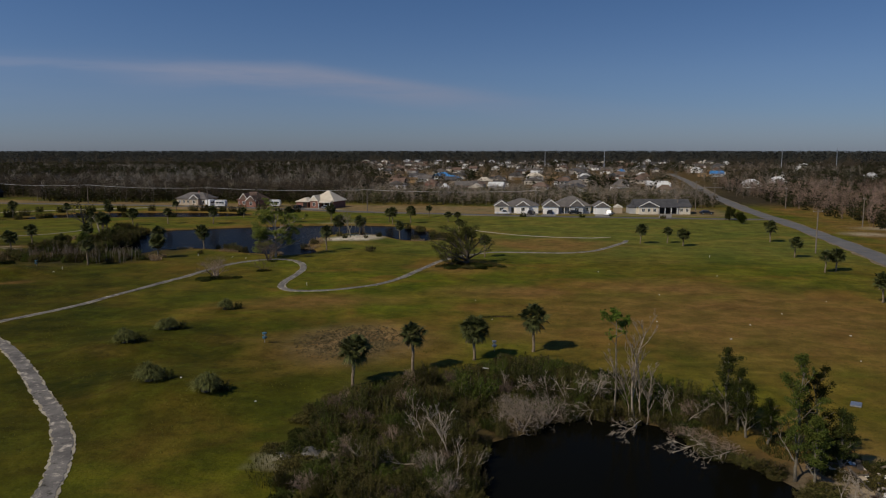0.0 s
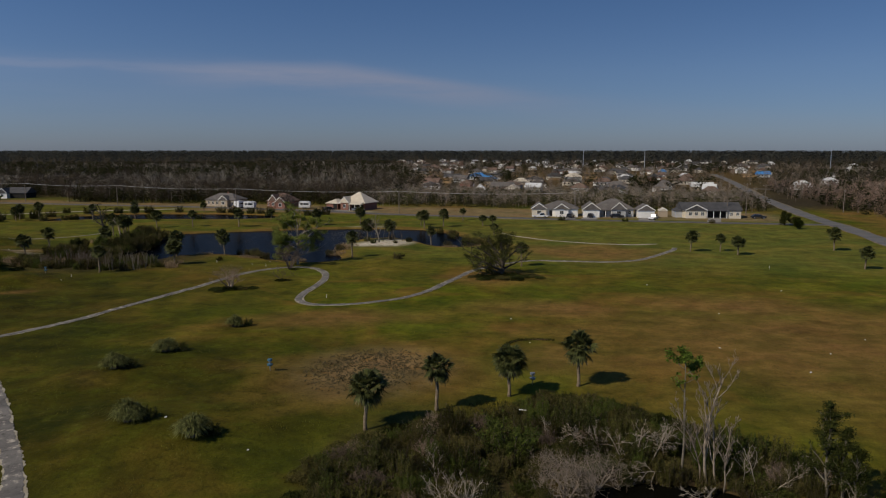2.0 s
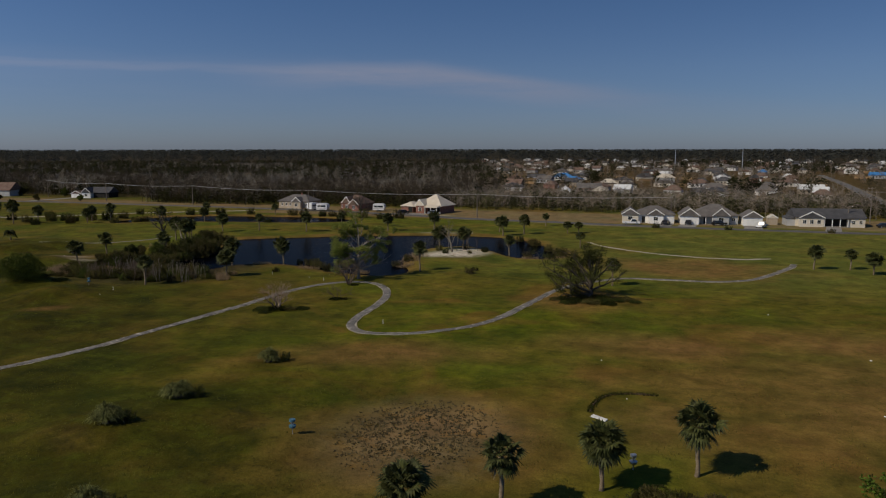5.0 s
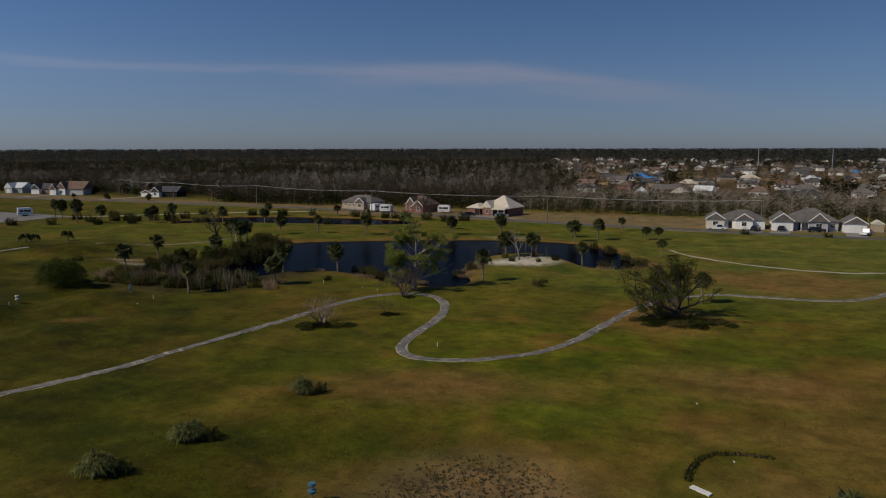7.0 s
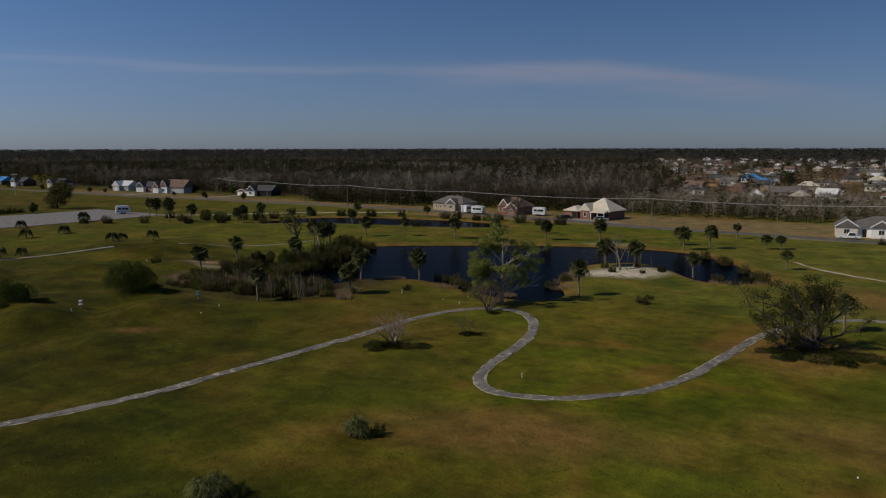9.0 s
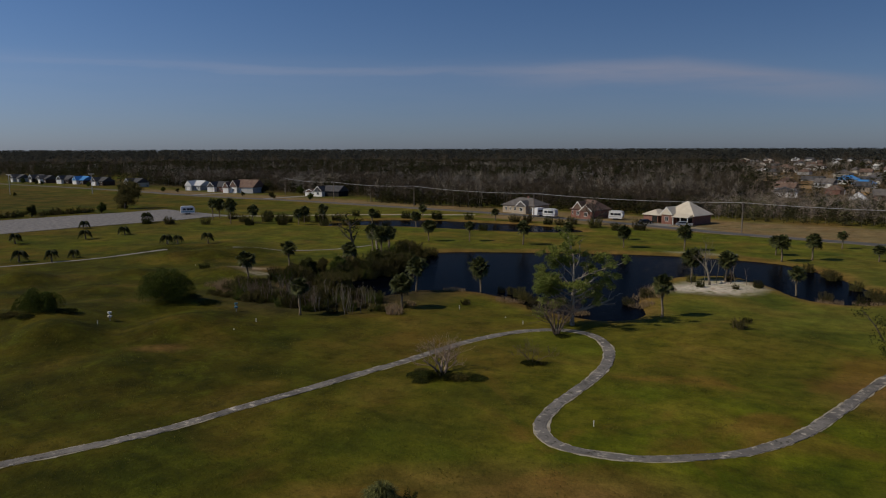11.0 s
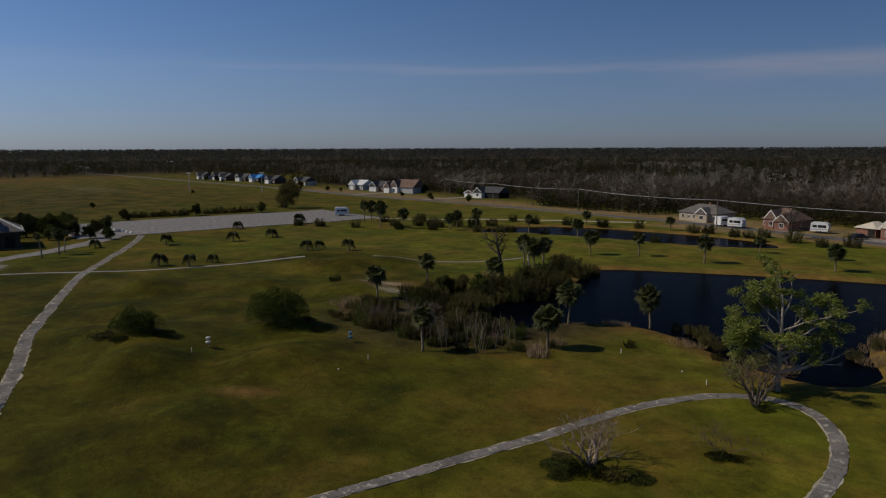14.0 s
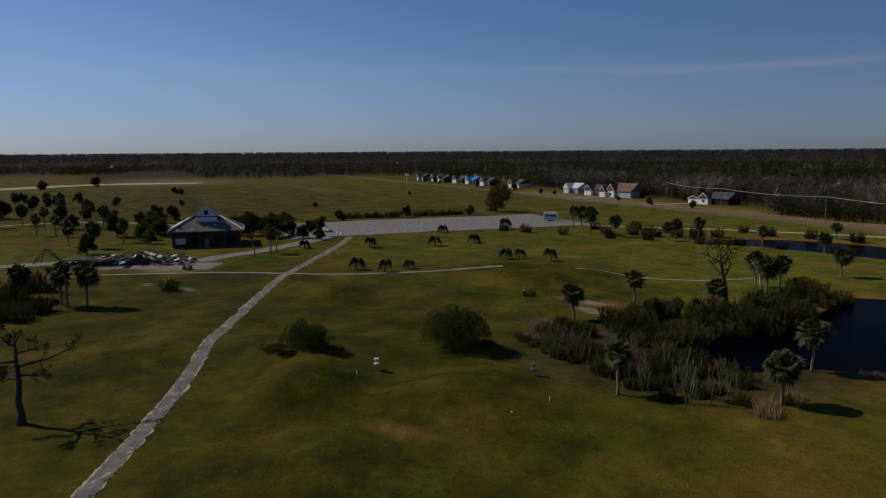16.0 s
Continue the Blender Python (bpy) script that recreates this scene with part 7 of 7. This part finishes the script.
# ---- ruined clubhouse ----
def clubhouse():
    e = thing("clubhouse", -222.5, 107.5, 0, 82, "storm-damaged dark brick clubhouse with a torn grey roof", "clubhouse")
    w = part("wall", wall_shape(-8, 8, 0, 14, 3.9, 0, "hip"), BROWN_BRICK, e)
    part("roof", roof_shape(-8, 8, 0, 14, 4.0, 4.2, "hip", 0.9, 0.25), SHINGLE, e, "grey shingled hip roof")
    up = part("upper_wall", wall_shape(-2.6, 2.6, 2.85, 10.6, 7.4, 2.4, "y"), SCRAP_WHITE, e, "white gablet wall")
    r = part("upper_roof", roof_shape(-2.6, 2.6, 3.2, 10.8, 7.4, 2.4, "y", 0.45, 0.2), DARK_SHINGLE, e)
    for k in (-1, 1):
        b = Shape().add([(k * 3.25, 2.58, 7.3), (k * 3.25, 2.58, 7.75), (0, 2.58, 10.15), (0, 2.58, 9.65), (k * 3.25, 2.7, 7.3), (k * 3.25, 2.7, 7.75), (0, 2.7, 10.15), (0, 2.7, 9.65)], [(0, 1, 2, 3), (7, 6, 5, 4), (1, 5, 6, 2), (0, 3, 7, 4), (0, 4, 5, 1)])
        part("barge_board", b, SCRAP_WHITE, r, "white barge board")
        part("hip_board", Shape().tube([(k * 8.7, -0.7, 4.36), (k * 5.6, 2.46, 6.06), (k * 3.1, 5.0, 7.44)], [0.26, 0.2, 0.24], 5), SCRAP_WHITE, e, "white board along the roof hip")
        part("eave_board", Shape().box(k * 8.93 - 0.05, -0.9, 3.9, k * 8.93 + 0.05, 14.9, 4.2), SCRAP_WHITE, e, "white eave board")
    part("gable_panel", Shape().add([(-2.7, 2.72, 7.55), (2.7, 2.72, 7.55), (0, 2.72, 9.62), (-2.7, 2.745, 7.55), (2.7, 2.745, 7.55), (0, 2.745, 9.62)], [(0, 1, 2), (5, 4, 3), (0, 3, 4, 1), (1, 4, 5, 2), (2, 5, 3, 0)]), SCRAP_WHITE, up, "white gable boards")
    # dark panel puts the shade inside the attic opening into colour
    part("louvre", Shape().box(-0.5, 2.66, 7.9, 0.5, 2.715, 8.9), DARK_PAINT_AND_SHADE, up, "dark attic opening")
    rc = random.Random(4)
    # bare boards where shingles are gone
    for k in range(7):
        u, v = rc.uniform(-6.5, 6), rc.uniform(0.3, 4)
        if abs(u) > 8.0 - v:
            continue
        p = part("torn_sheathing", Shape().box(0, 0, 0, rc.uniform(0.3, 1.1), rc.uniform(0.2, 0.5), 0.04), SCRAP_WHITE, e, "bare pale roof boards")
        p.matrix_basis = pose(u, -0.9 + v, 4.18 + v * 0.532, 28, 0, rc.uniform(-8, 8))
    # torn south slope; the white boards also put its sunlit brightness into colour
    for a, b, x in [(1.6, 1.0, -7.2), (4.6, 1.6, -6.6), (8.0, 1.4, -6.2), (11.2, 1.2, -7.2), (6.0, 1.0, -4.4)]:
        p = part("torn_sheathing", Shape().box(-1.1, -b, 0, 1.1, b, 0.05), SCRAP_WHITE, e, "bare white roof boards, also painting the sunlit slope")
        p.matrix_basis = pose(x, a, 4.2 + (8.9 + x) * 0.543, 0, -28.5, 0)
    for k in range(26):
        u, v = rc.uniform(0.2, 3.9), rc.uniform(-0.3, 10.5)
        if v < u - 0.4:
            continue
        p = part("torn_sheathing", Shape().box(-rc.uniform(0.4, 1.0), -rc.uniform(0.3, 0.9), 0, rc.uniform(0.3, 0.9), rc.uniform(0.3, 0.9), 0.05), SCRAP_WHITE, e, "bare white roof boards, also painting the sunlit slope")
        p.matrix_basis = pose(-8.5 + u, v, 4.28 + (u + 0.4) * 0.532, rc.uniform(-4, 4), -28.5 - rc.uniform(0, 5), rc.uniform(-12, 12))
    for x in (-7.4, -4.4, -1.5, 1.5, 4.4, 7.4):
        part("column", Shape().box(x - 0.22, -0.75, -0.2, x + 0.22, -0.3, 3.95), DARK_BARK, e, "square porch column")
    # uncut openings: their inner shade is painted as near-black panels
    for x in (-2.9, 2.9, 5.8):
        part("opening", Shape().box(x - 0.9, -0.05, 0.3, x + 0.9, 0.02, 2.9), DARK_PAINT_AND_SHADE, w, "dark broken-out window")
    door(w, 0, 0, TEAL)
    part("sign_board", Shape().box(-7.6, -0.14, 1.0, -4.9, -0.04, 2.4), SCRAP_WHITE, w, "pale boarded-up opening")
    part("slab", Shape().box(-8.3, -0.9, -0.3, 8.3, 14.4, 0.08), ASPHALT, e)


clubhouse()


def debris_pile(x, y, rz, length, width, n, seed, label):
    rng = random.Random(seed)
    e = thing("debris_pile", x, y, 0, rz, label, "debris")
    for k in range(n):
        u, v = rng.uniform(-length / 2, length / 2), rng.gauss(0, width / 4)
        top = min(2.3, length / 9) * (1 - (abs(u) / (length / 2)) ** 2) * rng.uniform(0.1, 1)
        if k % 5 < 3:
            a, b = rng.uniform(0.4, 2.0) * min(1.3, length / 6), rng.uniform(0.3, 1.0) * min(1.3, length / 6)
            s = Shape().box(-a / 2, -b / 2, -0.03, a / 2, b / 2, 0.03)
            p = part("sheet", s, rng.choice((SCRAP_WHITE, SCRAP_WHITE, CHROME, DARK_SHINGLE, BROWN_BRICK) if length > 10 else (SCRAP_WHITE, PALE_WOOD, TAN_BRICK, BROWN_BRICK, DARK_BARK)), e)
        else:
            a = rng.uniform(1.5, 4.5) * min(1, length / 8)
            p = part("beam", Shape().box(-a / 2, -0.07, -0.05, a / 2, 0.07, 0.05), rng.choice((PALE_WOOD, DARK_BARK, DARK_BARK)), e)
        p.matrix_basis = pose(u, v, 0.1 + top, rng.uniform(-35, 35), rng.uniform(-30, 30), rng.uniform(0, 180))
    core = Shape()
    us = [-length / 2 + length * k / 10 for k in range(11)]
    core.tube([(u, 0.2 * math.sin(u), 0.05) for u in us], [0.15 + 0.75 * width / 5 * (1 - (abs(u) / (length / 2)) ** 2) * rng.uniform(0.7, 1.2) for u in us], 9)
    part("rubble", core, DIRT, e)
    return e


debris_pile(-201.5, 91, 78, 24, 8, 240, 5, "long heap of torn metal sheets and broken beams")
debris_pile(26.4, 52.6, -40, 5, 3.5, 34, 6, "scattered broken boards on bare soil")
debris_pile(29.2, 48.6, 20, 5.5, 6.0, 60, 8, "broken pale boards and torn sheets strewn on soil")
e_ = thing("collapsed_roof", -203.5, 84.5, 0, 78, "dark flat roof collapsed onto low broken posts", "collapsed roof")
part("deck", Shape().box(-6.5, -2.6, 1.15, 6.5, 2.6, 1.4), BROWN_BRICK, e_)
part("fascia", Shape().box(-6.55, -2.72, 1.2, 6.55, -2.62, 1.52), PALE_WOOD, e_, "pale broken fascia board")
for k in range(5):
    part("post", Shape().box(-6.2 + 3.1 * k, -2.4, -0.2, -5.95 + 3.1 * k, -2.15, 1.15), DARK_BARK, e_)
    part("post", Shape().box(-6.2 + 3.1 * k, 2.15, -0.2, -5.95 + 3.1 * k, 2.4, 1.15), DARK_BARK, e_)
# bent roof truss standing in the rubble
e_ = thing("roof_truss", -209, 74, 0, 80, "rusted bent roof truss leaning in rubble", "roof truss")
for k, (a, b) in enumerate([((-3, 0, 0), (-0.5, 0, 3.2)), ((3, 0, 0), (0.6, 0, 3.0)), ((-0.5, 0, 3.2), (0.6, 0, 3.0)), ((-3, 0, 0), (0.6, 0, 3.0)), ((3, 0, 0), (-0.5, 0, 3.2)), ((-1.7, 1.4, 0), (-0.5, 0, 3.2)), ((2.2, 1.5, 0), (0.6, 0, 3.0))]):
    part("strut", Shape().tube([a, b], [0.09, 0.09], 5), DARK_BARK, e_)


# ---- vehicles ----
def car(x, y, rz, paint, label, length=4.7, high=1.45, pickup=False):
    e = thing("car" if not pickup else "pickup_truck", x, y, 0.05, rz, label, "car" if not pickup else "pickup truck")
    L, W = length / 2, 0.9
    body = Shape().box(-L, -W, 0.35, L, W, 0.85)
    if pickup:
        prof = [(-0.2, 0.85), (0.15, high + 0.2), (1.35, high + 0.2), (1.9, 0.85)]
    else:
        prof = [(-L * 0.85, 0.85), (-L * 0.55, high), (L * 0.2, high), (L * 0.55, 0.85)]
    v = [(px, -W * (0.98 if pz < 1 else 0.8), pz) for px, pz in prof] + [(px, W * (0.98 if pz < 1 else 0.8), pz) for px, pz in prof]
    body.add(v, [(0, 1, 2, 3)[::-1], (4, 5, 6, 7), (0, 4, 5, 1), (1, 5, 6, 2), (2, 6, 7, 3)])
    b = part("body", body, paint, e)
    for side in (-1, 1):
        m = [(px * 0.94 + (0.05 if pickup else -0.05), side * (W * (0.99 if pz < 1 else 0.82) + 0.012), 0.92 if pz < 1 else pz - 0.1) for px, pz in prof]
        part("side_window", Shape().add(m, [(0, 1, 2, 3)]), GLASS, b, "dark side window")
    m = [(prof[3][0] - 0.06, -W * 0.9, 0.95), (prof[3][0] - 0.06, W * 0.9, 0.95), (prof[2][0] + 0.08, W * 0.75, prof[2][1] - 0.06), (prof[2][0] + 0.08, -W * 0.75, prof[2][1] - 0.06)]
    part("windscreen", Shape().add([(px + 0.03, py, pz + 0.02) for px, py, pz in m], [(0, 1, 2, 3)]), GLASS, b, "dark windscreen")
    for wx in (-L * 0.62, L * 0.62):
        for wy in (-W + 0.02, W - 0.02):
            t = part("wheel", Shape().tube([(wx, wy - 0.1, 0.3), (wx, wy + 0.1, 0.3)], [0.34, 0.34], 12), TYRE, e)
            part("rim", Shape().tube([(wx, wy - 0.115, 0.3), (wx, wy + 0.115, 0.3)], [0.2, 0.2], 8), CHROME, t)
    return e


def camper(x, y, rz, label, length=6.5, stripe=None):
    e = thing("camper_trailer", x, y, 0.05, rz, label, "camper trailer", "campers")
    L = length / 2
    s = Shape()
    prof = [(-L, 0.5), (-L + 0.1, 2.7), (-L + 0.4, 2.9), (L - 0.9, 2.9), (L - 0.2, 2.5), (L, 1.6), (L - 0.3, 0.5)]
    s.add([(a, -1.15, b) for a, b in prof] + [(a, 1.15, b) for a, b in prof], [tuple(range(7))[::-1], tuple(range(7, 14))] + [(k, (k + 1) % 7, (k + 1) % 7 + 7, k + 7) for k in range(7)])
    b = part("body", s, CAR_WHITE, e)
    part("stripe", Shape().box(-L + 0.1, -1.17, 0.9, L - 0.3, -1.14, 1.15), stripe or GREY_SIDING, b, "coloured side stripe")
    for wx in (-L * 0.5, 0.1, L * 0.5):
        part("window", Shape().box(wx - 0.5, -1.18, 1.5, wx + 0.5, -1.14, 2.2), GLASS, b, "dark window")
    for wx in (-0.5, 0.4):
        for wy in (-1.05, 1.05):
            part("wheel", Shape().tube([(wx, wy - 0.1, 0.3), (wx, wy + 0.1, 0.3)], [0.35, 0.35], 10), TYRE, e)
    part("drawbar", Shape().box(L - 0.3, -0.08, 0.42, L + 0.9, 0.08, 0.54), DARK_SHINGLE, e)
    return e


car(-18.3, 266.5, 10, CAR_WHITE, "white pickup truck parked by the street", 5.4, 1.5, True)
car(-8.0, 268.5, 80, CAR_BLACK, "dark car parked at a garage", 4.6)
car(19.5, 268.5, 70, CAR_WHITE, "white pickup truck in front of the garage", 5.2, 1.5, True)
car(-1.2, 271.4, 85, CAR_BLACK, "dark car parked on a drive", 4.6)
car(7.6, 271.6, 20, CAR_BLACK, "dark car parked before a porch", 4.6)
car(54.5, 279, 5, CAR_BLACK, "black car parked on the verge", 4.8)
car(-100.4, 279.5, 60, CAR_BLACK, "dark car under the carport roof", 4.6)
car(-88.5, 279.5, 20, CAR_SILVER, "silver car beside the brick house", 4.8)
camper(-134.2, 281.5, 0, "white camper trailer beside the brick house", 4.6)
camper(-139.5, 283, 80, "white camper trailer beside the tan house", 4.2)
camper(-113, 286.5, 10, "white camper trailer between two houses", 4.6)
camper(-243.5, 217.5, 60, "white and teal camper at the parking lot's end", 4.8, TEAL)


# ---- poles and wires ----
def pole(x, y, h, rz=0, arm=2.2, label="weathered wooden utility pole with a crossarm"):
    e = thing("utility_pole", x, y, 0, rz, label, "utility pole", "utility poles")
    part("post", Shape().tube([(0, 0, -0.5), (0, 0, h * 0.5), (0, 0, h)], [0.17, 0.145, 0.11], 8), POLE_WOOD, e)
    a = part("crossarm", Shape().box(-arm / 2, -0.06, h - 0.55, arm / 2, 0.06, h - 0.42), POLE_WOOD, e)
    for k in (-0.45, 0.0, 0.45):
        part("insulator", Shape().tube([(arm * k, 0, h - 0.42), (arm * k, 0, h - 0.22)], [0.05, 0.035], 6), SCRAP_WHITE, a, "pale insulator")
    return e


LINE = [(-6.8, 275.6), (-70, 271.5), (-137, 275.5), (-200, 290), (-252, 297), (-304, 314)]
for x, y in LINE:
    pole(x, y, 8.4, 75)


def wire(a, b, za, zb, sag, off, name="power_line", r=0.035):
    d = Vector((b[0] - a[0], b[1] - a[1], 0)).normalized()
    nx, ny = -d.y * off, d.x * off
    pts = [(a[0] + (b[0] - a[0]) * t + nx, a[1] + (b[1] - a[1]) * t + ny, za + (zb - za) * t - sag * 4 * t * (1 - t)) for t in [k / 16 for k in range(17)]]
    ob = new(name, Shape().tube(pts, [r] * 17, 5).mesh(name, WIRE))
    return tagged(ob, "thin pale power line hanging between poles", "power line", "power lines")


for a, b in zip(LINE, LINE[1:]):
    for off in (-0.3, 0.25):
        wire(a, b, 8.2, 8.2, 0.7, off, r=0.032)
for x, y, h in [(60.7, 176, 9.9), (68, 340, 9), (52.7, 292.5, 11.5), (44.6, 281, 6.4), (78 + 12, 312, 8.5), (93, 240, 9), (93, 180, 9), (96, 400, 9), (104, 500, 9)]:
    pole(x, y, h, 90 if x > 85 else 10, label="weathered wooden roadside utility pole")
for x, y, h in [(250.5, 941, 24), (40, 820, 22), (-25, 880, 22), (330, 1000, 26)]:
    e_ = thing("radio_mast", x, y, 0, 0, "tall thin grey radio mast far off", "mast", "far masts")
    part("lattice", Shape().tube([(0, 0, -0.5), (0, 0, h)], [0.5, 0.3], 4), CHROME, e_)
for x, y, rz in [(-420, 232, 20), (-395, 262, 40)]:
    e_ = thing("floodlight_mast", x, y, 0, rz, "tall mast with a row of floodlights in the field", "floodlight", "field floodlights")
    part("post", Shape().tube([(0, 0, -0.5), (0, 0, 10)], [0.18, 0.11], 7), CHROME, e_)
    for k in (-1.2, -0.4, 0.4, 1.2):
        part("lamp_head", Shape().box(k - 0.25, -0.2, 9.9, k + 0.25, 0.2, 10.3), SCRAP_WHITE, e_, "pale lamp head")


# ---- course furniture and litter ----
def basket(x, y, paint, label):
    e = thing("disc_golf_basket", x, y, hgt(x, y), 0, label, "disc golf basket", "disc golf baskets", 0.85)
    part("post", Shape().tube([(0, 0, -0.2), (0, 0, 1.45)], [0.05, 0.05], 8), CHROME, e)
    part("top_band", Shape().tube([(0, 0, 1.22), (0, 0, 1.42)], [0.3, 0.3], 14), paint, e)
    part("tray", Shape().tube([(0, 0, 0.6), (0, 0, 0.82)], [0.3, 0.36], 14), paint, e)
    for k in range(12):
        a = k * math.pi / 6
        part("chain", Shape().tube([(0.27 * math.cos(a), 0.27 * math.sin(a), 1.22), (0.12 * math.cos(a), 0.12 * math.sin(a), 1.0), (0.05 * math.cos(a), 0.05 * math.sin(a), 0.82)], [0.012] * 3, 3), CHROME, e)


basket(-28.9, 78.4, BLUE_PLASTIC, "blue disc golf basket on a steel post")
basket(-2.2, 81.8, CHROME, "grey steel disc golf basket beside a palm")
basket(-97.6, 127.6, BLUE_PLASTIC, "blue disc golf basket near the thicket")
basket(-105, 113.2, SCRAP_WHITE, "white disc golf basket on a steel post")
for x, y in [(-103, 110.5), (-90, 125), (-74.5, 149), (-38.4, 118.6), (-58, 226), (36, 165), (-62, 146)]:
    e_ = thing("marker_post", x, y, hgt(x, y), 0, "short white marker post in the grass", "marker post", "marker posts")
    part("stake", Shape().box(-0.028, -0.028, -0.2, 0.028, 0.028, 0.5), SCRAP_WHITE, e_)
    part("cap", Shape().box(-0.036, -0.036, 0.5, 0.036, 0.036, 0.54), SCRAP_WHITE, e_)
rl = random.Random(33)
for k, (x, y) in enumerate([(20.5, 119.4), (11.6, 140.9), (33, 140), (30, 100), (36, 108), (41, 96), (26, 92), (45, 118), (18, 100), (38, 84), (-22, 60), (-8, 110), (30, 76), (34, 62), (-6, 69), (-31, 63), (48, 74), (-88, 120), (-66, 148), (-64, 152), (-140, 150), (-128, 152), (-4.1, 97.6)]):
    s_ = Shape()
    a, b, c = rl.uniform(0.07, 0.15), rl.uniform(0.06, 0.11), rl.uniform(0.05, 0.1)
    s_.add([(-a, -b, 0), (a, -b * 0.8, 0), (a * 0.9, b, 0), (-a * 0.8, b * 0.9, 0), (-a * 0.7, -b * 0.6, c), (a * 0.6, -b * 0.5, c * 0.7), (a * 0.7, b * 0.5, c), (-a * 0.5, b * 0.7, c * 0.8)], [(0, 3, 2, 1), (4, 5, 6, 7), (0, 1, 5, 4), (1, 2, 6, 5), (2, 3, 7, 6), (3, 0, 4, 7)])
    o = new("litter_scrap", s_.mesh("litter_scrap", SCRAP_WHITE))
    o.matrix_basis = pose(x, y, hgt(x, y) + 0.05, 0, 0, rl.uniform(0, 360))
    tagged(o, "white storm litter scrap lying in the grass", "litter", "litter scraps")
# corrugated sheet, board and broken slab
e_ = thing("metal_sheet", 32.2, 68.6, hgt(32.2, 68.6) + 0.12, 68, "blue-grey corrugated metal sheet on the grass", "metal sheet", "", 0.7)
s_ = Shape()
for k in range(8):
    s_.box(-0.9, -0.6 + 0.15 * k, 0.02 * (k % 2), 0.9, -0.45 + 0.15 * k, 0.05 + 0.02 * (k % 2))
part("corrugation", s_, CHROME, e_)
part("frame_edge", Shape().box(-0.95, -0.65, -0.1, 0.95, 0.65, 0.0), CHROME, e_)
o = new("white_board", Shape().box(-0.75, -0.22, 0, 0.75, 0.22, 0.1).mesh("white_board", SCRAP_WHITE))
o.matrix_basis = pose(-5.9, 91.4, hgt(-5.9, 91.4) + 0.06, 4, 3, -25)
tagged(o, "white board lying on the old green's edge", "board")
o = new("white_board", Shape().box(-0.32, -0.05, 0, 0.32, 0.05, 0.05).mesh("white_board", SCRAP_WHITE))
o.matrix_basis = pose(-2.0, 71.2, 1.0, 0, 4, 5)
tagged(o, "white board lying across a shrub", "board")
for k, (x, y, s0) in enumerate([(-13, 49.8, 0.9), (-14.6, 48.9, 0.6), (-15.4, 49.6, 0.45), (-12.2, 48.6, 0.5), (-11.4, 47.6, 0.4)]):
    s_ = Shape()
    s_.tube([(0, 0, -0.2), (0, 0, 0.18 * s0), (0.1, 0, 0.27 * s0)], [0.95 * s0, 0.85 * s0, 0.5 * s0], 6)
    o = new("broken_slab", s_.mesh("broken_slab", CONCRETE))
    o.matrix_basis = pose(x, y, hgt(x, y), 8, 6, 40 * k)
    tagged(o, "broken pale concrete lump on bare soil", "concrete rubble", "concrete rubble")
# low dark rim of the old green
rim = spline([(-6.9, 93.0), (-6.8, 95.6), (-5.9, 98.1), (-3.9, 99.3), (-1.6, 99.6)], 0.5)
s_ = Shape()
rr = random.Random(2)
s_.tube([(x, y, hgt(x, y) - 0.01) for x, y in rim], [rr.uniform(0.04, 0.16) for _ in rim], 6)
tagged(new("green_rim", s_.mesh("green_rim", DIRT)), "low dark soil rim of the old putting green", "soil rim", kind="structure")
scatter_blades("rim_weeds", [(float(x), float(y), 0.35) for x, y in rim[::1]], DARK_LEAF, "dark weeds on the old green's rim", 0.28, 40, 0.04, 15, category="weeds")
# pale seams across the walkway
for x, y, rz in [(-40.2, 56.2, 42), (-118, 96.6, 16), (-146, 106, 20)]:
    o = new("pavement_seam", bpy.data.meshes.get("pavement_seam") or Shape().box(-0.05, -0.66, 0, 0.05, 0.66, 0.012).mesh("pavement_seam", CONCRETE))
    o.matrix_basis = pose(x, y, hgt(x, y) + 0.07, 0, 0, rz - 70 if rz < 40 else rz + 90)
    tagged(o, kind="structure", label="pale worn seam across the asphalt path", category="seam")
# white blocks along the lot's edge
for k in range(9):
    o = new("wheel_stop", bpy.data.meshes.get("wheel_stop") or Shape().add([(-0.6, -0.3, -0.1), (0.6, -0.3, -0.1), (0.6, 0.3, -0.1), (-0.6, 0.3, -0.1), (-0.5, -0.2, 0.4), (0.5, -0.2, 0.4), (0.5, 0.2, 0.4), (-0.5, 0.2, 0.4)], [(0, 3, 2, 1), (4, 5, 6, 7), (0, 1, 5, 4), (1, 2, 6, 5), (2, 3, 7, 6), (3, 0, 4, 7)]).mesh("wheel_stop", SCRAP_WHITE))
    o.matrix_basis = pose(-259.5 + 2.9 * k, 143.3 + 0.22 * k, 0.12, 0, 0, 5)
    tagged(o, "white concrete block at the parking lot's edge", "wheel stop", "white blocks on the lot")
for k in range(60):
    y = 100 + 9 * k
    x = float(np.interp(y, [p[1] for p in ROAD_LINE], [p[0] for p in ROAD_LINE]))
    o = new("centre_line", bpy.data.meshes.get("centre_line") or Shape().box(-0.05, -1.4, 0, 0.05, 1.4, 0.015).mesh("centre_line", VERGE))
    o.matrix_basis = pose(x, y, 0.075, 0, 0, -math.degrees(math.atan2(float(np.interp(y + 5, [p[1] for p in ROAD_LINE], [p[0] for p in ROAD_LINE])) - x, 5)))
    tagged(o, kind="structure", label="worn yellow centre line of the road", category="road marking")
